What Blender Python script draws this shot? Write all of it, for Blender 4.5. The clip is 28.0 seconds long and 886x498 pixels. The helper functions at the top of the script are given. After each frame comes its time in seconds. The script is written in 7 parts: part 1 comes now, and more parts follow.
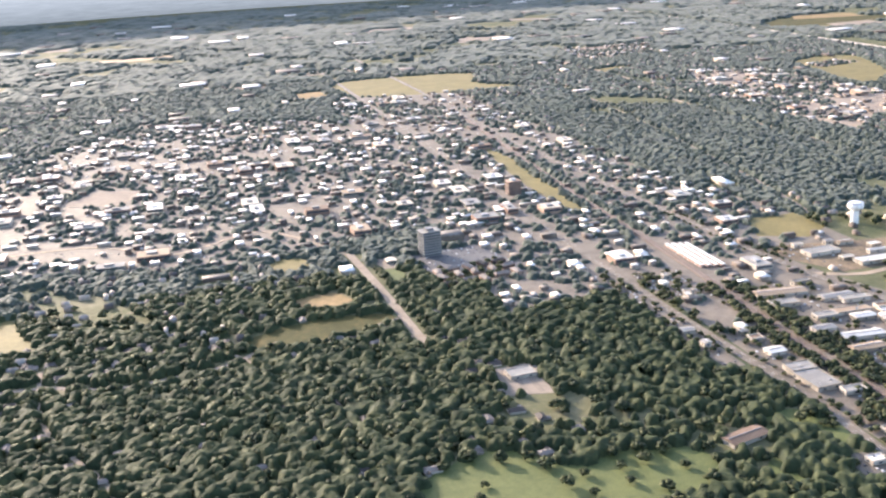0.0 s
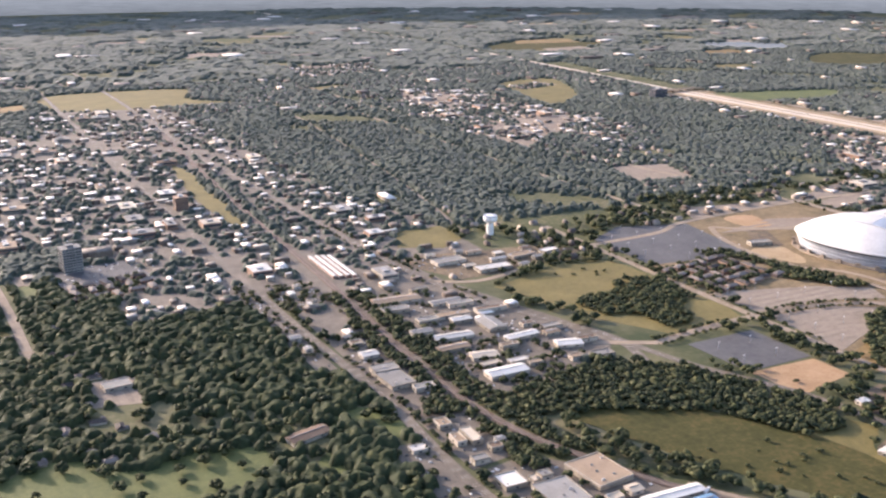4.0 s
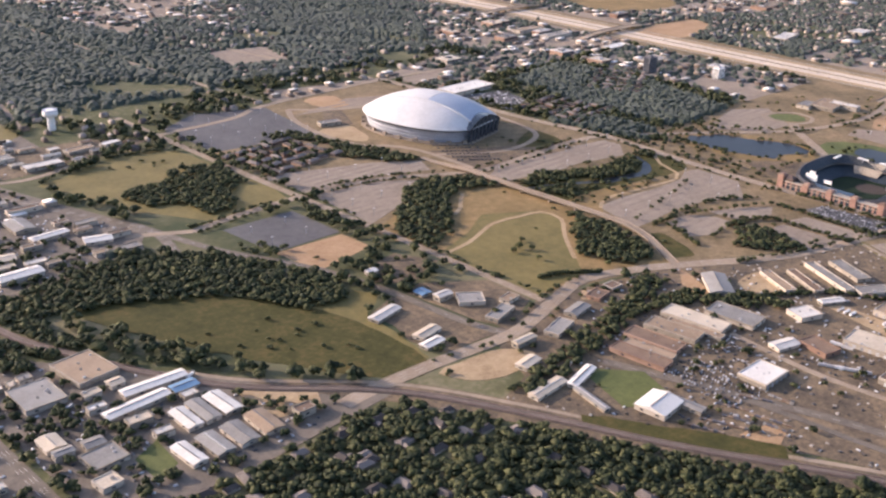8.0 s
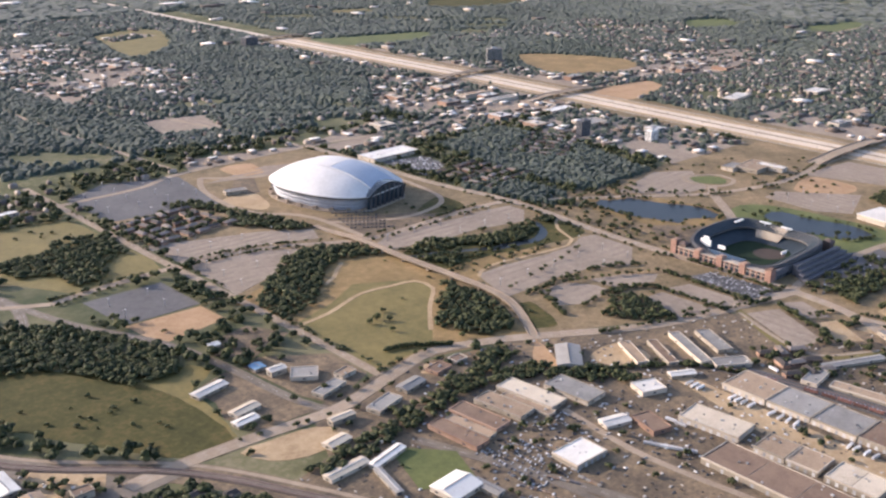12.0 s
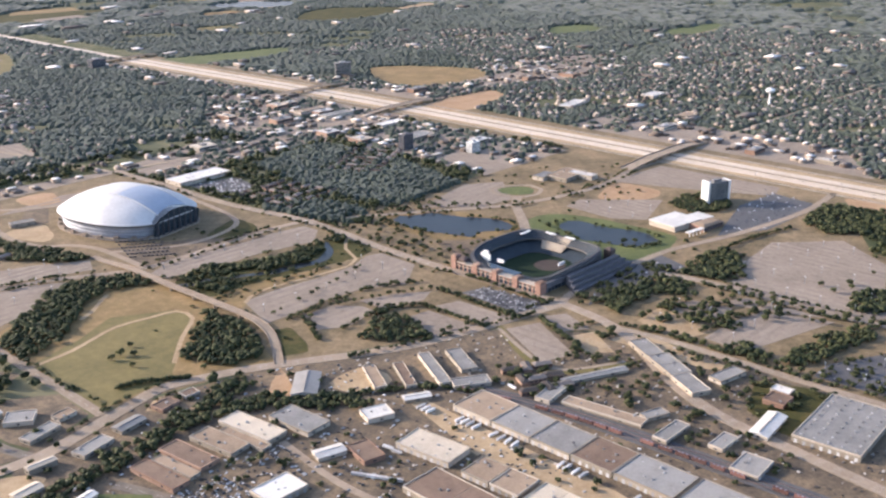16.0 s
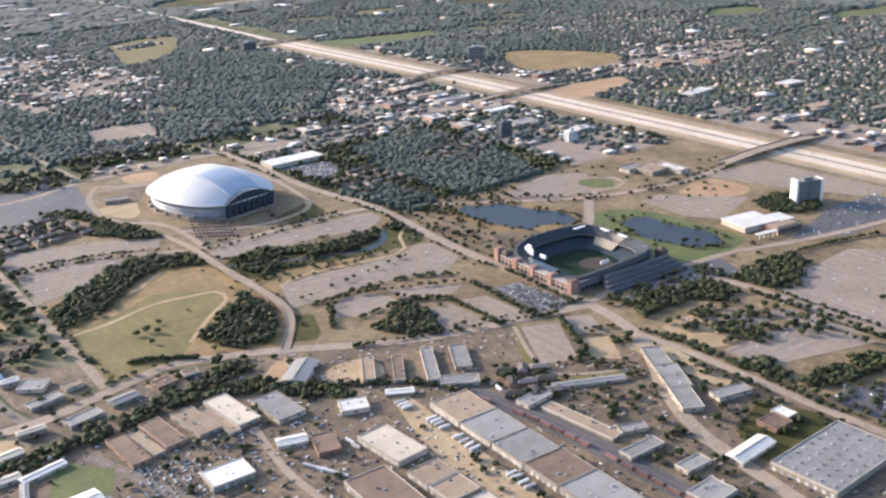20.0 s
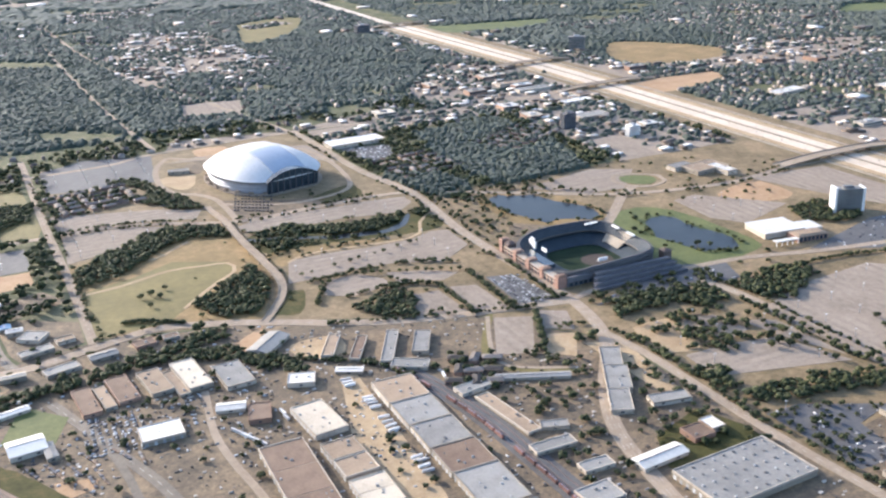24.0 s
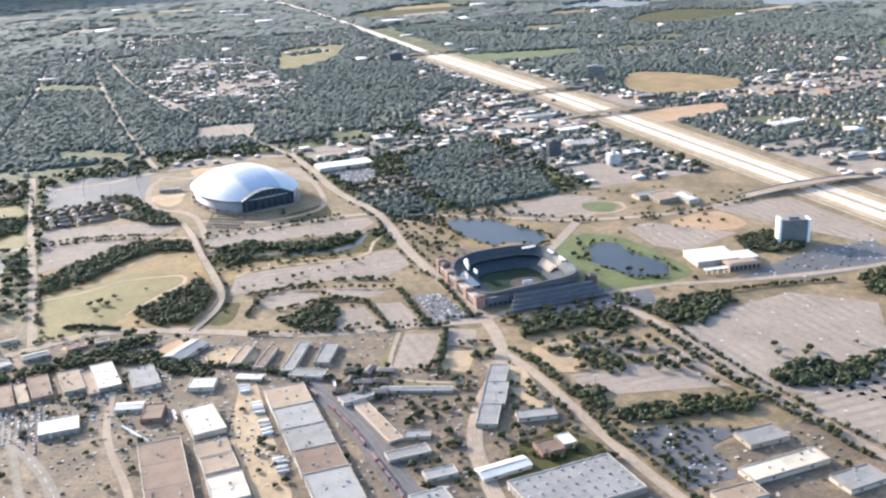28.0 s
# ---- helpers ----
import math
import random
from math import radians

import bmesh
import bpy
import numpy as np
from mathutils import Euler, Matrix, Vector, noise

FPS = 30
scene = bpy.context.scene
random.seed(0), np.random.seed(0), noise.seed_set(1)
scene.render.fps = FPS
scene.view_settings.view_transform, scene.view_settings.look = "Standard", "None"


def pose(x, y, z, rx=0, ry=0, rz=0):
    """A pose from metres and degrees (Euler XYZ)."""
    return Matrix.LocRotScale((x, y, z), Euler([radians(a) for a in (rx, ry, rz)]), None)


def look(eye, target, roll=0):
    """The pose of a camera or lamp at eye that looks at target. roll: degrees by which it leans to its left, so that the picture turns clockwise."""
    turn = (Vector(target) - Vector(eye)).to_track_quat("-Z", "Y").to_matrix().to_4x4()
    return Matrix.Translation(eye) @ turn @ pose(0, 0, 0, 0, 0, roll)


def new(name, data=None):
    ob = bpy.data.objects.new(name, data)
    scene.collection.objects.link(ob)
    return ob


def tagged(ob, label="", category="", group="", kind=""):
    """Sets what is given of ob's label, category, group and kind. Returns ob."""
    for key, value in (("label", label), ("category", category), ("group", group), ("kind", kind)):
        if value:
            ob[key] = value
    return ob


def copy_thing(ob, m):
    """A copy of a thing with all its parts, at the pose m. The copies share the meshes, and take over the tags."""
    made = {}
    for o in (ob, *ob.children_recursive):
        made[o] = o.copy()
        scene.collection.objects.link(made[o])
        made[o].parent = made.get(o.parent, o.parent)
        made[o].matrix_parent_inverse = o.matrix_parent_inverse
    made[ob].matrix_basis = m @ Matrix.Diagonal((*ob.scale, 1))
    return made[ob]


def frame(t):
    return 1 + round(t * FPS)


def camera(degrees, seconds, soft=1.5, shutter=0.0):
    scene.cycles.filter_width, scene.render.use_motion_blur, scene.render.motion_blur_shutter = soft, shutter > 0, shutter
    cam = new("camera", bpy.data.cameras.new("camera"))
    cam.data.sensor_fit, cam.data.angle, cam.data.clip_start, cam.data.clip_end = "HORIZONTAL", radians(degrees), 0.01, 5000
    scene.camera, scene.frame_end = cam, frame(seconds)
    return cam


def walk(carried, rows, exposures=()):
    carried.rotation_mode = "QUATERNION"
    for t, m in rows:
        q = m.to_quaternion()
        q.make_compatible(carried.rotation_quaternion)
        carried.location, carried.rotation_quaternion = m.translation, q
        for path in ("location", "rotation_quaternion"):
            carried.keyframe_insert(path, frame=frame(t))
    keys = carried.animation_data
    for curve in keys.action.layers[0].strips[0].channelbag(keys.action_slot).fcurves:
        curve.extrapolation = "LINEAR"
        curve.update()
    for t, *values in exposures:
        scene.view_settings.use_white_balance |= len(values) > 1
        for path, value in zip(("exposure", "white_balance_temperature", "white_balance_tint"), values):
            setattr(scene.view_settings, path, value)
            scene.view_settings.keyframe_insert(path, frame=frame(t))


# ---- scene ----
cam = camera(46.86, 28.0, soft=2.4)
EXPOSURES = [(0, 1.93, 6150, 17), (1, 1.45, 6150, 18), (2, 1.08, 6250, 21), (3, 1.45, 6250, 22), (6, 1.24, 6250, 23), (8, 1.12, 6300, 25), (13, 1.2, 6020, 19), (16, 1.28, 5950, 18), (20, 1.3, 5800, 15), (28, 1.72, 5650, 11)]
PATH = [
    (0, 76.11, 24.15, 281.49, -15.409, -17.752, 2.579),
    (0.5, 89.41, 15.08, 281.96, -13.925, -15.367, 1.647),
    (1, 102.70, 6.01, 282.43, -15.067, -14.711, 0.697),
    (1.5, 116.00, -3.07, 282.89, -18.486, -15.804, -0.000),
    (2, 129.30, -12.16, 283.36, -20.259, -16.735, 0.169),
    (2.5, 142.60, -21.25, 283.81, -21.485, -16.513, -0.080),
    (3, 155.90, -30.36, 284.27, -23.940, -17.054, 0.242),
    (3.5, 169.20, -39.48, 284.72, -25.696, -16.672, 0.208),
    (5.5, 222.40, -76.04, 286.47, -33.527, -19.790, -1.051),
    (6, 235.71, -85.21, 286.90, -36.850, -19.813, -1.305),
    (6.5, 249.01, -94.38, 287.32, -39.855, -21.782, -2.725),
    (7, 262.31, -103.57, 287.73, -41.756, -22.024, -2.459),
    (7.5, 275.62, -112.76, 288.14, -42.845, -21.700, -2.073),
    (8, 288.92, -121.97, 288.54, -43.710, -23.290, -1.610),
    (8.5, 302.22, -131.18, 288.94, -45.907, -21.037, -1.776),
    (9, 315.52, -140.40, 289.33, -45.005, -20.138, -0.123),
    (9.5, 328.82, -149.64, 289.72, -43.023, -18.200, -0.578),
    (10, 342.12, -158.88, 290.09, -42.082, -19.496, 0.493),
    (10.5, 355.42, -168.14, 290.46, -41.979, -18.951, 0.102),
    (11, 368.72, -177.40, 290.83, -41.059, -19.408, 1.033),
    (11.5, 382.01, -186.68, 291.18, -40.966, -19.224, 0.846),
    (12, 395.31, -195.96, 291.53, -41.882, -19.960, -0.364),
    (12.5, 408.60, -205.26, 291.87, -43.151, -21.387, -0.134),
    (13, 421.89, -214.56, 292.20, -44.989, -20.736, -0.003),
    (13.5, 435.18, -223.88, 292.52, -45.558, -20.375, 0.458),
    (15.5, 488.31, -261.25, 293.73, -46.052, -20.015, 1.489),
    (16, 501.58, -270.62, 294.01, -46.231, -19.455, 0.845),
    (16.5, 514.86, -280.00, 294.28, -46.695, -19.573, 0.769),
    (17, 528.13, -289.39, 294.54, -46.136, -19.669, 0.785),
    (17.5, 541.40, -298.79, 294.80, -42.595, -19.284, 1.402),
    (18, 554.66, -308.20, 295.04, -39.507, -19.058, 1.620),
    (18.5, 567.92, -317.62, 295.27, -38.092, -20.351, 2.226),
    (19, 581.18, -327.06, 295.49, -36.551, -20.969, 2.133),
    (19.5, 594.43, -336.50, 295.70, -35.542, -20.797, 2.440),
    (20, 607.68, -345.96, 295.90, -34.752, -20.218, 2.487),
    (20.5, 620.93, -355.42, 296.09, -33.458, -19.731, 2.711),
    (21, 634.17, -364.90, 296.26, -32.456, -20.269, 2.724),
    (21.5, 647.41, -374.39, 296.43, -31.931, -20.894, 2.128),
    (23.5, 700.32, -412.46, 296.98, -26.740, -20.962, 2.107),
    (24, 713.53, -422.00, 297.08, -24.785, -20.640, 2.334),
    (24.5, 726.74, -431.56, 297.18, -23.140, -20.572, 3.129),
    (25, 739.95, -441.13, 297.26, -23.372, -20.046, 1.676),
    (25.5, 753.15, -450.71, 297.33, -23.071, -20.280, -0.033),
    (26, 766.34, -460.30, 297.38, -21.542, -19.258, 1.139),
    (26.5, 779.53, -469.91, 297.42, -21.240, -18.921, 1.743),
    (27, 792.71, -479.52, 297.45, -20.243, -19.016, 2.544),
    (27.5, 805.89, -489.15, 297.47, -20.168, -19.239, 3.161),
    (28, 819.06, -498.79, 297.47, -19.441, -18.925, 2.585),
]
walk(cam, [(t, pose(x, y, z, 90 + pitch, roll, yaw)) for t, x, y, z, yaw, pitch, roll in PATH], exposures=EXPOSURES)

# Daylight: a low sun ahead and to the side, a hazy clear sky
SUN_ELEVATION, SUN_YAW = 18.0, 27.0
scene.view_settings.exposure = 0.0
world = bpy.data.worlds.new("world")
scene.world = world
world.use_nodes = True
wn = world.node_tree.nodes
sky = wn.new("ShaderNodeTexSky")
sky.sky_type, sky.sun_disc = "NISHITA", False
sky.sun_elevation, sky.sun_rotation = radians(SUN_ELEVATION), radians(-SUN_YAW)
sky.air_density, sky.dust_density, sky.ozone_density, sky.altitude = 1.0, 3.0, 1.0, 300
wn["Background"].inputs["Strength"].default_value = 0.15
world.node_tree.links.new(sky.outputs[0], wn["Background"].inputs["Color"])
lamp = bpy.data.lights.new("sun", "SUN")
lamp.energy, lamp.angle, lamp.color = 3.1, radians(0.8), (1.0, 0.85, 0.66)
sun_dir = Vector((-math.sin(radians(SUN_YAW)) * math.cos(radians(SUN_ELEVATION)), math.cos(radians(SUN_YAW)) * math.cos(radians(SUN_ELEVATION)), math.sin(radians(SUN_ELEVATION))))
sun = new("sun", lamp)
sun.matrix_world = look(sun_dir * 900, (0, 0, 0))


# ---- materials ----
def surface(name, a, b, big=40.0, fine=1.2, rough=0.85, bump=0.0, island=0.0, per_object=0.0, metal=0.0, spec=0.4, mid=None, translucent=0.0, coat=0.0, sheen=0.0):
    """A procedural surface of two colours: patches of size big, grain of size fine, wear and relief."""
    m = bpy.data.materials.new(name)
    m.use_nodes = True
    n, l = m.node_tree.nodes, m.node_tree.links
    bsdf = n["Principled BSDF"]
    co = n.new("ShaderNodeTexCoord")

    def noise_tex(size, detail, rough_n=0.6):
        t = n.new("ShaderNodeTexNoise")
        t.inputs["Scale"].default_value = 1.0 / size
        t.inputs["Detail"].default_value = detail
        t.inputs["Roughness"].default_value = rough_n
        l.new(co.outputs["Object"], t.inputs["Vector"])
        return t

    def math_node(op, x, y):
        t = n.new("ShaderNodeMath")
        t.operation = op
        for k, v in enumerate((x, y)):
            if isinstance(v, (int, float)):
                t.inputs[k].default_value = v
            else:
                l.new(v, t.inputs[k])
        return t.outputs[0]

    coarse, grain = noise_tex(big, 5), noise_tex(fine, 3)
    patch = noise_tex(big * 0.17, 4, 0.7)
    total = math_node("ADD", math_node("MULTIPLY", coarse.outputs[0], 0.42), math_node("MULTIPLY", grain.outputs[0], 0.22))
    total = math_node("ADD", total, math_node("MULTIPLY", patch.outputs[0], 0.36))
    if island:
        geo = n.new("ShaderNodeNewGeometry")
        total = math_node("ADD", total, math_node("MULTIPLY", math_node("SUBTRACT", geo.outputs["Random Per Island"], 0.5), island))
    if per_object:
        info = n.new("ShaderNodeObjectInfo")
        total = math_node("ADD", total, math_node("MULTIPLY", math_node("SUBTRACT", info.outputs["Random"], 0.5), per_object))
    ramp = n.new("ShaderNodeValToRGB")
    ramp.color_ramp.elements[0].position, ramp.color_ramp.elements[0].color = 0.38, (*a, 1)
    ramp.color_ramp.elements[1].position, ramp.color_ramp.elements[1].color = 0.62, (*b, 1)
    if mid:
        e = ramp.color_ramp.elements.new(0.5)
        e.color = (*mid, 1)
    l.new(total, ramp.inputs[0])
    l.new(ramp.outputs[0], bsdf.inputs["Base Color"])
    bsdf.inputs["Roughness"].default_value = rough
    bsdf.inputs["Metallic"].default_value = metal
    bsdf.inputs["Coat Weight"].default_value, bsdf.inputs["Coat Roughness"].default_value = coat, 0.4
    bsdf.inputs["Specular IOR Level"].default_value = spec
    bsdf.inputs["Sheen Weight"].default_value, bsdf.inputs["Sheen Roughness"].default_value = sheen, 0.5
    if bump:
        bp = n.new("ShaderNodeBump")
        bp.inputs["Strength"].default_value = 0.6
        bp.inputs["Distance"].default_value = bump
        l.new(grain.outputs[0], bp.inputs["Height"])
        l.new(bp.outputs[0], bsdf.inputs["Normal"])
    if translucent:
        mix, tr = n.new("ShaderNodeMixShader"), n.new("ShaderNodeBsdfTranslucent")
        mix.inputs[0].default_value = translucent
        l.new(ramp.outputs[0], tr.inputs["Color"])
        l.new(bsdf.outputs[0], mix.inputs[1])
        l.new(tr.outputs[0], mix.inputs[2])
        l.new(mix.outputs[0], n["Material Output"].inputs["Surface"])
    return m


M = {
    "grass": surface("dry_grass", (0.155, 0.102, 0.036), (0.315, 0.205, 0.09), 38, 1.5, 0.85, 0.1, mid=(0.215, 0.143, 0.054)),
    "lawn": surface("green_lawn", (0.106, 0.09, 0.024), (0.195, 0.15, 0.048), 30, 1.2, 0.8, 0.08),
    "green": surface("watered_lawn", (0.06, 0.078, 0.018), (0.13, 0.14, 0.04), 26, 1.2, 0.8, 0.08),
    "marsh": surface("marsh_grass", (0.036, 0.038, 0.01), (0.115, 0.085, 0.029), 34, 3, 0.9, 0.2, mid=(0.06, 0.057, 0.016), spec=0.2),
    "dirt": surface("bare_soil", (0.27, 0.185, 0.1), (0.46, 0.34, 0.2), 25, 1.5, 0.9, 0.06),
    "orange": surface("orange_soil_field", (0.28, 0.17, 0.085), (0.42, 0.275, 0.155), 25, 1.5, 0.9, 0.06),
    "concrete": surface("worn_concrete_paving", (0.205, 0.165, 0.128), (0.33, 0.27, 0.212), 45, 2.2, 0.9, 0.02, mid=(0.27, 0.219, 0.17), spec=0.15),
    "concrete_worn": surface("stained_concrete_aisle", (0.192, 0.155, 0.12), (0.31, 0.254, 0.2), 30, 1.6, 0.9, 0.02, mid=(0.252, 0.205, 0.16), spec=0.15),
    "asphalt": surface("grey_asphalt", (0.065, 0.062, 0.063), (0.125, 0.117, 0.112), 35, 1.5, 0.7, 0.02),
    "yard": surface("dusty_yard_paving", (0.066, 0.05, 0.035), (0.255, 0.178, 0.102), 26, 2.0, 0.85, 0.03, mid=(0.132, 0.097, 0.06)),
    "road": surface("road_paving", (0.23, 0.178, 0.126), (0.375, 0.297, 0.217), 60, 2.0, 0.9, 0.01, spec=0.2),
    "highway": surface("pale_highway_concrete", (0.48, 0.39, 0.285), (0.68, 0.57, 0.44), 70, 3.0, 0.65, 0.01),
    "street": surface("grey_street_asphalt", (0.1, 0.082, 0.062), (0.205, 0.168, 0.128), 40, 1.5, 0.75, 0.01),
    "ballast": surface("rail_ballast", (0.11, 0.085, 0.068), (0.2, 0.155, 0.125), 14, 0.8, 0.9, 0.05),
    "rail": surface("rail_steel", (0.2, 0.13, 0.1), (0.32, 0.24, 0.2), 5, 0.5, 0.45, metal=0.8),
    "paint": surface("road_paint", (0.34, 0.3, 0.26), (0.5, 0.46, 0.41), 4, 0.4, 0.7),
    "water": surface("pond_water", (0.014, 0.018, 0.022), (0.03, 0.034, 0.038), 30, 2.5, 0.3, 0.05, spec=0.16),
    "leaf": surface("oak_foliage", (0.032, 0.046, 0.022), (0.125, 0.132, 0.055), 24, 0.7, 0.7, 0.2, island=0.5, mid=(0.066, 0.082, 0.032), translucent=0.45, spec=0.3),
    # paler, bluer leaves with sheen: distance haze put into the colour
    "leaf_far": surface("hazed_far_foliage", (0.042, 0.06, 0.044), (0.112, 0.13, 0.084), 90, 6, 0.75, 0.0, mid=(0.07, 0.091, 0.064), translucent=0.35, spec=0.3, sheen=0.18),
    "leaf_wood": surface("wood_canopy", (0.02, 0.031, 0.013), (0.088, 0.094, 0.036), 30, 2.6, 0.75, 0.5, mid=(0.044, 0.058, 0.024), translucent=0.25, spec=0.2),
    "leaf_tree": surface("tree_foliage", (0.035, 0.048, 0.02), (0.13, 0.138, 0.05), 5, 0.6, 0.7, 0.2, island=0.35, per_object=0.35, translucent=0.45, spec=0.3),
    "lake": surface("far_lake_water", (0.05, 0.055, 0.06), (0.08, 0.085, 0.09), 60, 6, 0.12, 0.05, spec=0.6),
    "bark": surface("bark", (0.09, 0.065, 0.045), (0.17, 0.13, 0.09), 1, 0.2, 0.9, 0.02),
    "white": surface("white_metal_roof", (0.5, 0.465, 0.41), (0.72, 0.68, 0.61), 14, 1.0, 0.5, per_object=0.2),
    "cream": surface("cream_roof", (0.41, 0.34, 0.25), (0.58, 0.495, 0.375), 12, 1.0, 0.6, per_object=0.2),
    "grey": surface("grey_gravel_roof", (0.185, 0.175, 0.16), (0.295, 0.28, 0.255), 12, 0.8, 0.8, per_object=0.15),
    "tan": surface("tan_gravel_roof", (0.22, 0.158, 0.104), (0.34, 0.25, 0.168), 12, 0.8, 0.85, per_object=0.2),
    "brown": surface("brown_gravel_roof", (0.13, 0.085, 0.058), (0.22, 0.15, 0.103), 10, 0.8, 0.85, per_object=0.15),
    "blue": surface("blue_metal_roof", (0.1, 0.2, 0.32), (0.2, 0.33, 0.45), 8, 0.6, 0.5),
    "wall": surface("painted_block_wall", (0.24, 0.205, 0.16), (0.46, 0.4, 0.325), 7, 0.6, 0.8, per_object=0.5),
    "wall_dark": surface("brick_block_wall", (0.2, 0.12, 0.085), (0.36, 0.24, 0.17), 6, 0.4, 0.85, per_object=0.3),
    "brick": surface("red_brick", (0.22, 0.125, 0.095), (0.37, 0.225, 0.17), 5, 0.3, 0.85),
    # darker copy of the brick, stands for brick in shade
    "shade_brick": surface("shaded_brick", (0.085, 0.06, 0.052), (0.16, 0.115, 0.095), 6, 0.4, 0.8),
    "scrubland": surface("dry_scrubland", (0.09, 0.068, 0.03), (0.29, 0.205, 0.112), 48, 2.5, 0.85, 0.1, mid=(0.18, 0.128, 0.064)),
    "glass": surface("dark_glazing", (0.02, 0.03, 0.04), (0.05, 0.065, 0.08), 6, 1.0, 0.16, spec=0.5),
    "door": surface("dock_door", (0.25, 0.25, 0.26), (0.5, 0.5, 0.5), 3, 0.5, 0.6, per_object=0.6),
    "unit": surface("roof_unit_metal", (0.16, 0.155, 0.15), (0.45, 0.44, 0.42), 2, 0.3, 0.5, per_object=0.5, metal=0.2),
    "shell": surface("white_membrane_shell", (0.5, 0.49, 0.475), (0.62, 0.608, 0.59), 18, 1.5, 0.6, spec=0.25),
    "shell_blue": surface("translucent_fabric_roof", (0.3, 0.345, 0.41), (0.39, 0.43, 0.49), 14, 1.0, 0.5),
    # slate pieces, and the ballpark flank with its shade in the colour
    "slate": surface("slate_and_shaded_wall", (0.085, 0.083, 0.09), (0.16, 0.155, 0.165), 6, 0.5, 0.8, spec=0.2),
    "steel": surface("grey_steel", (0.27, 0.29, 0.33), (0.42, 0.44, 0.48), 9, 0.8, 0.4, metal=0.25),
    # holds both the dark green of the seats and the bowl's shade
    "seat": surface("shaded_green_seating", (0.012, 0.02, 0.028), (0.03, 0.042, 0.052), 6, 0.5, 0.6),
    # pale tone that paints sun on the east stand; also the cornice stone
    "seat_tan": surface("sunlit_seating_and_stone", (0.32, 0.27, 0.21), (0.46, 0.4, 0.32), 6, 0.5, 0.7),
    # turf and clay near black: the bowl's shadow is in their colour
    "turf": surface("shaded_field_turf", (0.014, 0.026, 0.016), (0.026, 0.042, 0.022), 8, 0.8, 0.9, spec=0.1),
    "clay": surface("shaded_infield_clay", (0.045, 0.032, 0.026), (0.075, 0.055, 0.043), 4, 0.4, 0.9),
    "shingle": surface("roof_shingles", (0.06, 0.05, 0.044), (0.21, 0.176, 0.15), 3, 0.4, 0.85, per_object=0.9),
    "shingle_far": surface("far_roof_mix", (0.1, 0.086, 0.078), (0.34, 0.295, 0.255), 30, 2, 0.8, island=1.1, mid=(0.17, 0.145, 0.125), spec=0.2),
    "city_far": surface("far_flat_roofs", (0.12, 0.1, 0.085), (0.74, 0.7, 0.64), 60, 2, 0.7, island=0.95, mid=(0.27, 0.24, 0.205)),
    # darker than the roofs, to imitate wall sides turned from the sun
    "wall_far": surface("far_shaded_walls", (0.12, 0.09, 0.07), (0.34, 0.28, 0.22), 60, 2, 0.8, island=0.8),
    "car": surface("car_paint", (0.03, 0.035, 0.045), (0.5, 0.5, 0.5), 9, 1, 0.45, per_object=1.6, mid=(0.17, 0.16, 0.16), spec=0.4),
    "car_far": surface("parked_car_paint", (0.03, 0.035, 0.045), (0.5, 0.5, 0.5), 9, 1, 0.4, island=1.1, mid=(0.16, 0.155, 0.155), spec=0.5),
    "clutter": surface("stacked_goods", (0.05, 0.042, 0.036), (0.42, 0.38, 0.33), 9, 1, 0.7, island=1.2, mid=(0.17, 0.14, 0.115)),
    "tyre": surface("rubber", (0.015, 0.015, 0.016), (0.03, 0.03, 0.03), 1, 0.1, 0.9),
    "trailer": surface("trailer_sides", (0.42, 0.41, 0.4), (0.68, 0.67, 0.65), 4, 0.5, 0.55, per_object=0.5),
    "red": surface("rust_red_freight_cars", (0.1, 0.05, 0.042), (0.22, 0.11, 0.09), 6, 0.6, 0.8, per_object=0.6),
    "tank": surface("white_tank_paint", (0.74, 0.72, 0.68), (0.84, 0.82, 0.78), 6, 0.6, 0.5),
}


def ground_material():
    """Suburban soil and grass close by; woods, fields and pale clearings over whole districts."""
    m = surface("suburban_ground", (0.05, 0.06, 0.026), (0.25, 0.205, 0.13), 55, 4, 0.8, 0.3, mid=(0.105, 0.105, 0.046), spec=0.15)
    n, l = m.node_tree.nodes, m.node_tree.links
    near = n["Principled BSDF"].inputs["Base Color"].links[0].from_socket
    co = n.new("ShaderNodeTexCoord")
    wide, patch = n.new("ShaderNodeTexNoise"), n.new("ShaderNodeTexNoise")
    for t, size in ((wide, 420.0), (patch, 90.0)):
        t.inputs["Scale"].default_value, t.inputs["Detail"].default_value = 1 / size, 6
        l.new(co.outputs["Object"], t.inputs["Vector"])
    woods = n.new("ShaderNodeValToRGB")
    woods.color_ramp.elements[0].position, woods.color_ramp.elements[0].color = 0.38, (0.045, 0.06, 0.028, 1)
    woods.color_ramp.elements[1].position, woods.color_ramp.elements[1].color = 0.66, (0.19, 0.17, 0.095, 1)
    l.new(patch.outputs[0], woods.inputs[0])
    blend, mix = n.new("ShaderNodeValToRGB"), n.new("ShaderNodeMix")
    blend.color_ramp.elements[0].position, blend.color_ramp.elements[1].position = 0.4, 0.56
    mix.data_type = "RGBA"
    l.new(wide.outputs[0], blend.inputs[0])
    l.new(blend.outputs[0], mix.inputs["Factor"])
    l.new(woods.outputs[0], mix.inputs["A"])
    l.new(near, mix.inputs["B"])
    l.new(mix.outputs["Result"], n["Principled BSDF"].inputs["Base Color"])
    return m


M["ground"] = ground_material()


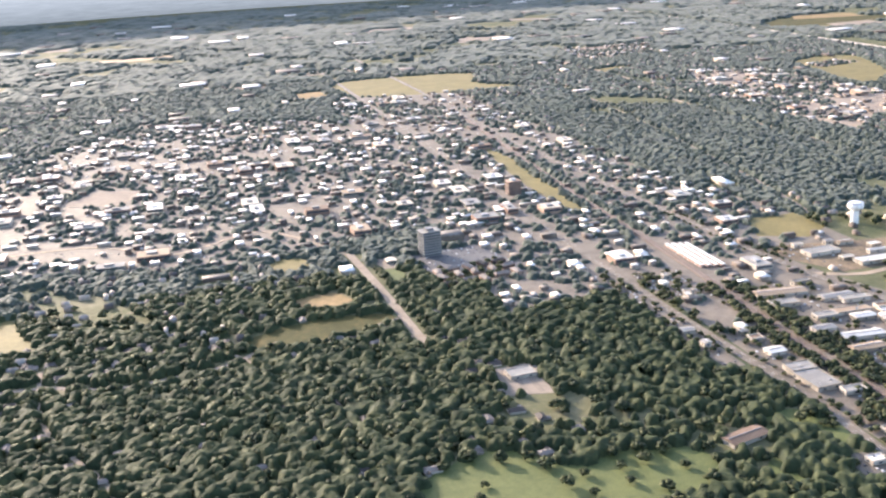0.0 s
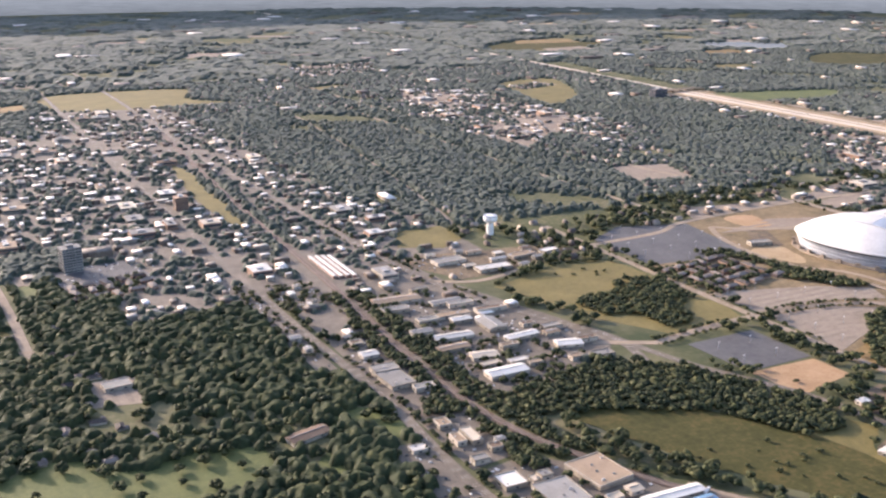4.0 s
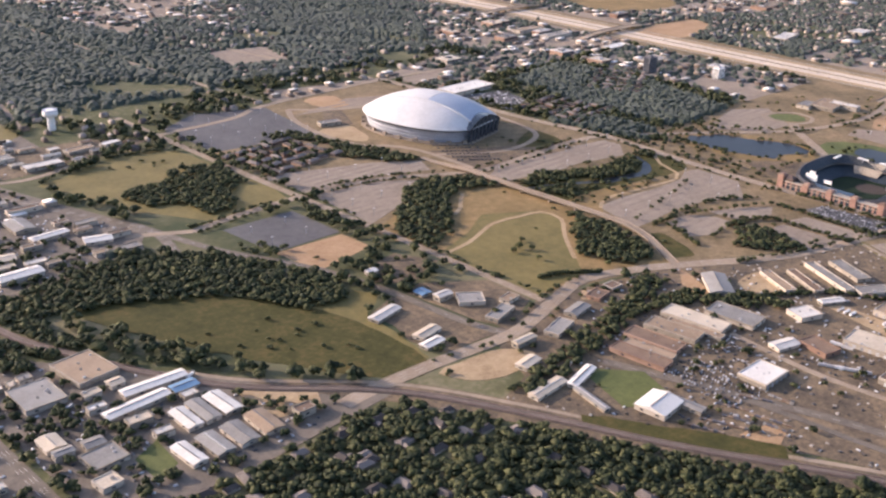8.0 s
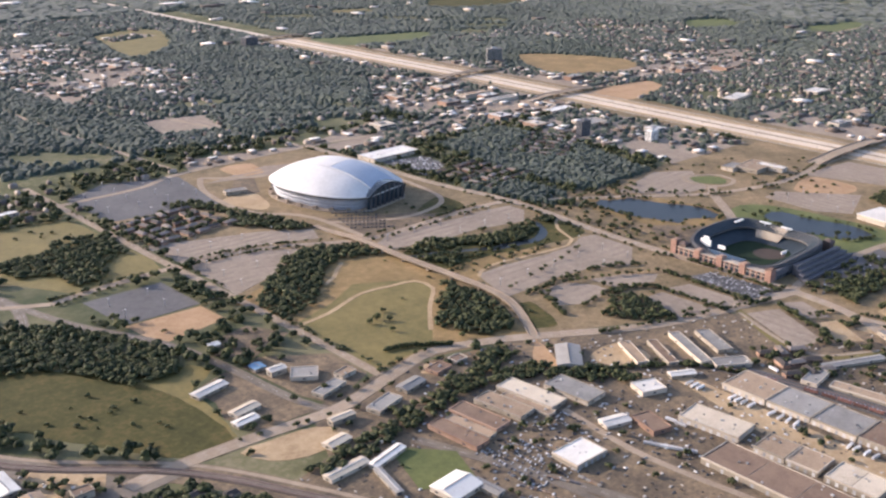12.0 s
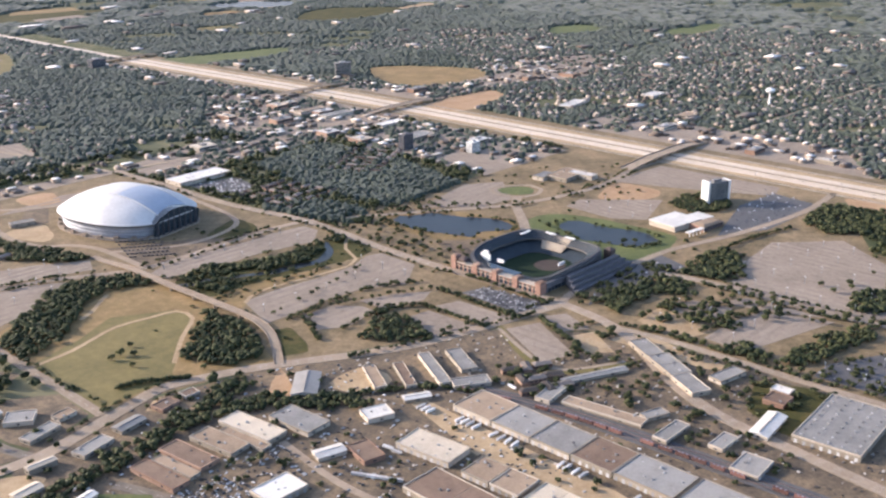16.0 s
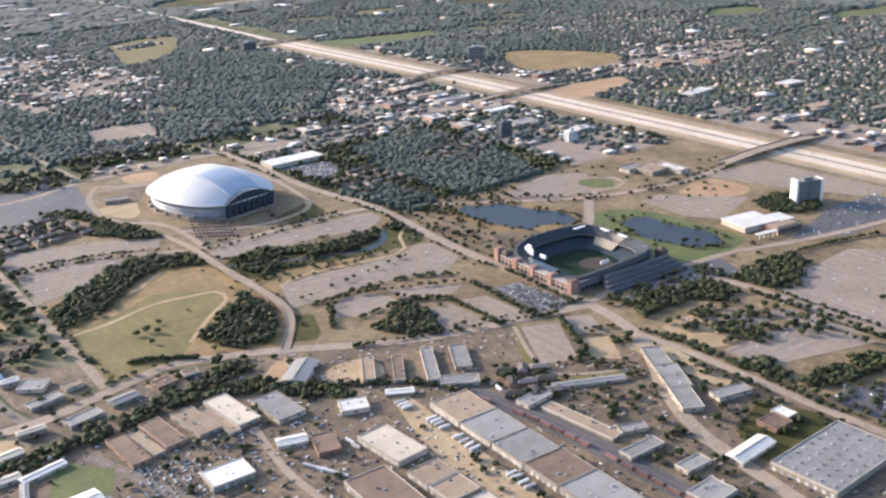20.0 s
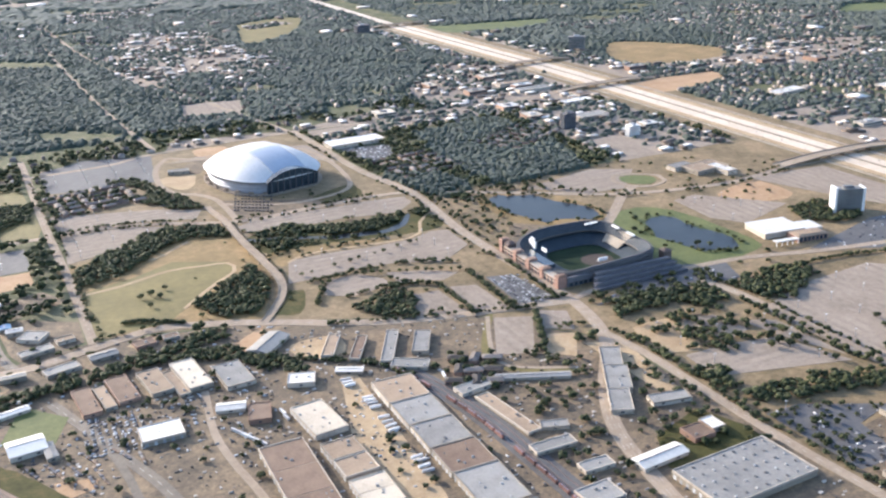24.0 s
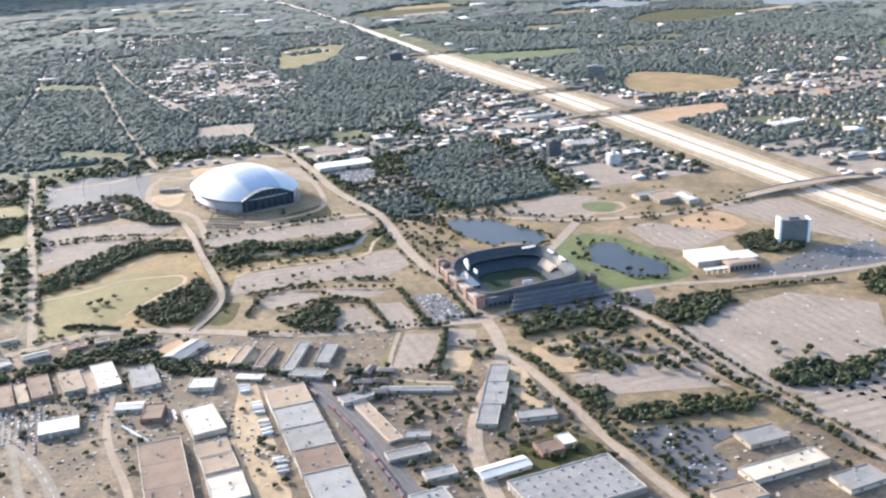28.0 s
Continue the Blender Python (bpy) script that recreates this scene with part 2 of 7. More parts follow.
# ---- mesh helpers ----
class Soup:
    """Collects vertices and faces of one mesh."""

    def __init__(self):
        self.v, self.f = [], []

    def add(self, verts, faces):
        k = len(self.v)
        self.v += verts
        self.f += [tuple(i + k for i in face) for face in faces]
        return self

    def box(self, x0, y0, z0, x1, y1, z1, taper=0.0):
        t = taper
        return self.add([(x0, y0, z0), (x1, y0, z0), (x1, y1, z0), (x0, y1, z0), (x0 + t, y0 + t, z1), (x1 - t, y0 + t, z1), (x1 - t, y1 - t, z1), (x0 + t, y1 - t, z1)],
                        [(0, 3, 2, 1), (4, 5, 6, 7), (0, 1, 5, 4), (1, 2, 6, 5), (2, 3, 7, 6), (3, 0, 4, 7)])

    def ring(self, loops, closed=True, caps=True):
        """Skins a list of loops of equal length."""
        n = len(loops[0])
        verts = [p for loop in loops for p in loop]
        faces = [(a * n + b, a * n + (b + 1) % n, (a + 1) * n + (b + 1) % n, (a + 1) * n + b) for a in range(len(loops) - 1) for b in range(n if closed else n - 1)]
        if caps:
            faces += [tuple(range(n))[::-1], tuple(range((len(loops) - 1) * n, len(loops) * n))]
        return self.add(verts, faces)

    def lathe(self, profile, x=0.0, y=0.0, n=20):
        return self.ring([[(x + r * math.cos(2 * math.pi * k / n), y + r * math.sin(2 * math.pi * k / n), z) for k in range(n)] for r, z in profile])

    def mesh(self, name):
        me = bpy.data.meshes.new(name)
        me.from_pydata(self.v, [], self.f)
        me.update()
        return me


def part(name, data, material, parent=None, label="", smooth=False):
    """Links a soup or a mesh as one object, under a thing or a part if given."""
    me = data.mesh(name) if isinstance(data, Soup) else data
    if material and not me.materials:
        me.materials.append(M[material])
    if smooth:
        me.polygons.foreach_set("use_smooth", [True] * len(me.polygons))
    ob = new(name, me)
    ob.parent = parent
    return tagged(ob, label)


def thing(name, label, category, m=None, group="", kind=""):
    ob = new(name)
    ob.empty_display_size = 1
    if m is not None:
        ob.matrix_basis = m
    return tagged(ob, label, category, group, kind)


def arrays_mesh(name, verts, tris, material, smooth=False, second=None, which=None):
    """A mesh from numpy arrays, quick for large ones."""
    me = bpy.data.meshes.new(name)
    me.vertices.add(len(verts))
    me.vertices.foreach_set("co", np.asarray(verts, np.float32).ravel())
    me.loops.add(3 * len(tris))
    me.loops.foreach_set("vertex_index", np.asarray(tris, np.int32).ravel())
    me.polygons.add(len(tris))
    me.polygons.foreach_set("loop_start", np.arange(0, 3 * len(tris), 3, dtype=np.int32))
    me.polygons.foreach_set("loop_total", np.full(len(tris), 3, np.int32))
    if smooth:
        me.polygons.foreach_set("use_smooth", np.ones(len(tris), bool))
    me.materials.append(M[material])
    if second:
        me.materials.append(M[second])
        me.polygons.foreach_set("material_index", np.asarray(which, np.int32))
    me.update(calc_edges=True)
    me.validate()
    return me


# ---- the plan: what covers each cell of the ground ----
CELL, X0, Y0, NX, NY = 3.0, -1500.0, -500.0, 1900, 1900
cover = np.zeros((NX, NY), np.uint8)
gx, gy = np.meshgrid(X0 + CELL * (np.arange(NX) + 0.5), Y0 + CELL * (np.arange(NY) + 0.5), indexing="ij")
FREE, OPEN, PAVED, ROAD, BUILT, WOODED, TOWN, INDUSTRY = range(8)


def window(x0, y0, x1, y1):
    a, b = max(int((x0 - X0) / CELL), 0), min(int((x1 - X0) / CELL) + 2, NX)
    c, d = max(int((y0 - Y0) / CELL), 0), min(int((y1 - Y0) / CELL) + 2, NY)
    return slice(a, b), slice(c, d)


def inside(poly, px, py):
    hit = np.zeros(px.shape, bool)
    for (xa, ya), (xb, yb) in zip(poly, poly[1:] + poly[:1]):
        if ya != yb:
            hit ^= ((ya > py) != (yb > py)) & (px < (xb - xa) * (py - ya) / (yb - ya) + xa)
    return hit


def mark(poly, code, over=True):
    w = window(min(p[0] for p in poly), min(p[1] for p in poly), max(p[0] for p in poly), max(p[1] for p in poly))
    sub = cover[w]
    hit = inside(poly, gx[w], gy[w])
    sub[hit if over else hit & (sub == FREE)] = code


def mark_line(pts, width, code):
    for (xa, ya), (xb, yb) in zip(pts, pts[1:]):
        dx, dy = xb - xa, yb - ya
        n = math.hypot(dx, dy)
        nx, ny = -dy / n * width / 2, dx / n * width / 2
        mark([(xa + nx, ya + ny), (xb + nx, yb + ny), (xb - nx, yb - ny), (xa - nx, ya - ny)], code)


def code_at(x, y):
    return cover[np.clip(((x - X0) / CELL).astype(int), 0, NX - 1), np.clip(((y - Y0) / CELL).astype(int), 0, NY - 1)]


def curved(pts, step=12.0, closed=False):
    """A smooth line through the points of a plan."""
    out, n = [], len(pts)
    for k in range(n if closed else n - 1):
        p = [Vector(pts[(k + d) % n] if closed else pts[min(max(k + d, 0), n - 1)]) for d in (-1, 0, 1, 2)]
        count = max(int((p[2] - p[1]).length / step), 1)
        for s in range(count):
            t = s / count
            q = 0.5 * (2 * p[1] + (p[2] - p[0]) * t + (2 * p[0] - 5 * p[1] + 4 * p[2] - p[3]) * t * t + (3 * p[1] - p[0] - 3 * p[2] + p[3]) * t ** 3)
            out.append((q.x, q.y))
    return out if closed else out + [tuple(pts[-1])]


def wobble(poly, amount):
    """Uneven edges for natural ground."""
    rng = random.Random(len(poly) + int(poly[0][0]))
    return [(x + rng.uniform(-amount, amount), y + rng.uniform(-amount, amount)) for x, y in poly]


layer = [0]


def area(name, poly, top, material, code, label, category, round_it=False, kind="structure"):
    """A flat piece of ground as a thin slab."""
    if round_it:
        poly = wobble(curved(poly, 7.0, True), 1.0)
    mark(poly, code)
    layer[0] += 1
    top += 0.0041 * (layer[0] % 11)
    s = Soup().ring([[(x, y, -0.3) for x, y in poly], [(x, y, top) for x, y in poly]])
    if sum(a[0] * b[1] - b[0] * a[1] for a, b in zip(poly, poly[1:] + poly[:1])) < 0:
        s.f = [f[::-1] for f in s.f]
    ob = part(name, s, material)
    return tagged(ob, label, category, kind=kind)


def offset_line(pts, d):
    out = []
    for k, (x, y) in enumerate(pts):
        a, b = pts[max(k - 1, 0)], pts[min(k + 1, len(pts) - 1)]
        t = Vector((b[0] - a[0], b[1] - a[1])).normalized()
        out.append((x - t.y * d, y + t.x * d))
    return out


def strip(s, pts, d0, d1, z0, z1, lift=None):
    """Adds a band between two offsets of a line to a soup."""
    a, b = offset_line(pts, d0), offset_line(pts, d1)
    up = lift or [0.0] * len(pts)
    s.ring([[(p[0], p[1], z0 + u), (q[0], q[1], z0 + u), (q[0], q[1], z1 + u), (p[0], p[1], z1 + u)] for p, q, u in zip(a, b, up)])
    return s


def road(name, pts, width, material="road", z=0.22, label="", line=True, verge=3.0, smooth_it=True, lanes=2):
    layer[0] += 1
    width *= 0.78 if material in ("road", "street") else 1.0
    z += 0.0053 * (layer[0] % 9)
    pts = curved(pts, 10.0) if smooth_it else pts
    mark_line(pts, width + verge, ROAD)
    ob = tagged(part(name, strip(Soup(), pts, width / 2, -width / 2, -0.3, z), material), label, "road", kind="structure")
    if line:
        s = Soup()
        for d in ([0.0] if lanes == 2 else [-width / 4, 0.0, width / 4]):
            for k in range(0, len(pts) - 1):
                (xa, ya), (xb, yb) = pts[k], pts[k + 1]
                seg = [(xa, ya), (xa + 0.45 * (xb - xa), ya + 0.45 * (yb - ya))]
                strip(s, seg, d + 0.12, d - 0.12, z, z + 0.02)
        part("lane_marking", s, "paint", ob)
    return ob


# ---- ground, fields, lots ----
def ground_sheet():
    """One sheet to the horizon."""
    n, reach = 40, 12000.0
    xs = np.linspace(-1, 1, n) ** 3 * reach + 900
    ys = np.linspace(-1, 1, n) ** 3 * reach + 500
    v = [(x, y, 0.0) for x in xs for y in ys]
    f = [(a * n + b, (a + 1) * n + b, (a + 1) * n + b + 1, a * n + b + 1) for a in range(n - 1) for b in range(n - 1)]
    return tagged(part("ground", Soup().add(v, f), "ground"), "mixed suburban ground of dry grass and soil", "ground", kind="structure")


ground_sheet()


def distance_backdrop():
    """A ring of bright hazy distance behind everything; its haze is painted as glow."""
    m = bpy.data.materials.new("hazy_distance")
    m.use_nodes = True
    n, l = m.node_tree.nodes, m.node_tree.links
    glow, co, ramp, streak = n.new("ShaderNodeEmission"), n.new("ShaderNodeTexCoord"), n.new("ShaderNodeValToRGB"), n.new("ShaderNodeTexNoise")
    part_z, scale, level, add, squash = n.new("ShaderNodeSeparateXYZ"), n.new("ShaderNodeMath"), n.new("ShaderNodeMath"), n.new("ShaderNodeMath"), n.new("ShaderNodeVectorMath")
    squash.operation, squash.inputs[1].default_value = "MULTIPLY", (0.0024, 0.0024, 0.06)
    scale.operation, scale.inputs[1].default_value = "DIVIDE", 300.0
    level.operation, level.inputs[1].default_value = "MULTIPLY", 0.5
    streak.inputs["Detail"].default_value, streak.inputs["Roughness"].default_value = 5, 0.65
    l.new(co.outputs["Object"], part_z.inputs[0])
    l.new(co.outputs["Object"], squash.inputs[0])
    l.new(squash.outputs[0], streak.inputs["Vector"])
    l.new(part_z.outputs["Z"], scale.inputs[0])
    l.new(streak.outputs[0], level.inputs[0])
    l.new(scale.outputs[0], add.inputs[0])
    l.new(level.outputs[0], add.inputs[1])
    # painted haze: the glow pales upward over streaks of far land
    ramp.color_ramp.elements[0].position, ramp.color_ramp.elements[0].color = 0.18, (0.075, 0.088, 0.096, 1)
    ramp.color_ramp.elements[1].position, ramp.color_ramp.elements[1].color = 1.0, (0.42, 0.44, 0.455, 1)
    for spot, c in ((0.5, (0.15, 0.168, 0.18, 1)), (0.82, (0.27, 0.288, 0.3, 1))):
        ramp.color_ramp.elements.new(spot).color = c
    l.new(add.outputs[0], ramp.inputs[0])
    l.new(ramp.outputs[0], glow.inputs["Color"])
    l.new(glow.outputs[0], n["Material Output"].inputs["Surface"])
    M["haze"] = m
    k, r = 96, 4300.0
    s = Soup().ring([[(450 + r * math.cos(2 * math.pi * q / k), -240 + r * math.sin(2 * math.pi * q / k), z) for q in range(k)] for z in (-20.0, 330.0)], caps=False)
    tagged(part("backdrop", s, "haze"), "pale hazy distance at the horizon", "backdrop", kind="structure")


distance_backdrop()

MEADOW = [(740, 415), (802, 438), (875, 446), (890, 440), (890, 367), (888, 299), (864, 236), (799, 262), (752, 262), (750, 330)]
area("meadow", MEADOW, 0.06, "grass", OPEN, "dry olive meadow with worn paths between roads", "field")
area("grass_field", [(749, 352), (795, 368), (828, 387), (866, 366), (874, 349), (803, 266), (753, 262), (752, 321)], 0.10, "lawn", OPEN, "mown green-olive grass field with a dirt rim", "field")
area("marsh", [(515, 433), (559, 423), (605, 386), (631, 344), (642, 300), (640, 244), (615, 242), (576, 296), (542, 359)], 0.07, "marsh", OPEN, "dark green marsh grass with brownish patches", "field", True)
area("grass_strip", [(628, 345), (662, 348), (672, 328), (650, 312), (650, 290), (642, 248), (636, 300)], 0.05, "lawn", OPEN, "green rough grass beside the marsh", "field", True)
area("fallow_field", [(595, 660), (708, 696), (730, 668), (738, 535), (732, 503), (665, 500), (627, 563)], 0.06, "lawn", OPEN, "fallow olive grass field with scrub", "field")
area("orange_field", [(720, 425), (722, 394), (668, 384), (663, 427)], 0.1, "orange", OPEN, "bare orange soil field", "field")
area("soil_field", [(1538, 760), (1672, 762), (1645, 708), (1536, 690)], 0.1, "orange", OPEN, "bare orange building site", "field", True)
area("dry_grass_plot", [(1312, 297), (1369, 313), (1373, 267), (1341, 258)], 0.1, "orange", OPEN, "dry orange-brown grass plot by a parking lot", "field", True)
area("pond_bank", [(1163, 240), (1205, 302), (1249, 288), (1262, 190), (1245, 168), (1202, 163), (1165, 180)], 0.06, "green", OPEN, "bright green mown grass round a pond", "lawn", True)
area("pond_bank", [(1112, 390), (1135, 415), (1180, 385), (1200, 320), (1185, 285), (1125, 300)], 0.06, "grass", OPEN, "dry grass bank round a pond", "lawn", True)
area("village_green", [(176, 482), (205, 505), (235, 508), (258, 482), (300, 486), (335, 470), (316, 436), (240, 428), (180, 440)], 0.06, "green", OPEN, "bright green parkland with scattered trees", "lawn", True)
area("village_green", [(396, 500), (422, 480), (410, 450), (372, 470)], 0.06, "green", OPEN, "green grass plot by the street", "lawn", True)
area("village_green", [(355, 440), (380, 462), (392, 440), (368, 420)], 0.06, "green", OPEN, "green grass plot among oaks", "lawn", True)
area("village_green", [(424, 655), (450, 676), (464, 660), (455, 632), (430, 622)], 0.06, "green", OPEN, "green grass wedge by the railway", "lawn")
area("clearing", [(108, 722), (162, 745), (216, 736), (205, 714), (124, 700)], 0.06, "marsh", OPEN, "long dark grassy clearing in the woods", "field", True)
area("clearing", [(140, 892), (160, 905), (178, 890), (172, 868), (150, 866)], 0.06, "lawn", OPEN, "sunlit dry grass clearing", "field", True)
area("sports_lawn", [(234, 800), (232, 842), (246, 838), (256, 800)], 0.08, "green", OPEN, "small bright lawn beside a pale road", "lawn")
area("clearing", [(850, 218), (862, 228), (842, 190), (828, 196)], 0.08, "orange", OPEN, "dry grass corner by the road", "field", True)
area("clearing", [(393, 1952), (632, 1940), (619, 1811), (681, 1729), (536, 1731), (387, 1776)], 0.08, "lawn", OPEN, "broad pale field behind the town", "field", True)
area("clearing", [(640, 800), (610, 780), (570, 800), (590, 850), (640, 850)], 0.08, "lawn", OPEN, "small green field near the water tower", "field")

area("clearing", [(-110, 790), (-70, 835), (-50, 800), (-45, 762), (-90, 750)], 0.06, "lawn", OPEN, "bright mown field at the edge of the woods", "field", True)
area("clearing", [(150, 790), (185, 800), (196, 770), (165, 760)], 0.06, "grass", OPEN, "dry grass clearing in the woods", "field", True)
area("clearing", [(450, 960), (470, 970), (478, 1130), (462, 1260), (446, 1100)], 0.1, "lawn", OPEN, "long strip of dull dry grass beside the railway", "field", True)
area("clearing", [(1500, 2300), (1700, 2450), (1900, 2300), (1650, 2200)], 0.08, "marsh", OPEN, "far bright green golf course", "field", True)
area("clearing", [(2050, 1700), (2250, 1850), (2400, 1700), (2200, 1600)], 0.08, "marsh", OPEN, "far bright green golf course", "field", True)
area("clearing", [(1234, 1743), (1359, 1748), (1282, 1544), (1170, 1460), (1199, 1647)], 0.08, "lawn", OPEN, "far pale green open field", "field", True)
area("clearing", [(1516, 1433), (1607, 1417), (1753, 1380), (1708, 1314), (1546, 1325)], 0.08, "green", OPEN, "long green field beyond the highway", "field", True)
area("clearing", [(2329, 1147), (2402, 1100), (2335, 1031), (2230, 1074)], 0.08, "green", OPEN, "far bright green field among woods", "field", True)
area("clearing", [(2442, 921), (2604, 890), (2470, 826), (2368, 869)], 0.08, "green", OPEN, "far bright green field among woods", "field", True)
area("clearing", [(1717, 1059), (1805, 927), (1761, 848), (1626, 870), (1635, 973)], 0.08, "grass", OPEN, "olive field beyond the highway", "field", True)
area("clearing", [(1420, 60), (1470, 110), (1468, -20), (1420, -10)], 0.08, "orange", OPEN, "dry orange-brown field beside the highway", "field", True)

LAKES = [[(2520, 1790), (2560, 1990), (2820, 1790), (2900, 1640), (2760, 1610), (2640, 1700)], [(3010, 1210), (3050, 1330), (3200, 1300), (3180, 1120)], [(2080, 2080), (2160, 2200), (2330, 2100), (2260, 1990)]]
# parking lots: (name points, dark or pale)
PALE = "worn pale concrete parking lot, nearly empty"
LOTS = [
    ([(753, 503), (816, 496), (850, 474), (802, 446), (750, 426)], "concrete", PALE),
    ([(745, 570), (783, 556), (841, 538), (880, 513), (870, 490), (823, 508), (752, 512)], "concrete", PALE),
    ([(752, 738), (801, 765), (872, 742), (858, 634), (752, 648)], "asphalt", "grey asphalt parking lot beside the stadium"),
    ([(658, 486), (720, 486), (722, 429), (663, 429)], "asphalt", "dark asphalt parking lot with worn bay lines"),
    ([(913, 339), (945, 340), (984, 335), (1015, 333), (1043, 345), (1057, 341), (1056, 299), (1022, 273), (988, 291), (950, 295), (919, 292), (899, 292)], "concrete", PALE),
    ([(925, 461), (986, 460), (1060, 449), (1061, 430), (1038, 408), (987, 419), (960, 418), (900, 428), (898, 446)], "concrete", PALE),
    ([(904, 531), (960, 500), (1024, 474), (1018, 450), (902, 462)], "yard", "paved stadium forecourt with rows of stalls"),
    ([(880, 700), (960, 720), (1040, 690), (1046, 600), (1020, 640), (930, 690)], "concrete", PALE),
    ([(927, 284), (953, 283), (967, 264), (967, 250), (935, 244), (916, 256)], "concrete", PALE),
    ([(973, 275), (1002, 264), (1022, 247), (1006, 239), (974, 251)], "concrete", PALE),
    ([(975, 224), (994, 222), (996, 191), (996, 172), (979, 176), (964, 185), (967, 204)], "concrete", PALE),
    ([(1004, 224), (1023, 218), (1025, 173), (1002, 174)], "concrete", PALE),
    ([(1036, 228), (1056, 222), (1064, 162), (1034, 166)], "asphalt", "grey parking lot full of parked cars"),
    ([(1007, 158), (1032, 147), (1005, 97), (982, 106)], "concrete", PALE),
    ([(1039, 154), (1057, 143), (1046, 114), (1028, 127)], "concrete", PALE),
    ([(1026, 117), (1044, 109), (1026, 79), (1011, 93)], "dirt", "dry dusty parking lot with bay lines"),
    ([(1184, 82), (1232, 99), (1300, 106), (1345, 62), (1250, -75), (1186, -20)], "concrete", "huge empty pale concrete parking lot"),
    ([(1080, 97), (1096, 100), (1107, 60), (1098, 48), (1080, 54)], "dirt", "bare tan gravel parking lot"),
    ([(1086, 47), (1122, 46), (1153, 41), (1171, -8), (1111, 8), (1083, 16)], "concrete", PALE),
    ([(1112, 92), (1140, 88), (1146, 58), (1126, 52), (1113, 66)], "concrete", PALE),
    ([(1150, 72), (1171, 60), (1174, -2), (1156, 41)], "concrete", PALE),
    ([(1192, -36), (1268, -36), (1262, -90), (1205, -110)], "concrete", PALE),
    ([(1080, -34), (1104, -34), (1148, -58), (1118, -66), (1112, -100), (1084, -100)], "asphalt", "dark wooded car park full of parked cars"),
    ([(1173, 410), (1260, 432), (1296, 409), (1252, 359), (1209, 367)], "concrete", PALE),
    ([(1269, 305), (1296, 309), (1349, 246), (1284, 222), (1266, 249)], "concrete", PALE),
    ([(1371, 325), (1460, 318), (1464, 180), (1432, 170), (1396, 252)], "concrete", PALE),
    ([(1317, 531), (1360, 526), (1358, 446), (1318, 445)], "concrete", PALE),
    ([(1067, 652), (1120, 640), (1114, 598), (1069, 578)], "asphalt", "supermarket car park full of cars"),
    ([(955, 1000), (1040, 985), (1020, 900), (945, 915)], "concrete", PALE),
    ([(1080, 262), (1110, 330), (1150, 292), (1165, 280), (1120, 274)], "yard", "dusty plaza with trees beside the ballpark"),
    # dark paving in place of the shadow the ballpark throws
    ([(1080, 140), (1160, 180), (1210, 160), (1200, 130), (1120, 140)], "asphalt", "service yard behind the ballpark, paved dark for its shadow"),
    ([(1285, 150), (1380, 180), (1440, 175), (1430, 120), (1330, 125)], "asphalt", "dark hotel car park under trees"),
    ([(270, 812), (262, 870), (330, 880), (350, 800)], "asphalt", "car park round an apartment tower"),
    ([(-60, 1190), (-20, 1250), (40, 1230), (10, 1170)], "concrete", "busy car park at the edge of town"),
    ([(254, 612), (288, 614), (284, 566), (254, 572)], "concrete", "pale forecourt of a flat-roofed building in woods"),
    ([(232, 842), (232, 872), (252, 866), (250, 842)], "concrete", "small pale car park"),
]
def aisles(poly, top, owner):
    """Oil-stained drive aisles between the rows of bays."""
    x0, x1 = min(p[0] for p in poly), max(p[0] for p in poly)
    y0, y1 = min(p[1] for p in poly), max(p[1] for p in poly)
    along_x = x1 - x0 > y1 - y0
    lo, hi, a0, a1 = (y0, y1, x0, x1) if along_x else (x0, x1, y0, y1)
    for c in np.arange(lo + 6, hi - 2, 9.0):
        q = np.arange(a0, a1, 1.5)
        u, v = (q, np.full(q.shape, c)) if along_x else (np.full(q.shape, c), q)
        ok = inside(poly, u, v) & inside(poly, *((u, v + 2.2) if along_x else (u + 2.2, v))) & inside(poly, *((u, v - 2.2) if along_x else (u - 2.2, v)))
        if ok.sum() > 6:
            b0, b1 = q[ok].min() + 1, q[ok].max() - 1
            s = Soup().box(b0, c - 1.9, 0.05, b1, c + 1.9, top) if along_x else Soup().box(c - 1.9, b0, 0.05, c + 1.9, b1, top)
            part("drive_aisle", s, "concrete_worn" if owner["label"].find("asphalt") < 0 else "yard", owner)


for poly, stuff, words in LOTS:
    lot = area("parking_lot", poly, 0.14, stuff, PAVED, words, "parking lot")
    if stuff == "concrete":
        aisles(poly, 0.196, lot)

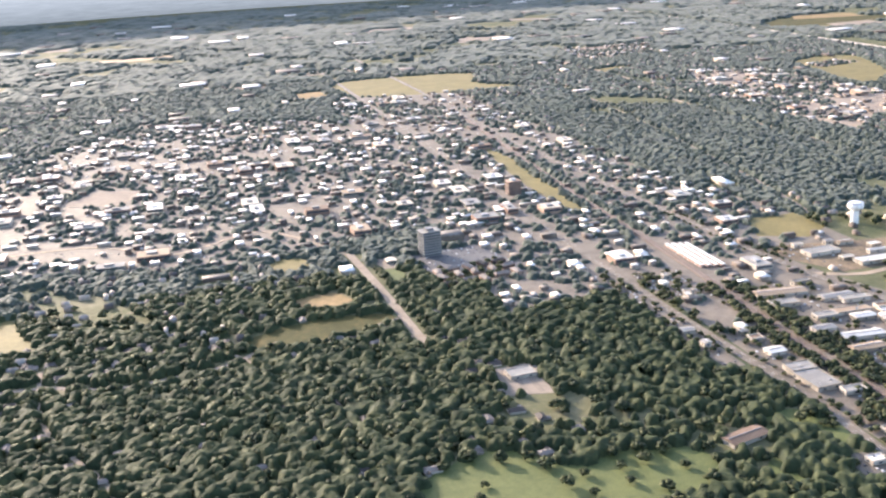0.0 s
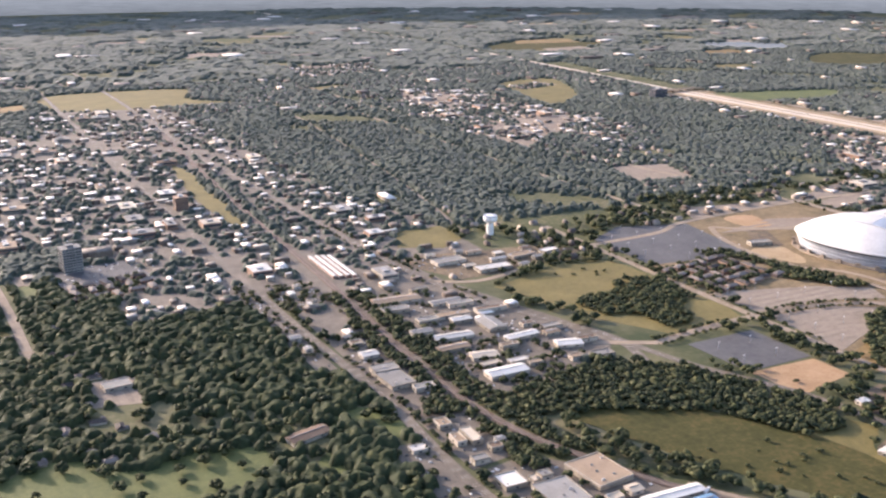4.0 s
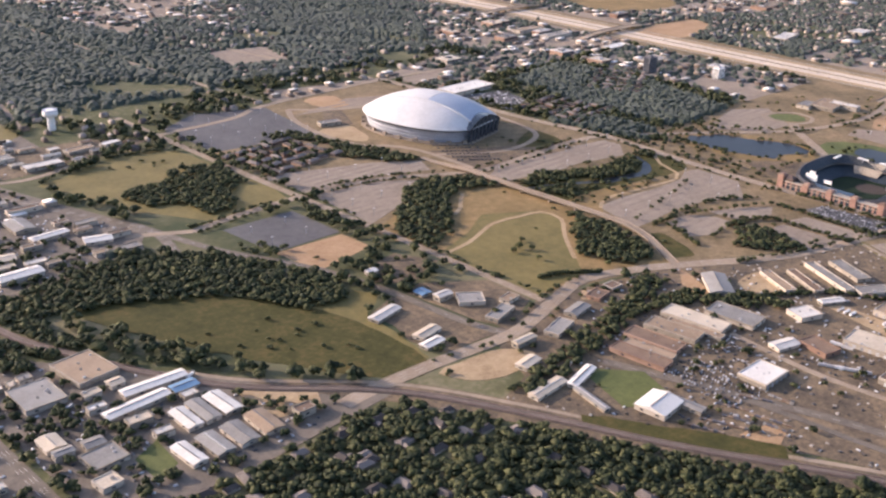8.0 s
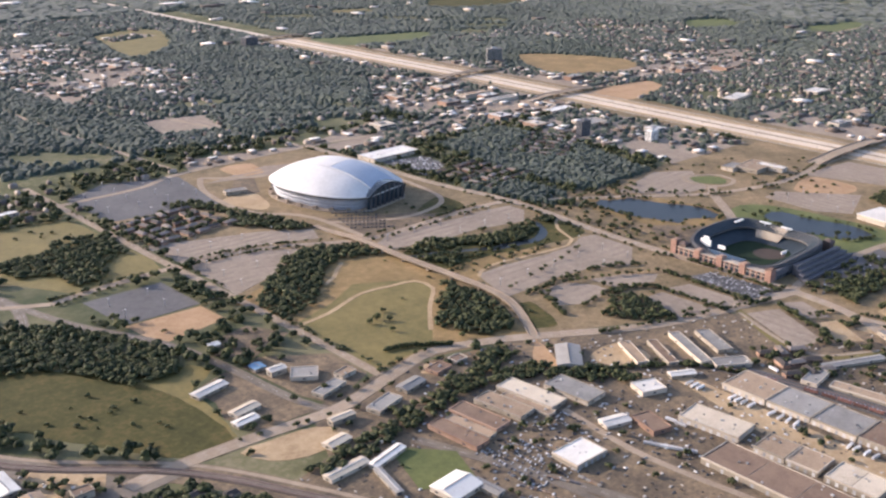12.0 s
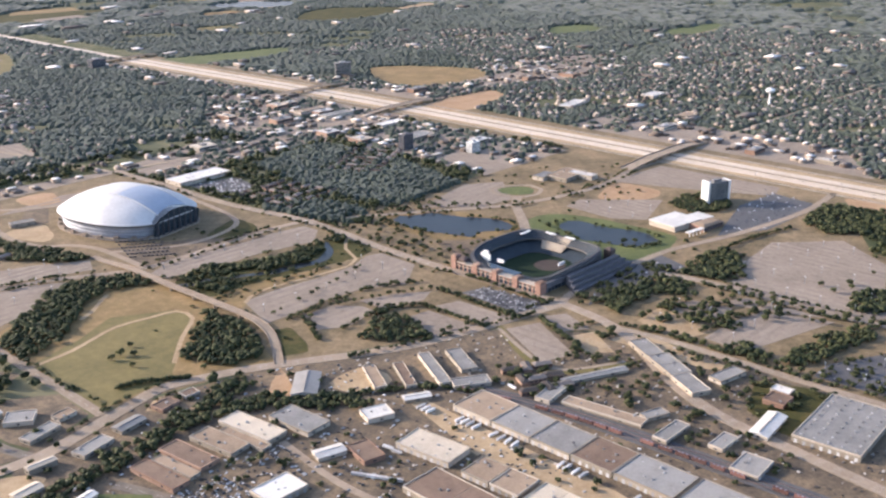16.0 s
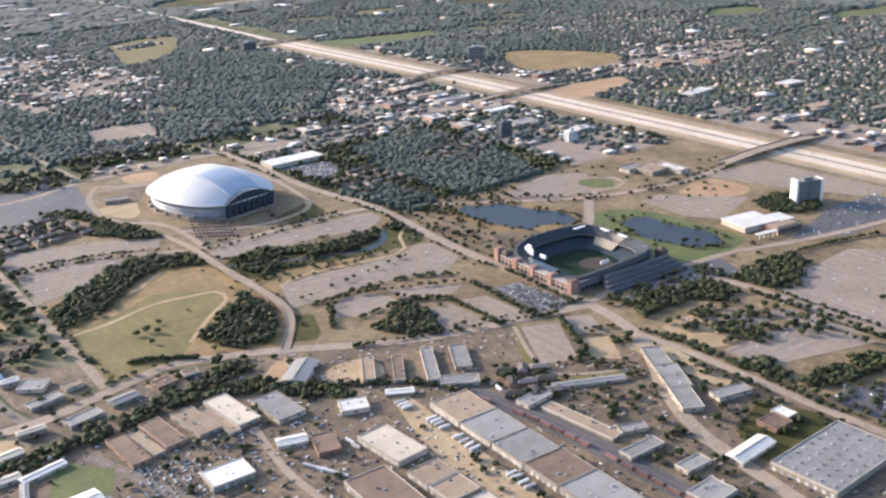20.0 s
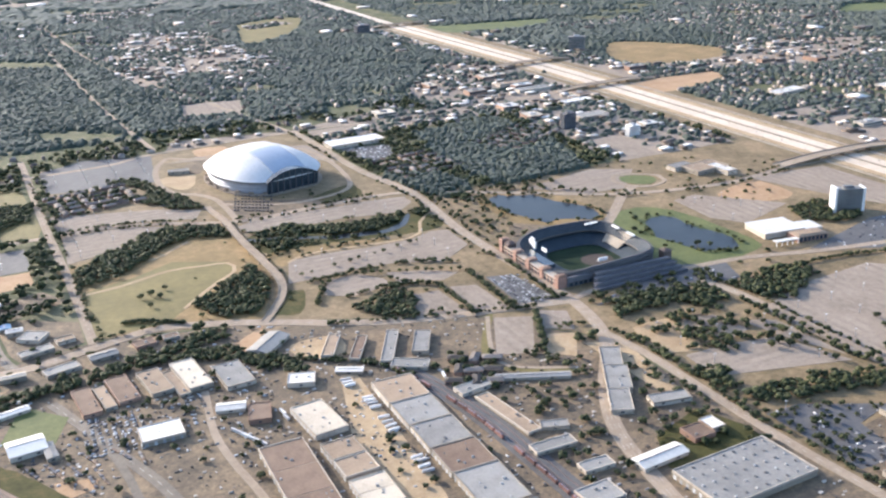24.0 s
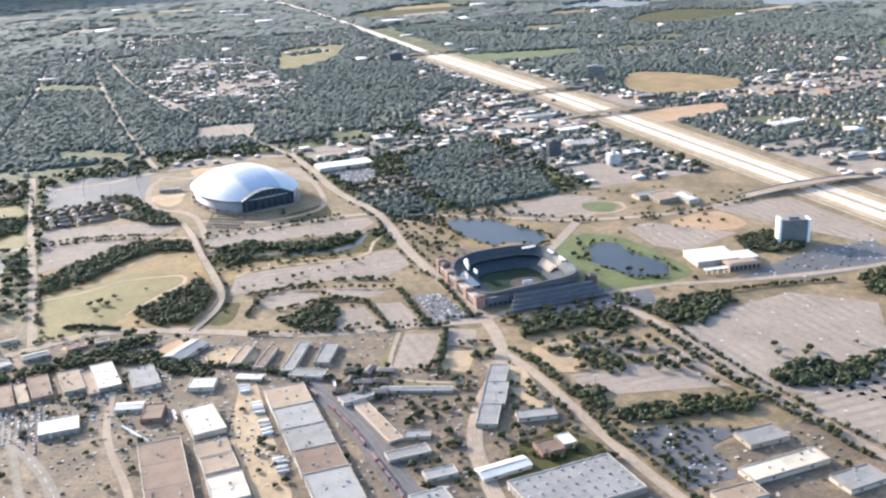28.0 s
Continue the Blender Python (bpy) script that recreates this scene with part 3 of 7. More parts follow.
# yards of the industrial quarter and the street of shops
YARDS = [
    [(722, 190), (800, 204), (846, 176), (884, 140), (900, 136), (886, -110), (760, -110), (750, 90)],
    [(884, 138), (916, 122), (934, 50), (938, -120), (880, -120)],
    [(946, 96), (976, 112), (976, 84), (1008, 66), (1000, 30), (988, -10), (976, -110), (946, -110)],
    [(1010, 60), (1046, 92), (1056, 60), (1056, -12), (1004, -12)],
    [(980, -64), (990, -40), (1056, -62), (1080, -120), (980, -130)],
    [(1080, -104), (1120, -68), (1180, -60), (1196, -120), (1180, -150), (1080, -140)],
    [(432, 392), (466, 398), (540, 312), (585, 238), (545, 232), (470, 224), (436, 240)],
    [(380, 345), (424, 345), (424, 232), (380, 232)],
    [(644, 190), (690, 205), (700, 185), (752, 95), (740, 70), (690, 120), (640, 168)],
    [(692, 116), (745, 95), (768, 40), (784, -70), (740, 10)],
    [(652, 312), (680, 322), (688, 296), (694, 262), (694, 244), (655, 246), (648, 270), (654, 290)],
    [(690, 320), (706, 326), (745, 300), (745, 262), (715, 248), (704, 246), (697, 264)],
    [(690, 365), (726, 374), (742, 345), (704, 328), (684, 347)],
    [(724, 232), (748, 240), (800, 246), (830, 226), (776, 214), (735, 206)],
    [(866, 205), (920, 180), (906, 140), (870, 150), (840, 182)],
    [(930, 190), (1000, 168), (978, 116), (940, 118), (912, 132)],
    [(480, 680), (548, 690), (545, 560), (560, 480), (484, 478)],
    [(560, 620), (620, 530), (600, 500), (560, 500), (552, 560)],
    [(560, 770), (700, 745), (725, 715), (640, 690), (580, 690), (556, 740)],
    [(428, 612), (458, 612), (458, 500), (430, 500)],
    [(428, 498), (464, 498), (466, 402), (430, 396)],
    [(422, 745), (466, 745), (466, 680), (420, 680)],
    [(392, 760), (410, 760), (414, 560), (400, 560)],
    [(398, 440), (418, 440), (420, 350), (400, 350)],
    [(880, 650), (912, 700), (930, 690), (906, 640)],
]
for poly in YARDS:
    area("yard_paving", poly, 0.11, "street" if sum(p[0] for p in poly) / len(poly) < 620 else "yard", INDUSTRY, "stained pale paving of a work yard", "paving")
area("school_field", [(685, 142), (699, 185), (724, 157), (711, 122)], 0.24, "green", OPEN, "square green playing field inside a fence", "lawn")
area("yard_lawn", [(1012, -25), (1050, -10), (1062, -38), (1062, -58), (1000, -62), (1000, -52)], 0.24, "marsh", OPEN, "dull green lawn round an office", "lawn")
area("warehouse_lawn", [(470, 268), (486, 276), (484, 252), (470, 245)], 0.24, "green", OPEN, "small green lawn between warehouses", "lawn")
area("dirt_yard", [(636, 232), (662, 233), (684, 228), (694, 214), (688, 206), (662, 206), (644, 214)], 0.13, "dirt", INDUSTRY, "bare sandy plot beside the railway", "field", True)
area("dirt_yard", [(886, 138), (894, 138), (888, -20), (872, -100), (866, 60)], 0.13, "dirt", INDUSTRY, "orange dusty truck yard", "field")
area("grass_bank", [(662, 152), (679, 128), (696, 101), (717, 66), (709, 58), (693, 80), (672, 116), (654, 145)], 0.16, "marsh", OPEN, "rough olive grass bank between railway and yards", "grass", True)
area("sand_heap_ground", [(709, 86), (731, 80), (729, 71), (717, 69), (710, 77)], 0.27, "orange", INDUSTRY, "yellow sand spread on a yard", "sand", True)
area("dirt_yard", [(541, 299), (574, 263), (566, 247), (538, 254)], 0.24, "dirt", INDUSTRY, "reddish bare lot with parked machines", "field")
area("dirt_yard", [(770, 240), (780, 248), (792, 243), (778, 229)], 0.24, "dirt", INDUSTRY, "reddish bare forecourt", "field")
area("dirt_yard", [(1040, 94), (1064, 84), (1056, 8), (1044, 20)], 0.13, "dirt", INDUSTRY, "bare tan soil plot", "field")
tagged(part("kerb_lawn", strip(Soup(), curved([(1008, 166), (978, 114), (978, 86), (1020, 62)], 6.0), 2.4, -2.4, -0.2, 0.18), "lawn"), "yellow-green grass strip along a loop road", "lawn", kind="structure")
area("dirt_yard", [(1080, 94), (1118, 96), (1104, 72), (1082, 62)], 0.16, "dirt", PAVED, "bare tan soil corner of a parking lot", "field", True)
area("dirt_yard", [(865, 642), (898, 640), (893, 606), (878, 590), (863, 620)], 0.16, "dirt", PAVED, "pale sandy plaza beside the stadium", "field", True)
area("dry_grass_plot", [(920, 742), (956, 738), (945, 696), (921, 706)], 0.16, "orange", OPEN, "yellow dry grass plot behind the stadium", "field", True)
area("lawn", [(984, 494), (1030, 514), (1026, 474), (988, 478)], 0.165, "marsh", OPEN, "green grass wedge in the shade of the stadium", "lawn", True)
area("dirt_yard", [(868, 186), (900, 186), (898, 160), (872, 158)], 0.15, "dirt", INDUSTRY, "tan gravel yard behind a building", "field", True)
PONDS = [
    [(1128, 401), (1140, 404), (1152, 394), (1168, 388), (1176, 362), (1192, 330), (1188, 304), (1176, 300), (1156, 315), (1140, 312), (1128, 344), (1122, 370)],
    [(1211, 268), (1224, 275), (1240, 270), (1240, 240), (1250, 212), (1246, 190), (1237, 179), (1222, 186), (1211, 187), (1206, 210), (1198, 233), (1206, 250)],
]
area("pond", PONDS[0], 0.12, "water", BUILT, "dark still pond", "pond", True)
area("pond", PONDS[1], 0.12, "water", BUILT, "dark still pond beside the ballpark", "pond", True)
area("creek_bank", [(898, 412), (945, 420), (1000, 400), (1048, 400), (1066, 374), (1045, 348), (960, 360), (904, 364)], 0.05, "marsh", OPEN, "rough green creek bank", "field", True)
area("lawn", [(893, 280), (906, 275), (896, 241), (884, 233), (874, 240), (888, 262)], 0.07, "marsh", OPEN, "green grass corner below the bridge", "lawn", True)
area("creek_bank", [(905, 330), (930, 344), (990, 344), (1015, 340), (960, 362), (900, 362)], 0.045, "grass", OPEN, "dry grass slope above the creek", "field", True)
area("creek", [(896, 408), (930, 395), (950, 386), (968, 377), (986, 375), (1006, 369), (1026, 378), (1044, 400), (1046, 396), (1030, 372), (1008, 361), (985, 366), (967, 369), (948, 380), (928, 389), (896, 401)], 0.1, "water", BUILT, "narrow dark creek among trees", "creek", True)

SCRUB = [(752, 262), (752, 745), (1046, 757), (1052, 560), (1100, 446), (1240, 436), (1310, 446), (1464, 440), (1464, 120), (1330, 30), (1300, -120), (1080, -150), (1060, 90), (1000, 165), (870, 232)]
kept = cover.copy()
area("scrubland", SCRUB, 0.012, "scrubland", OPEN, "dry tan scrubland and verges between lots", "field")
cover[kept != FREE] = kept[kept != FREE]
kept = cover.copy()
area("work_ground", [(648, 150), (690, 246), (750, 258), (870, 230), (1000, 163), (1058, 90), (1078, -150), (790, -150), (730, 40)], 0.008, "yard", INDUSTRY, "dry tan ground between workshops and yards", "ground")
cover[kept != FREE] = kept[kept != FREE]

# far lakes and pale commercial plots between the woods
for poly in LAKES:
    area("lake", poly, 0.2, "lake", BUILT, "far lake shining under the low sun", "lake", True)


def far_plots():
    """Pale lots, cleared ground and school fields scattered through the far suburbs."""
    rng = random.Random(77)
    for k in range(46):
        x, y = rng.uniform(-700, 3000), rng.uniform(1650, 3300)
        if abs(x - 1470) < 90 or not (x > -330 - 0.2 * y) or x > 1000 + 1.0 * y:
            continue
        w, d, a = rng.uniform(18, 70) * (0.6 + y / 2600), rng.uniform(14, 34) * (0.6 + y / 2600), rng.uniform(-0.3, 0.3)
        c, s = math.cos(a), math.sin(a)
        poly = [(x + c * u * w - s * v * d, y + s * u * w + c * v * d) for u, v in ((-1, -1), (1, -0.8), (0.9, 1), (-0.7, 1))]
        stuff, words, kind = rng.choice((("concrete", "far pale car park among trees", "parking lot"), ("grass", "far dry field among trees", "field"), ("lawn", "far green field among trees", "field"), ("concrete", "far pale paved plot", "parking lot"), ("dirt", "far bare building plot", "field")))
        area("far_plot", poly, 0.1, stuff, TOWN if stuff in ("concrete", "dirt") else OPEN, words, kind)


far_plots()

# ---- roads and rails ----
road("road", [(575, 241), (597, 243), (650, 241), (700, 237), (730, 243), (762, 252), (795, 259), (834, 246), (864, 231), (942, 188), (1036, 164), (1066, 158)], 13, label="pale four-lane road past the stadiums", lanes=4)
road("road", [(736, 800), (738, 735), (741, 561), (747, 398), (750, 255)], 9, label="pale straight road between lots")
road("road", [(640, 498), (681, 504), (743, 507), (819, 500), (898, 462), (960, 462), (1038, 465), (1083, 457)], 10, label="curving road lined with small trees")
road("road", [(1046, 760), (1051, 670), (1056, 558), (1072, 454), (1066, 340), (1067, 254), (1070, 160), (1057, 95), (1018, 34), (996, -13), (985, -80), (975, -160)], 12, label="pale avenue past the ballpark", lanes=4)
road("road", [(1060, 100), (1066, 60), (1068, 0), (1070, -60), (1078, -140)], 9, label="tan road between parking lots")
road("road", [(1172, 140), (1180, 100), (1182, 7), (1196, -110), (1204, -200)], 10, label="tree-lined road between big lots")
road("road", [(1070, 158), (1100, 165), (1170, 165), (1230, 160), (1300, 140), (1400, 125), (1480, 130)], 9, label="road behind the ballpark")
road("causeway", [(1173, 274), (1205, 306), (1240, 344), (1262, 360)], 12, label="pale causeway between two ponds")
road("road", [(1100, 440), (1160, 400), (1244, 345), (1341, 322), (1425, 332), (1500, 333)], 10, label="road to the highway")
road("road", [(1268, 400), (1286, 394), (1304, 378), (1300, 360), (1280, 352), (1262, 362), (1256, 384), (1268, 400)], 6, label="roundabout drive", line=False)
road("road", [(886, 722), (867, 682), (860, 622), (869, 580), (886, 566), (899, 540), (902, 500), (902, 462)], 8, label="pale drive curving round the stadium plaza", line=False)
road("road", [(902, 520), (935, 496), (975, 486), (1020, 500), (1036, 540), (1040, 620), (1030, 680)], 7, label="pale service road round the stadium", line=False)
road("road", [(886, 722), (930, 690), (985, 682), (1030, 680)], 7, label="pale service road behind the stadium", line=False)
area("roundabout_lawn", [(1270, 394), (1284, 390), (1297, 377), (1294, 364), (1281, 358), (1268, 366), (1263, 382)], 0.16, "green", BUILT, "oval green lawn inside a roundabout", "lawn", True)
road("road", [(610, 470), (616, 528), (571, 627), (549, 724), (535, 900), (512, 1250), (506, 1396), (500, 1800), (480, 2400)], 10, "street", label="straight grey arterial street", lanes=4)
road("road", [(616, 528), (635, 459), (670, 384), (684, 324), (687, 295), (692, 260), (700, 237)], 9, "street", label="grey street beside the meadow")
road("road", [(598, 520), (640, 498)], 9, label="short link road", line=False)
road("road", [(430, 150), (426, 310), (422, 409), (424, 500), (416, 637), (412, 737), (404, 1000), (395, 1500), (380, 2200)], 10, "street", label="grey main street with shops", lanes=4)
road("lane", [(731, 143), (737, 121), (742, 99), (746, 72), (748, 48), (751, 29), (752, 10)], 6, "street", label="grey service lane between yards", line=False)
road("road", [(640, 690), (590, 680), (549, 700)], 8, label="side street")
road("road", [(732, 724), (823, 729), (880, 750), (1046, 760), (1200, 755), (1470, 770)], 9, label="pale road behind the stadium")
road("road", [(215, 894), (223, 786), (228, 681), (232, 670)], 7, "concrete", label="pale concrete lane in woods", line=False, verge=8)
road("road", [(232, 684), (215, 690), (180, 684)], 5, label="pale lane in woods", line=False)
road("lane", [(-120, 690), (-33, 691), (17, 672), (64, 677), (95, 685), (130, 712)], 4.5, "concrete", verge=6, label="pale lane through woods", line=False)
road("lane", [(-32, 720), (-30, 690), (-21, 628), (0, 580), (20, 540), (26, 480)], 4, label="pale lane at the edge of the woods", line=False)
road("lane", [(95, 705), (108, 680), (112, 655)], 4, label="short pale lane", line=False)
road("lane", [(-200, 1000), (-24, 1017), (60, 960), (148, 1000), (214, 894)], 6, label="pale street at the edge of town", line=False)
road("road", [(880, 765), (860, 1000), (845, 1300), (830, 1700)], 8, label="straight suburban street", line=False)
road("road", [(1040, 770), (980, 1050), (900, 1400), (860, 1900), (820, 2600)], 9, label="diagonal suburban avenue", line=False)
road("road", [(1530, 340), (1700, 335), (2000, 330), (2600, 320)], 9, label="avenue beyond the highway", line=False)
road("road", [(1530, 770), (1800, 800), (2200, 830), (2700, 850)], 9, label="avenue beyond the highway", line=False)
road("road", [(650, 820), (680, 1000), (720, 1400), (740, 1800)], 7, label="suburban street", line=False)
road("lane", [(716, 180), (745, 101), (765, 40), (780, -60)], 9, "street", label="grey industrial street")
road("lane", [(803, 150), (801, 134), (797, 97), (799, 63), (806, 0), (800, -110)], 6, label="curving industrial lane", line=False)
road("lane", [(606, 236), (560, 232), (500, 228), (436, 232)], 8, "street", label="street beside the railway", line=False)
road("lane", [(1004, 162), (982, 112), (982, 88), (1018, 66)], 4, label="pale kerbed loop road", line=False)
road("footpath", [(752, 350), (782, 354), (821, 368), (848, 365), (868, 361), (869, 341), (845, 317), (818, 285)], 3.4, "dirt", 0.17, "worn sandy footpath round the field", line=False, verge=0)
road("footpath", [(812, 400), (826, 408), (838, 420), (850, 430)], 3.4, "dirt", 0.17, "sandy path beside the wood", line=False, verge=0)
road("footpath", [(912, 336), (922, 343), (940, 347), (977, 342), (1019, 338), (1033, 346), (1044, 372), (1064, 393)], 3.0, "dirt", 0.19, "curving sandy path along the lot", line=False, verge=0)

RAIL = [(500, 1500), (484, 1150), (478, 966), (474, 744), (466, 551), (473, 442), (497, 374), (538, 299), (602, 236), (640, 174), (676, 102), (726, 18), (780, -80), (840, -200)]
RAIL_LINE = curved(RAIL, 10.0)
RAIL_BANDS = []
for d in (-9, 9):
    band = np.array(offset_line(RAIL_LINE, d))
    RAIL_BANDS.append([tuple(p) for p in band if 380 < p[1] < 1200])
mark_line(RAIL_LINE, 9, ROAD)
BANK = [p for p in RAIL_LINE if p[1] < 330]
mark_line(BANK, 20, ROAD)
tagged(part("railway_bank", strip(Soup(), BANK, 10, -10, -0.3, 0.13), "yard"), "broad bare brown strip along the railway", "ground", kind="structure")
tagged(part("service_track", strip(Soup(), BANK, 9.4, 6.2, -0.3, 0.2), "road"), "pale dirt track beside the railway", "road", kind="structure")
bed = tagged(part("railway", strip(strip(Soup(), RAIL_LINE, 3.3, -3.3, -0.3, 0.35), RAIL_LINE, 2.7, -2.7, 0.35, 0.75), "ballast"), "brown ballasted railway bed with two tracks", "railway", kind="structure")
for d in (-2.1, -1.35, 1.35, 2.1):
    part("rail", strip(Soup(), RAIL_LINE, d + 0.1, d - 0.1, 0.75, 0.9), "rail", bed)
SIDING = curved([(916, 136), (936, 60), (944, -20), (950, -130)], 10.0)
mark_line(SIDING, 18, ROAD)
bed = tagged(part("railway_siding", strip(Soup(), SIDING, 7.5, -7.5, -0.3, 0.3), "asphalt"), "dark ballasted siding between warehouses", "railway", kind="structure")
for d in (-4.4, -3.7, -0.4, 0.3, 3.6, 4.3):
    part("rail", strip(Soup(), SIDING, d + 0.08, d - 0.08, 0.3, 0.45), "rail", bed)

# the highway: two carriageways, median, frontage roads, slowly bending; a narrower road goes on beyond the last bridge
HIGHWAY = [(1506, -480), (1505, 200), (1503, 560), (1502, 900), (1492, 1180), (1480, 1500)]
HIGHWAY_LINE = curved(HIGHWAY, 30.0)


def hx(y):
    return float(np.interp(y, [p[1] for p in HIGHWAY], [p[0] for p in HIGHWAY]))


for name, d, w, stuff in (("highway_carriageway", -9.5, 15, "highway"), ("highway_carriageway", 9.5, 15, "highway"), ("frontage_road", -32, 8, "road"), ("frontage_road", 30, 8, "road")):
    road(name, offset_line(HIGHWAY_LINE, d), w, stuff, 0.3 if stuff == "highway" else 0.22, "pale concrete highway carriageway" if stuff == "highway" else "frontage road beside the highway", smooth_it=False, lanes=4, verge=8)
road("highway_carriageway", [(1480, 1495), (1478, 1700), (1474, 2100), (1460, 2550), (1420, 3300), (1380, 3900)], 20, "highway", 0.3, "pale highway running on to the horizon", lanes=4, verge=10)
for name, d0, d1, top, stuff, words, kind in (("highway_median", -1.4, 1.4, 0.9, "concrete", "concrete median barrier", "barrier"), ("highway_verge", -27.5, -17.4, 0.08, "dirt", "bare tan verge of the highway", "verge"), ("highway_verge", 17.4, 25.5, 0.08, "dirt", "bare tan verge of the highway", "verge"), ("highway_verge", -54, -36.5, 0.05, "scrubland", "dry tan strip along the frontage road", "verge"), ("highway_verge", 34.5, 50, 0.05, "scrubland", "dry tan strip along the frontage road", "verge")):
    mark_line(offset_line(HIGHWAY_LINE, (d0 + d1) / 2), abs(d1 - d0), ROAD)
    tagged(part(name, strip(Soup(), HIGHWAY_LINE, d1, d0, -0.3, top), stuff), words, kind, kind="structure")


def overpass(y, width):
    """A bridge over the highway with deck, parapets, piers and ramps."""
    HX = hx(y)
    top = thing("overpass", "grey concrete road bridge over the highway", "bridge", group="highway bridges", kind="structure")
    line = [(HX + x, y + 0.02 * x) for x in range(-84, 85, 7)]
    lift = [3.4 * max(0.0, min(1.0, (84 - abs(p[0] - HX)) / 50)) for p in line]
    part("deck", strip(Soup(), line, width / 2, -width / 2, -0.1, 0.7, lift), "road", top)
    for side in (1, -1):
        part("parapet", strip(Soup(), line, side * width / 2 + 0.3, side * width / 2 - 0.3, 0.7, 1.5, lift), "concrete", top)
    for x in (-19, 0, 19):
        part("pier", Soup().box(HX + x - 0.7, y - width / 2 + 1, -0.2, HX + x + 0.7, y + width / 2 - 1, 3.3), "concrete", top)
    for side in (1, -1):
        s = Soup()
        s.add([(HX + side * 34, y - width / 2, -0.2), (HX + side * 34, y + width / 2, -0.2), (HX + side * 84, y + width / 2, -0.2), (HX + side * 84, y - width / 2, -0.2), (HX + side * 34, y - width / 2, 3.2), (HX + side * 34, y + width / 2, 3.2)],
              [(0, 1, 2, 3), (0, 4, 5, 1), (4, 3, 2, 5), (0, 3, 4), (1, 5, 2)])
        part("ramp", s, "scrubland", top)


for y, width in ((340, 15), (772, 13), (975, 12), (1487, 14)):
    overpass(y, width)


def creek_bridge():
    """The long concrete bridge from the stadium to the avenue."""
    top = thing("road_bridge", "long pale concrete road bridge on piers over a creek", "bridge", kind="structure")
    pts = curved([(886, 520), (889, 470), (890, 400), (893, 345), (894, 298), (889, 274), (877, 252), (864, 232)], 8.0)
    mark_line(pts, 9, ROAD)
    lift = [3.2 * max(0.0, min(1.0, (y - 262) / 40, (500 - y) / 40)) for _, y in pts]
    part("deck", strip(Soup(), pts, 3.1, -3.1, -0.4, 0.3, lift), "road", top)
    for side in (1, -1):
        part("parapet", strip(Soup(), pts, side * 3.1 + 0.2, side * 3.1 - 0.2, 0.3, 0.9, lift), "concrete", top)
    for k in range(2, len(pts) - 2, 3):
        x, y = pts[k]
        if lift[k] > 1.5:
            part("pier", Soup().box(x - 2.8, y - 0.6, -0.2, x + 4, y + 0.6, lift[k]), "concrete", top)


creek_bridge()


# ---- buildings ----
def rect(x, y, w, d, yaw):
    c, s = math.cos(radians(yaw)), math.sin(radians(yaw))
    return [(x + c * a - s * b, y + s * a + c * b) for a, b in ((-w / 2, -d / 2), (w / 2, -d / 2), (w / 2, d / 2), (-w / 2, d / 2))]


WORDS = {"white": "white metal", "cream": "cream-coloured", "grey": "grey gravel", "tan": "tan gravel", "brown": "brown gravel", "blue": "blue metal"}
UNIT = {}


def shared(name, build):
    """One mesh shared by alike pieces."""
    if name not in UNIT:
        UNIT[name] = build().mesh(name)
    return UNIT[name]


def roof_unit_mesh():
    s = Soup().box(-0.9, -0.7, 0, 0.9, 0.7, 0.9, 0.08)
    return s.lathe([(0.45, 0.9), (0.45, 1.05), (0.3, 1.05)], 0, 0, 8)


def dock_door_mesh():
    return Soup().box(-0.8, -0.1, 0, 0.8, 0.1, 1.5).box(-0.95, -0.4, 1.5, 0.95, 0.12, 1.65).box(-0.95, -0.3, -0.6, 0.95, 0.1, 0.0)


def pane_mesh():
    return Soup().box(-1.0, -0.08, 0, 1.0, 0.08, 0.8).box(-1.1, -0.14, -0.1, 1.1, 0.1, 0.0)


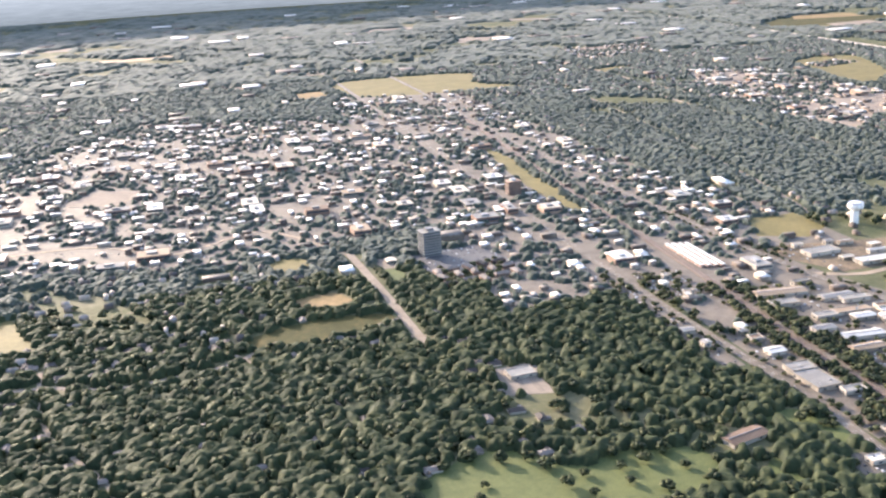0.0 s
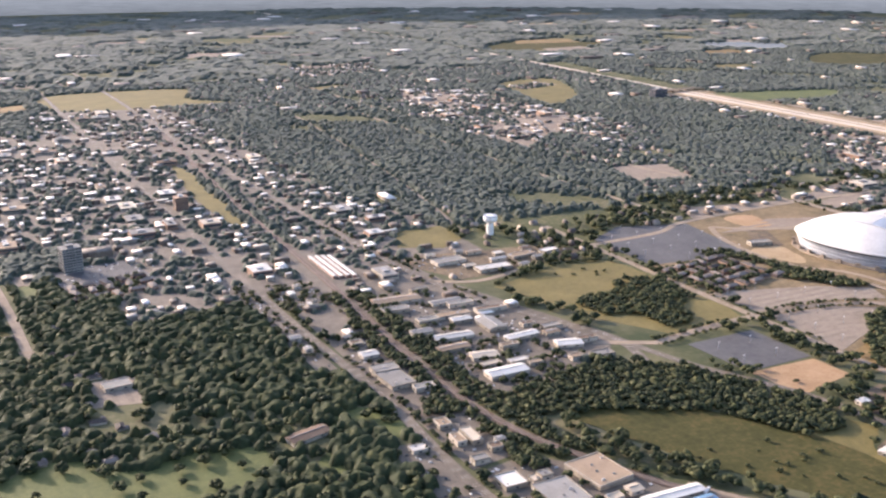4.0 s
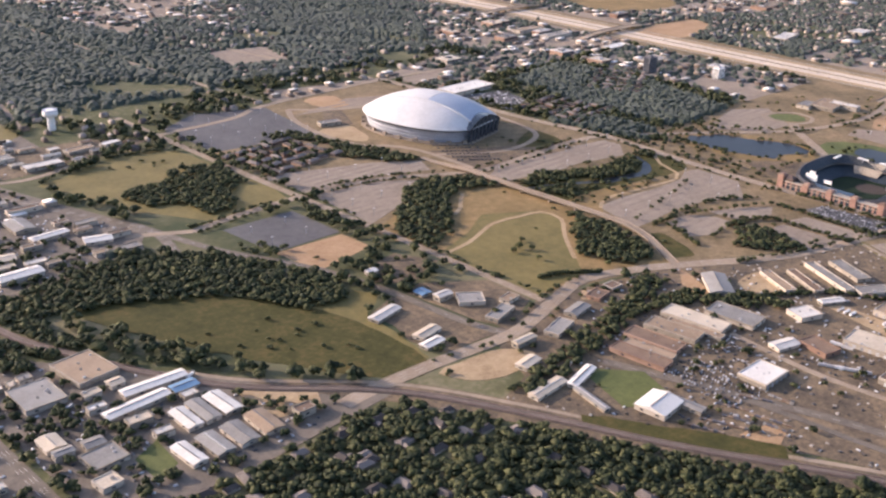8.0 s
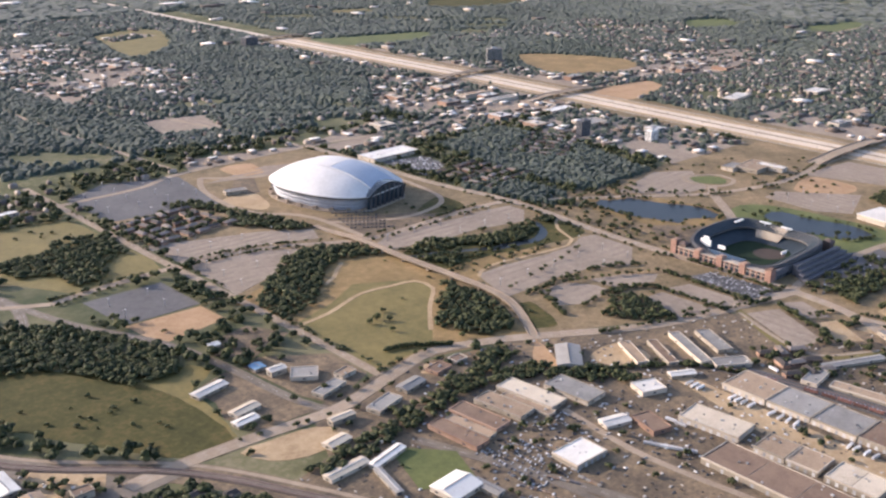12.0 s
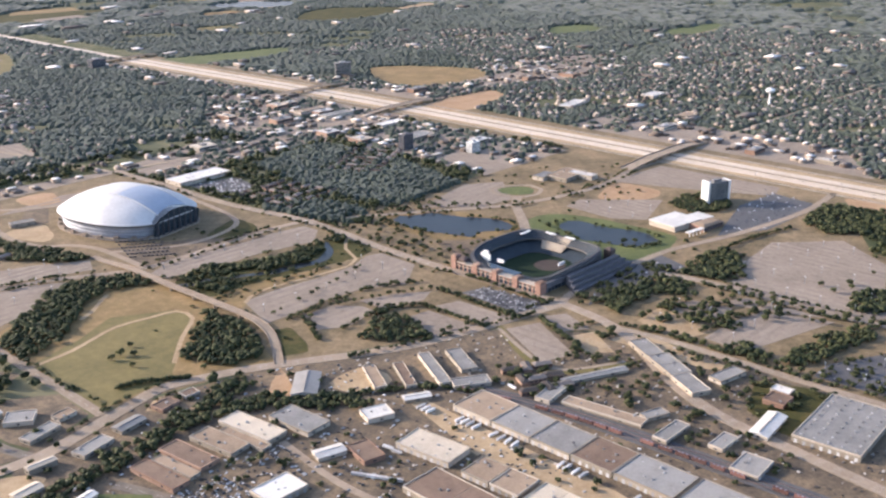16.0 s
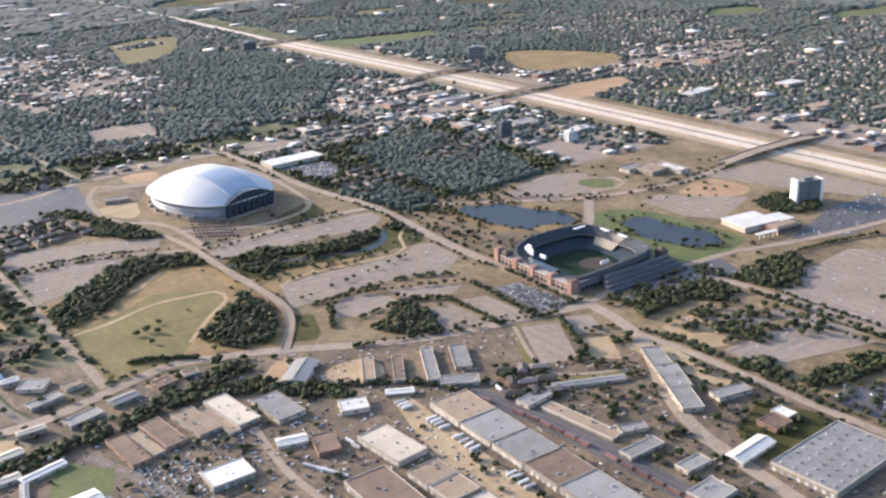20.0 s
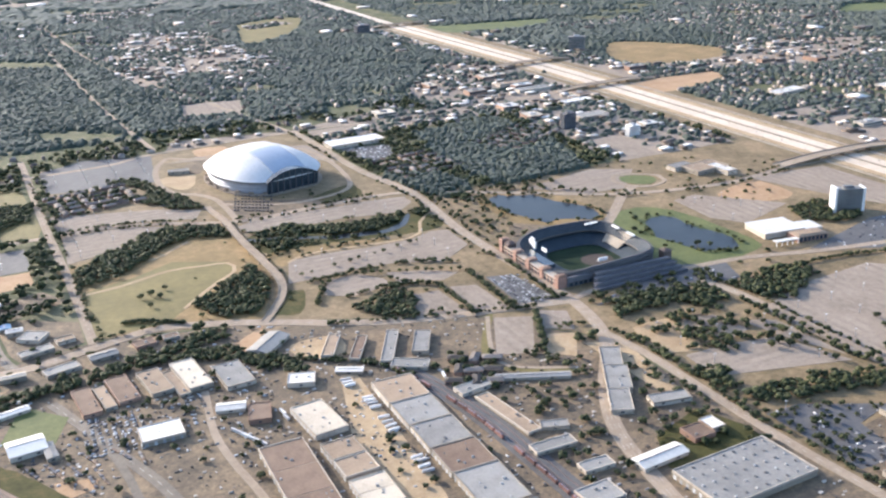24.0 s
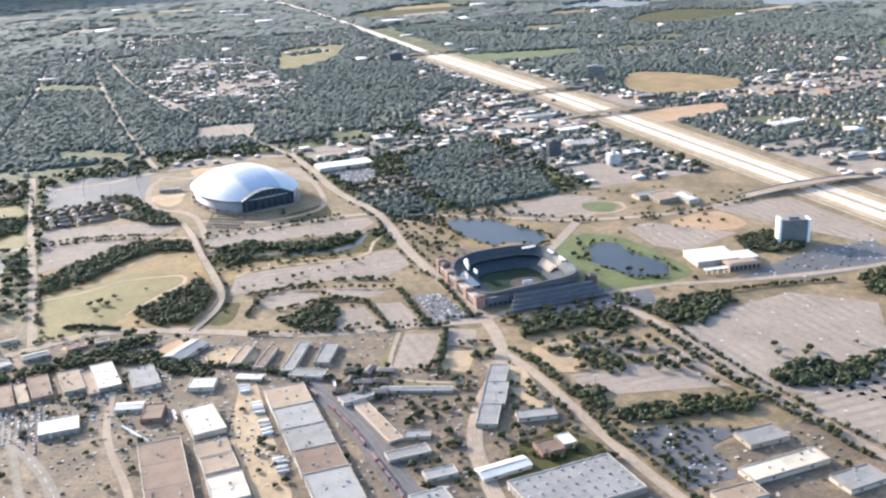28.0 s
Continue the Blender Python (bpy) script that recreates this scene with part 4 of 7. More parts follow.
def warehouse(x, y, w, d, yaw, h, roof, docks="", gable=False, seed=0, wall="wall", bays=1):
    """A flat or low-gabled industrial building: walls, roof bays, parapet, roof units, doors, windows."""
    rng = random.Random(int(x * 7 + y * 13) + seed)
    mark(rect(x, y, w + 4, d + 4, yaw), BUILT)
    big = w * d > 700
    name = "warehouse" if big else "workshop"
    label = f"{'long' if max(w, d) > 2.2 * min(w, d) else 'broad' if big else 'small'} {'gabled' if gable else 'flat-roofed'} building with a {WORDS[roof]} roof"
    top = thing(name, label, "building", pose(x, y, 0, 0, 0, yaw), "industrial buildings")
    part("wall", Soup().box(-w / 2, -d / 2, -0.3, w / 2, d / 2, h), wall, top)
    if gable:
        rise = 0.1 * min(w, d)
        a, b, e = (w / 2 + 0.4, d / 2 + 0.4, 0.2)
        if w > d:
            s = Soup().ring([[(px, -b, h + 0.004), (px, b, h + 0.004), (px, b, h + e), (px, 0, h + e + rise), (px, -b, h + e)] for px in (-a, a)])
        else:
            s = Soup().ring([[(a, py, h + 0.004), (-a, py, h + 0.004), (-a, py, h + e), (0, py, h + e + rise), (a, py, h + e)][::-1] for py in (-b, b)][::-1])
        part("roof", s, roof, top)
        a, b = (w / 2 - 1, 0.35) if w > d else (0.35, d / 2 - 1)
        part("ridge_cap", Soup().box(-a, -b, h + rise + 0.05, a, b, h + rise + 0.34), "unit", top)
    else:
        step = (d if d > w else w) / bays
        for k in range(bays):
            if d > w:
                s = Soup().box(-w / 2 + 0.35, -d / 2 + k * step + 0.25, h - 0.1, w / 2 - 0.35, -d / 2 + (k + 1) * step - 0.25, h + 0.12)
            else:
                s = Soup().box(-w / 2 + k * step + 0.25, -d / 2 + 0.35, h - 0.1, -w / 2 + (k + 1) * step - 0.25, d / 2 - 0.35, h + 0.12)
            part("roof" if bays == 1 else "roof_bay", s, roof, top)
        s = Soup().box(-w / 2 - 0.1, -d / 2 - 0.1, h - 0.6, w / 2 + 0.1, -d / 2 + 0.35, h + 0.55).box(-w / 2 - 0.1, d / 2 - 0.35, h - 0.6, w / 2 + 0.1, d / 2 + 0.1, h + 0.55)
        s.box(-w / 2 - 0.1, -d / 2 + 0.35, h - 0.6, -w / 2 + 0.35, d / 2 - 0.35, h + 0.55).box(w / 2 - 0.35, -d / 2 + 0.35, h - 0.6, w / 2 + 0.1, d / 2 - 0.35, h + 0.55)
        part("parapet", s, wall, top)
        vents = [(-w / 2 + w * (i + 0.5) / 9, -d / 2 + d * (j + 0.5) / 5) for i in range(9) for j in range(5)] if w * d > 2000 else None
        for k in range(len(vents) if vents else int(min(8, max(1, w * d / 110)))):
            u = part("roof_unit", shared("roof_unit", roof_unit_mesh), "unit", top)
            sc = 0.75 if vents else rng.uniform(0.4, 1.0)
            spot = vents[k] if vents else (rng.uniform(-0.42, 0.42) * w, rng.uniform(-0.42, 0.42) * d)
            u.matrix_basis = Matrix.LocRotScale((*spot, h + 0.12), Euler((0, 0, rng.choice((0, 1.57)))), (sc, sc, sc))
    for side in docks:
        length = d if side in "we" else w
        count = min(9, int(length / 4.5))
        for k in range(count):
            o = (k + 0.5) / count * length - length / 2
            px, py, turn = {"w": (-w / 2, o, -90), "e": (w / 2, o, 90), "s": (o, -d / 2, 0), "n": (o, d / 2, 180)}[side]
            part("dock_door", shared("dock_door", dock_door_mesh), "door", top).matrix_basis = pose(px, py, 0.65, 0, 0, turn)
    if not docks:
        for side, length in (("s", w), ("w", d)):
            count = max(1, min(2, int(length / 9)))
            for k in range(count):
                o = (k + 0.5) / count * length - length / 2
                px, py, turn = {"w": (-w / 2, o, -90), "s": (o, -d / 2, 0)}[side]
                part("window", shared("window", pane_mesh), "glass", top).matrix_basis = pose(px, py, h * 0.4, 0, 0, turn)
    return top


BUILDINGS = [
    # x, y, width, depth, yaw, height, roof, docks, gable, bays
    (798, 171, 15, 41, 7, 4.5, "cream", "", 0, 1), (776, 172, 14, 34, 8, 4.2, "tan", "", 0, 1), (788, 165, 7, 36, 8, 3, "tan", "", 0, 1),
    (756, 172, 13, 35, 7, 4.2, "brown", "", 0, 1), (745, 168, 7, 32, 8, 3, "tan", "", 0, 1), (734, 166, 11, 36, 6, 4, "brown", "", 0, 1),
    (822, 158, 18, 33, 5, 4.2, "grey", "", 0, 1), (768, 107, 24, 18, 0, 5, "white", "s", 0, 1), (811, 118, 17, 9, -16, 3.5, "white", "", 1, 1),
    (824, 102, 13, 20, -14, 4.5, "brown", "", 0, 1), (858, 130, 17, 14, -20, 4.5, "white", "", 0, 1), (889, 128, 17, 6, -28, 3.5, "white", "", 1, 1),
    (852, 78, 20, 37, 6, 5, "cream", "w", 0, 1), (853, 40, 19, 18, 3, 5, "tan", "w", 0, 1), (854, 21, 19, 18, 3, 5, "tan", "w", 0, 1), (855, -6, 20, 28, 1, 5, "cream", "w", 0, 2),
    (824, 20, 25, 80, 0, 5.5, "brown", "w", 0, 3),
    (906, 86.5, 26, 29, 0, 5.5, "tan", "w", 0, 1), (906.5, 57.5, 26, 28, 0, 5.4, "grey", "w", 0, 1), (907, 29.5, 26, 27, 0, 5.4, "grey", "w", 0, 1), (907.5, 2, 26, 27, 0, 5.5, "brown", "w", 0, 1), (908, -30, 26, 36, 0, 5.5, "grey", "w", 0, 1), (909, -70, 26, 40, 0, 5.5, "grey", "w", 0, 1),
    (1026, -80, 62, 38, 4, 6, "grey", "w", 0, 1), (1040, 62, 13, 25, -28, 4.5, "grey", "", 0, 1), (1028, 37, 15, 30, -28, 4.7, "grey", "", 0, 2), (1014, 13, 13, 25, -28, 4.5, "grey", "", 0, 1), (1041, 3, 24, 10, -11, 4, "grey", "", 0, 1),
    (999, -46, 30, 11, 6, 4, "white", "", 1, 1), (1031, -36, 14, 13, 2, 4.5, "brown", "", 0, 1), (1043, -33, 9, 12, 2, 4.8, "white", "", 0, 1),
    (953, -60, 20, 16, 4, 4, "grey", "s", 0, 1), (956, -9, 25, 9, 0, 3.8, "grey", "", 0, 1), (854, 191, 30, 16, 45, 4, "grey", "", 1, 1),
    (905, 155, 7, 34, -29, 3.6, "brown", "", 0, 1), (924, 147, 8, 46, -27, 3.8, "grey", "", 0, 1), (945, 143, 11, 32, -27, 3.8, "grey", "", 0, 1), (926, 117, 24, 11, -32, 3.8, "grey", "", 0, 1), (890, 167, 8, 32, -28, 3.6, "tan", "", 0, 1),
    (947, 70, 22, 10, 8, 4, "grey", "", 0, 1), (986, 66, 46, 6, -24, 3, "grey", "", 1, 1), (951, 34, 9, 52, 8, 3, "tan", "", 0, 3), (968, 10, 16, 8, -20, 3, "grey", "", 0, 1), (966, -36, 18, 9, 0, 3.4, "grey", "", 0, 1),
    (1146, -73, 26, 16, 0, 4.5, "grey", "", 0, 1), (1138, -104, 50, 14, 3, 4.5, "cream", "", 0, 2), (1165, -130, 26, 16, 4, 4.5, "grey", "", 0, 1), (1100, -118, 26, 14, 0, 4, "tan", "", 0, 1),
    (488, 358, 24, 30, 6, 5, "tan", "e", 0, 1), (509, 320, 36, 8, -2, 4, "white", "", 1, 1), (492, 307, 36, 8, 4, 4, "white", "", 1, 1), (520, 308, 14, 8, 0, 3.5, "blue", "", 1, 1),
    (504, 279, 8.5, 20, 0, 4, "white", "", 1, 1), (514.5, 280, 8.5, 22, 0, 4, "grey", "", 1, 1), (526, 280, 10, 22, 2, 4, "white", "", 1, 1),
    (489, 251, 8, 20, 3, 4, "white", "", 1, 1), (503, 250, 10, 20, 2, 4, "grey", "", 1, 1), (517, 250, 10.5, 20, 0, 4, "grey", "", 1, 1), (532, 251, 11, 21, -2, 4, "tan", "", 1, 1),
    (440, 372, 14, 14, 0, 4, "white", "", 0, 1), (457, 348, 22, 26, 0, 4.5, "grey", "", 0, 1), (444, 302, 10, 13, 0, 4, "cream", "", 1, 1), (458, 275, 18, 16, 4, 4, "grey", "", 0, 1), (399, 302, 13, 27, 5, 4, "grey", "", 0, 1), (404, 332, 12, 20, 5, 4, "brown", "", 0, 1), (450, 256, 11, 10, 5, 4, "cream", "", 0, 1), (396, 268, 14, 20, 4, 4, "grey", "", 0, 1),
    (666, 178, 26, 7, 4, 3.5, "cream", "", 1, 1), (690, 174, 25, 6, 14, 3.5, "white", "", 1, 1), (676, 156, 4, 26, -12, 3, "grey", "", 1, 1), (697, 127, 20, 18, 6, 5, "white", "", 1, 1), (709, 117, 6, 18, 6, 4, "grey", "", 1, 1),
    (617, 700, 33, 13, 0, 4.5, "white", "", 0, 1), (504, 662, 40, 12, -5, 4, "tan", "", 1, 1), (509, 571, 30, 9, -4, 4, "white", "", 1, 1), (546, 580, 15, 24, 0, 4.5, "grey", "", 1, 1), (511, 497, 29, 12, 0, 5, "white", "", 1, 1), (499, 552, 24, 9, 0, 4, "tan", "", 1, 1), (555, 550, 27, 8, 4, 4, "white", "", 1, 1), (512, 530, 19, 11, -10, 4, "cream", "", 1, 1), (440, 568, 12, 9, 2, 4, "white", "", 1, 1), (439, 523, 18, 30, 4, 4.5, "grey", "", 0, 1), (578, 522, 19, 11, -15, 4, "white", "", 1, 1),
    (538, 640, 26, 9, 0, 4, "grey", "", 1, 1), (530, 612, 28, 9, -2, 4, "tan", "", 0, 1), (492, 590, 16, 8, 0, 4, "grey", "", 1, 1), (590, 735, 30, 14, 4, 4.5, "grey", "", 0, 1), (660, 722, 26, 10, 8, 4, "tan", "", 0, 1), (690, 722, 18, 9, 8, 4, "white", "", 0, 1),
    (657, 303, 23, 8, 12, 3.5, "white", "", 1, 1), (660, 268, 18, 8, 10, 3.5, "cream", "", 1, 1), (654, 257, 15, 7, 5, 3, "white", "", 1, 1), (725, 220, 22, 10, 15, 4, "grey", "", 0, 1), (712, 283, 17, 14, -35, 4, "grey", "", 0, 1), (712, 257, 22, 9, 15, 4, "grey", "", 0, 1), (695, 310, 8, 8, 0, 3.5, "blue", "", 1, 1), (732, 268, 12, 8, 10, 3.5, "tan", "", 0, 1),
    (679, 204, 15, 8, 8, 3.5, "cream", "", 1, 1), (752, 228, 18, 9, 10, 4, "grey", "", 1, 1), (780, 234, 14, 10, 10, 3.5, "brown", "", 0, 1), (798, 236, 10, 8, 0, 3.5, "brown", "", 0, 1),
    (1088, 664, 66, 28, 2, 6, "white", "", 0, 1), (1352, 366, 40, 26, 4, 6.5, "tan", "", 0, 1), (1334, 382, 24, 14, 4, 6, "grey", "", 0, 1), (1362, 352, 12, 30, 4, 7, "white", "", 0, 1),
    (272, 596, 18, 12, 4, 4, "grey", "", 0, 1), (360, 472, 26, 11, 14, 4, "brown", "", 1, 1), (244, 855, 9, 9, 0, 4, "cream", "", 1, 1),
    (884, 650, 22, 9, -12, 5, "grey", "", 0, 1),
    (1380, 620, 40, 22, 2, 6, "grey", "", 0, 1), (1408, 700, 44, 16, 2, 5, "white", "", 0, 1), (1400, 800, 50, 18, 0, 5, "grey", "", 0, 2), (1395, 850, 46, 16, 0, 5, "tan", "", 0, 1), (1660, 590, 52, 20, 10, 6, "white", "", 0, 1), (1700, 430, 30, 20, 0, 5, "tan", "", 0, 1), (1790, 540, 34, 22, 0, 6, "white", "", 0, 1),
]
for k, (x, y, w, d, yaw, h, roof, docks, gable, bays) in enumerate(BUILDINGS):
    drop = 0.34 * h
    warehouse(x + 1.02 * drop, y + 1.45 * drop, w, d, yaw, h - drop, roof, docks, bool(gable), k, "wall_dark" if roof in ("brown",) and k % 2 else "wall", bays)


# ---- the domed stadium ----
def domed_stadium(x, y, yaw):
    top = thing("domed_stadium", "huge white lens-shaped domed stadium with a glass skirt", "stadium", pose(x, y, 0, 0, 0, yaw))
    a, b, n, rim, crown = 67.0, 52.0, 72, 14.5, 33.5
    mark([(x + 70 * math.cos(q / 10 * math.pi), y + 70 * math.sin(q / 10 * math.pi)) for q in range(20)], BUILT)

    def loop(scale, z, lift=0.0):
        out = []
        for k in range(n):
            t = 2 * math.pi * k / n
            c, s = math.cos(t), math.sin(t)
            px = a * scale * math.copysign(abs(c) ** 0.86, c)
            py = b * scale * math.copysign(abs(s) ** 0.86, s)
            out.append((min(px, 62 * max(scale, 0.9)) if scale > 0.5 else px, py, z + lift * (1 - abs(c) ** 1.5)))
        return out

    part("skirt_wall", Soup().ring([loop(0.93, -0.3), loop(0.935, 4), loop(0.955, 9), loop(0.97, rim - 3.2)], caps=False), "steel", top, "slanted grey glass and steel wall", True)
    for z, sc in ((3.5, 0.936), (7.0, 0.949)):
        part("wall_band", Soup().ring([loop(sc, z), loop(sc + 0.012, z + 0.3), loop(sc + 0.012, z + 1.0), loop(sc, z + 1.2)], caps=False), "steel" if z < 9 else "shell_blue", top, "pale ledge round the wall", True)
    # dark band painted in for the shade below the roof lip
    part("glass_band", Soup().ring([loop(0.955, rim - 3.4), loop(0.945, rim + 0.4)], caps=False), "glass", top, "recess under the roof rim, dark glass standing for shade")
    part("rim", Soup().ring([loop(0.95, rim - 1.7), loop(1.005, rim - 1.5), loop(1.02, rim - 0.7), loop(1.0, rim + 0.1), loop(0.95, rim + 0.5)], caps=False), "shell", top, "white rounded roof rim", True)
    # layered white fins sweep down the western flank
    for d, sc in ((3.6, 1.0), (6.4, 0.985)):
        loops = []
        for i in range(15):
            t = radians(158 + 62 * i / 14)
            c, q = math.cos(t), math.sin(t)
            fade = math.sin(math.pi * i / 14)
            px, py = a * sc * math.copysign(abs(c) ** 0.86, c), b * sc * math.copysign(abs(q) ** 0.86, q)
            z = rim - d - 0.12 * (14 - i)
            loops.append([(px * 0.95, py * 0.95, z), (px * (0.965 + 0.03 * fade), py * (0.965 + 0.03 * fade), z - 0.3), (px * (0.965 + 0.03 * fade), py * (0.965 + 0.03 * fade), z + 0.3), (px * 0.95, py * 0.95, z + 0.9)])
        part("fin", Soup().ring(loops), "shell", top, "white sweeping fin on the wall", True)
    rows = [1.0, 0.94, 0.86, 0.77, 0.68, 0.58, 0.48, 0.37, 0.25, 0.12, 0.02]

    def height(r):
        return rim + (crown - rim) * (1 - r ** 2.1) ** 0.85

    part("shell", Soup().ring([loop(r * 0.985, height(r)) for r in rows], caps=False), "shell", top, "smooth white roof shell", True)

    def roof_z(px, py):
        r = min(1.0, ((abs(px) / a) ** 2.33 + (abs(py) / b) ** 2.33) ** (1 / 2.33) / 0.985)
        return height(r)

    # movable roof panels lie between two arches along the crown
    for name, u0, u1, stuff, lab in (("roof_panel", -26, 8, "shell", "white sliding roof panel"), ("fabric_panel", 8.6, 60, "shell_blue", "bluish translucent fabric roof panel")):
        loops = []
        for i in range(13):
            u = u0 + (u1 - u0) * i / 12
            half = 17.5
            loops.append([(u, v, roof_z(u, v) + 0.45) for v in np.linspace(-half, half, 11)] + [(u, v, roof_z(u, v) - 0.5) for v in np.linspace(half, -half, 11)])
        part(name, Soup().ring(loops), stuff, top, lab, False)
    for v in (-18.1, 18.1):
        loops = []
        for i in range(41):
            u = -40 + 99 * i / 40
            z = roof_z(u, v)
            loops.append([(u, v - 0.4, z - 0.6), (u, v + 0.4, z - 0.6), (u, v + 0.4, z + 0.75), (u, v - 0.4, z + 0.75)])
        part("arch", Soup().ring(loops), "shell", top, "long white arch truss")
    # glazed end wall under the overhanging roof
    half = 29
    s = Soup()
    for k in range(24):
        v0, v1 = -half + 2 * half * k / 24, -half + 2 * half * (k + 1) / 24
        z0, z1 = (rim - 1 + 8.6 * (1 - (v / half) ** 2) for v in (v0, v1))
        s.add([(60.4, v0, 0), (60.4, v1, 0), (63.6, v1, z1), (63.6, v0, z0), (52, v1, z1 + 0.5), (52, v0, z0 + 0.5)], [(0, 1, 2, 3), (3, 2, 4, 5)])
    part("end_glazing", s, "glass", top, "tall dark glass end wall")
    for k in range(8):
        v = -24.5 + 7 * k
        part("mullion", Soup().box(60.3, v - 0.15, 0, 63.75, v + 0.15, rim - 1 + 8 * (1 - (v / half) ** 2)), "slate", top)
    # terraces round the foot
    part("plinth", Soup().ring([loop(1.04, -0.3), loop(1.04, 1.0), loop(0.9, 1.2)], caps=False), "concrete", top, "pale concrete plinth and steps")
    for k in range(10):
        t = radians(200 + 14 * k)
        px, py = 71 * math.cos(t), 53 * math.sin(t)
        part("entrance_canopy", Soup().box(-2.4, -1.6, 1.0, 2.4, 1.6, 3.4, 0.3), "concrete", top).matrix_basis = pose(px, py, 0, 0, 0, math.degrees(t) + 90)


domed_stadium(960, 588, -76)


# ---- the ballpark ----
def ballpark():
    top = thing("ballpark", "brick-fronted open baseball stadium with dark seating bowl", "stadium", Matrix.Diagonal((1, 1, 0.82, 1)))
    mark([(1070, 176), (1176, 178), (1180, 274), (1070, 272)], BUILT)
    x0, x1, y0, y1 = 1075.0, 1173.0, 180.0, 270.0
    cx, cy = 1121.0, 223.0

    def rim(k, scale, z):
        t = 2 * math.pi * k / 64
        c, s = math.cos(t), math.sin(t)
        r = 1.0 / (abs(c) ** 4 + abs(s) ** 4) ** 0.25
        return (cx + scale * 46 * r * c, cy + scale * 43 * r * s, z)

    # tall on the far, east and south sides, low along the brick front
    def rise(k):
        t = 2 * math.pi * k / 64
        return 7.0 + 6.5 * max(0.0, min(1.0, (math.cos(t) + 0.95) / 0.55)) + 4.5 * max(0.0, math.sin(t)) + 3.0 * max(0.0, -math.sin(t)) * max(0.0, math.cos(t) + 0.3)

    # shade of the outer wall is painted by its dark slate tone
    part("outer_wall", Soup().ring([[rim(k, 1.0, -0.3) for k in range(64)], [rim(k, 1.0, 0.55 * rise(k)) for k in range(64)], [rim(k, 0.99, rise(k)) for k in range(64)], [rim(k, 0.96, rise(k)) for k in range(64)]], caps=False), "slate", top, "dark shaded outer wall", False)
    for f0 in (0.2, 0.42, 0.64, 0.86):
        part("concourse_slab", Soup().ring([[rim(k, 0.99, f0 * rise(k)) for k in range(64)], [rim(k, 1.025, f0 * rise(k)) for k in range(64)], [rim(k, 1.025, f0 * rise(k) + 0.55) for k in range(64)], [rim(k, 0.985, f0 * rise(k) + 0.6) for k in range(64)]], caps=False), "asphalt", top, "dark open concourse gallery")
    part("roof_ring", Soup().ring([[rim(k, 0.985, rise(k)) for k in range(64)], [rim(k, 1.0, rise(k) + 0.5) for k in range(64)], [rim(k, 0.965, rise(k) + 0.6) for k in range(64)], [rim(k, 0.965, rise(k) + 0.2) for k in range(64)]], caps=False), "asphalt", top, "grey metal roof edge")
    part("upper_deck", Soup().ring([[rim(k, 0.97, rise(k) + 0.3) for k in range(64)], [rim(k, 0.80, 0.62 * rise(k) + 1) for k in range(64)], [rim(k, 0.80, 0.62 * rise(k) - 0.6) for k in range(64)]], caps=False), "seat", top, "dark green upper seating deck")
    part("lower_deck", Soup().ring([[rim(k, 0.84, 0.5 * rise(k)) for k in range(64)], [rim(k, 0.56, 1.0) for k in range(64)]], caps=False), "seat", top, "dark green lower seating deck")
    part("deck_fascia", Soup().ring([[rim(k, 0.797, 0.62 * rise(k) - 0.6) for k in range(64)], [rim(k, 0.797, 0.62 * rise(k) + 1.3) for k in range(64)]], caps=False), "asphalt", top)
    for r in range(5):
        f = 0.83 + 0.03 * r
        part("aisle", Soup().ring([[rim(k, f, 0.62 * rise(k) + 1 + (rise(k) * 0.38 - 0.7) * (f - 0.8) / 0.17 + 0.15) for k in range(64)], [rim(k, f + 0.003, 0.62 * rise(k) + 1 + (rise(k) * 0.38 - 0.7) * (f + 0.003 - 0.8) / 0.17 + 0.3) for k in range(64)]], caps=False), "asphalt", top)
    # stand on the far east side, its sunlight put into a pale seat colour
    for k in range(57, 64):
        steps = [(0.66, 3.6)]
        for r in range(9):
            z = 4.0 + 10.5 * 0.034 * (r + 1) / 0.31
            steps += [(0.66 + 0.034 * r, z), (0.66 + 0.034 * (r + 1), z)]
        steps += [(steps[-1][0], steps[-1][1] - 1.6)]
        part("seating_section", Soup().ring([[rim(k + e, f, z) for f, z in steps] for e in (6.94, 6.0)]), "seat_tan", top, "stepped seating section in a pale sunlit tone")
    part("field", Soup().ring([[rim(k, 0.57, 0.2) for k in range(64)], [rim(k, 0.57, 0.5) for k in range(64)]]), "turf", top, "green playing turf darkened to stand for shade")
    part("infield", Soup().ring([[(1128 + 13 * math.cos(t), 214 + 13 * math.sin(t), z) for t in np.linspace(0, 2 * math.pi, 24, endpoint=False)] for z in (0.4, 0.56)]), "clay", top, "reddish clay infield darkened to stand for shade")
    # the brick front with arcades between towers
    front = Soup().box(x0 - 3, y0, -0.3, x0 + 3, y1, 7.5)
    part("front_wing", front, "brick", top, "long red brick arcade wing")
    for k in range(18):
        y = y0 + 4.5 + 4.8 * k
        part("arch_opening", Soup().box(x0 - 3.25, y - 1.5, 0.4, x0 - 2.9, y + 1.5, 3.2).add([(x0 - 3.25, y + 1.5 * math.cos(t), 3.2 + 1.3 * math.sin(t)) for t in np.linspace(0, math.pi, 7)], [tuple(range(7))[::-1]]), "glass", top)
        part("upper_window", Soup().box(x0 - 3.2, y - 1.3, 5.0, x0 - 2.9, y + 1.3, 6.6), "glass", top)
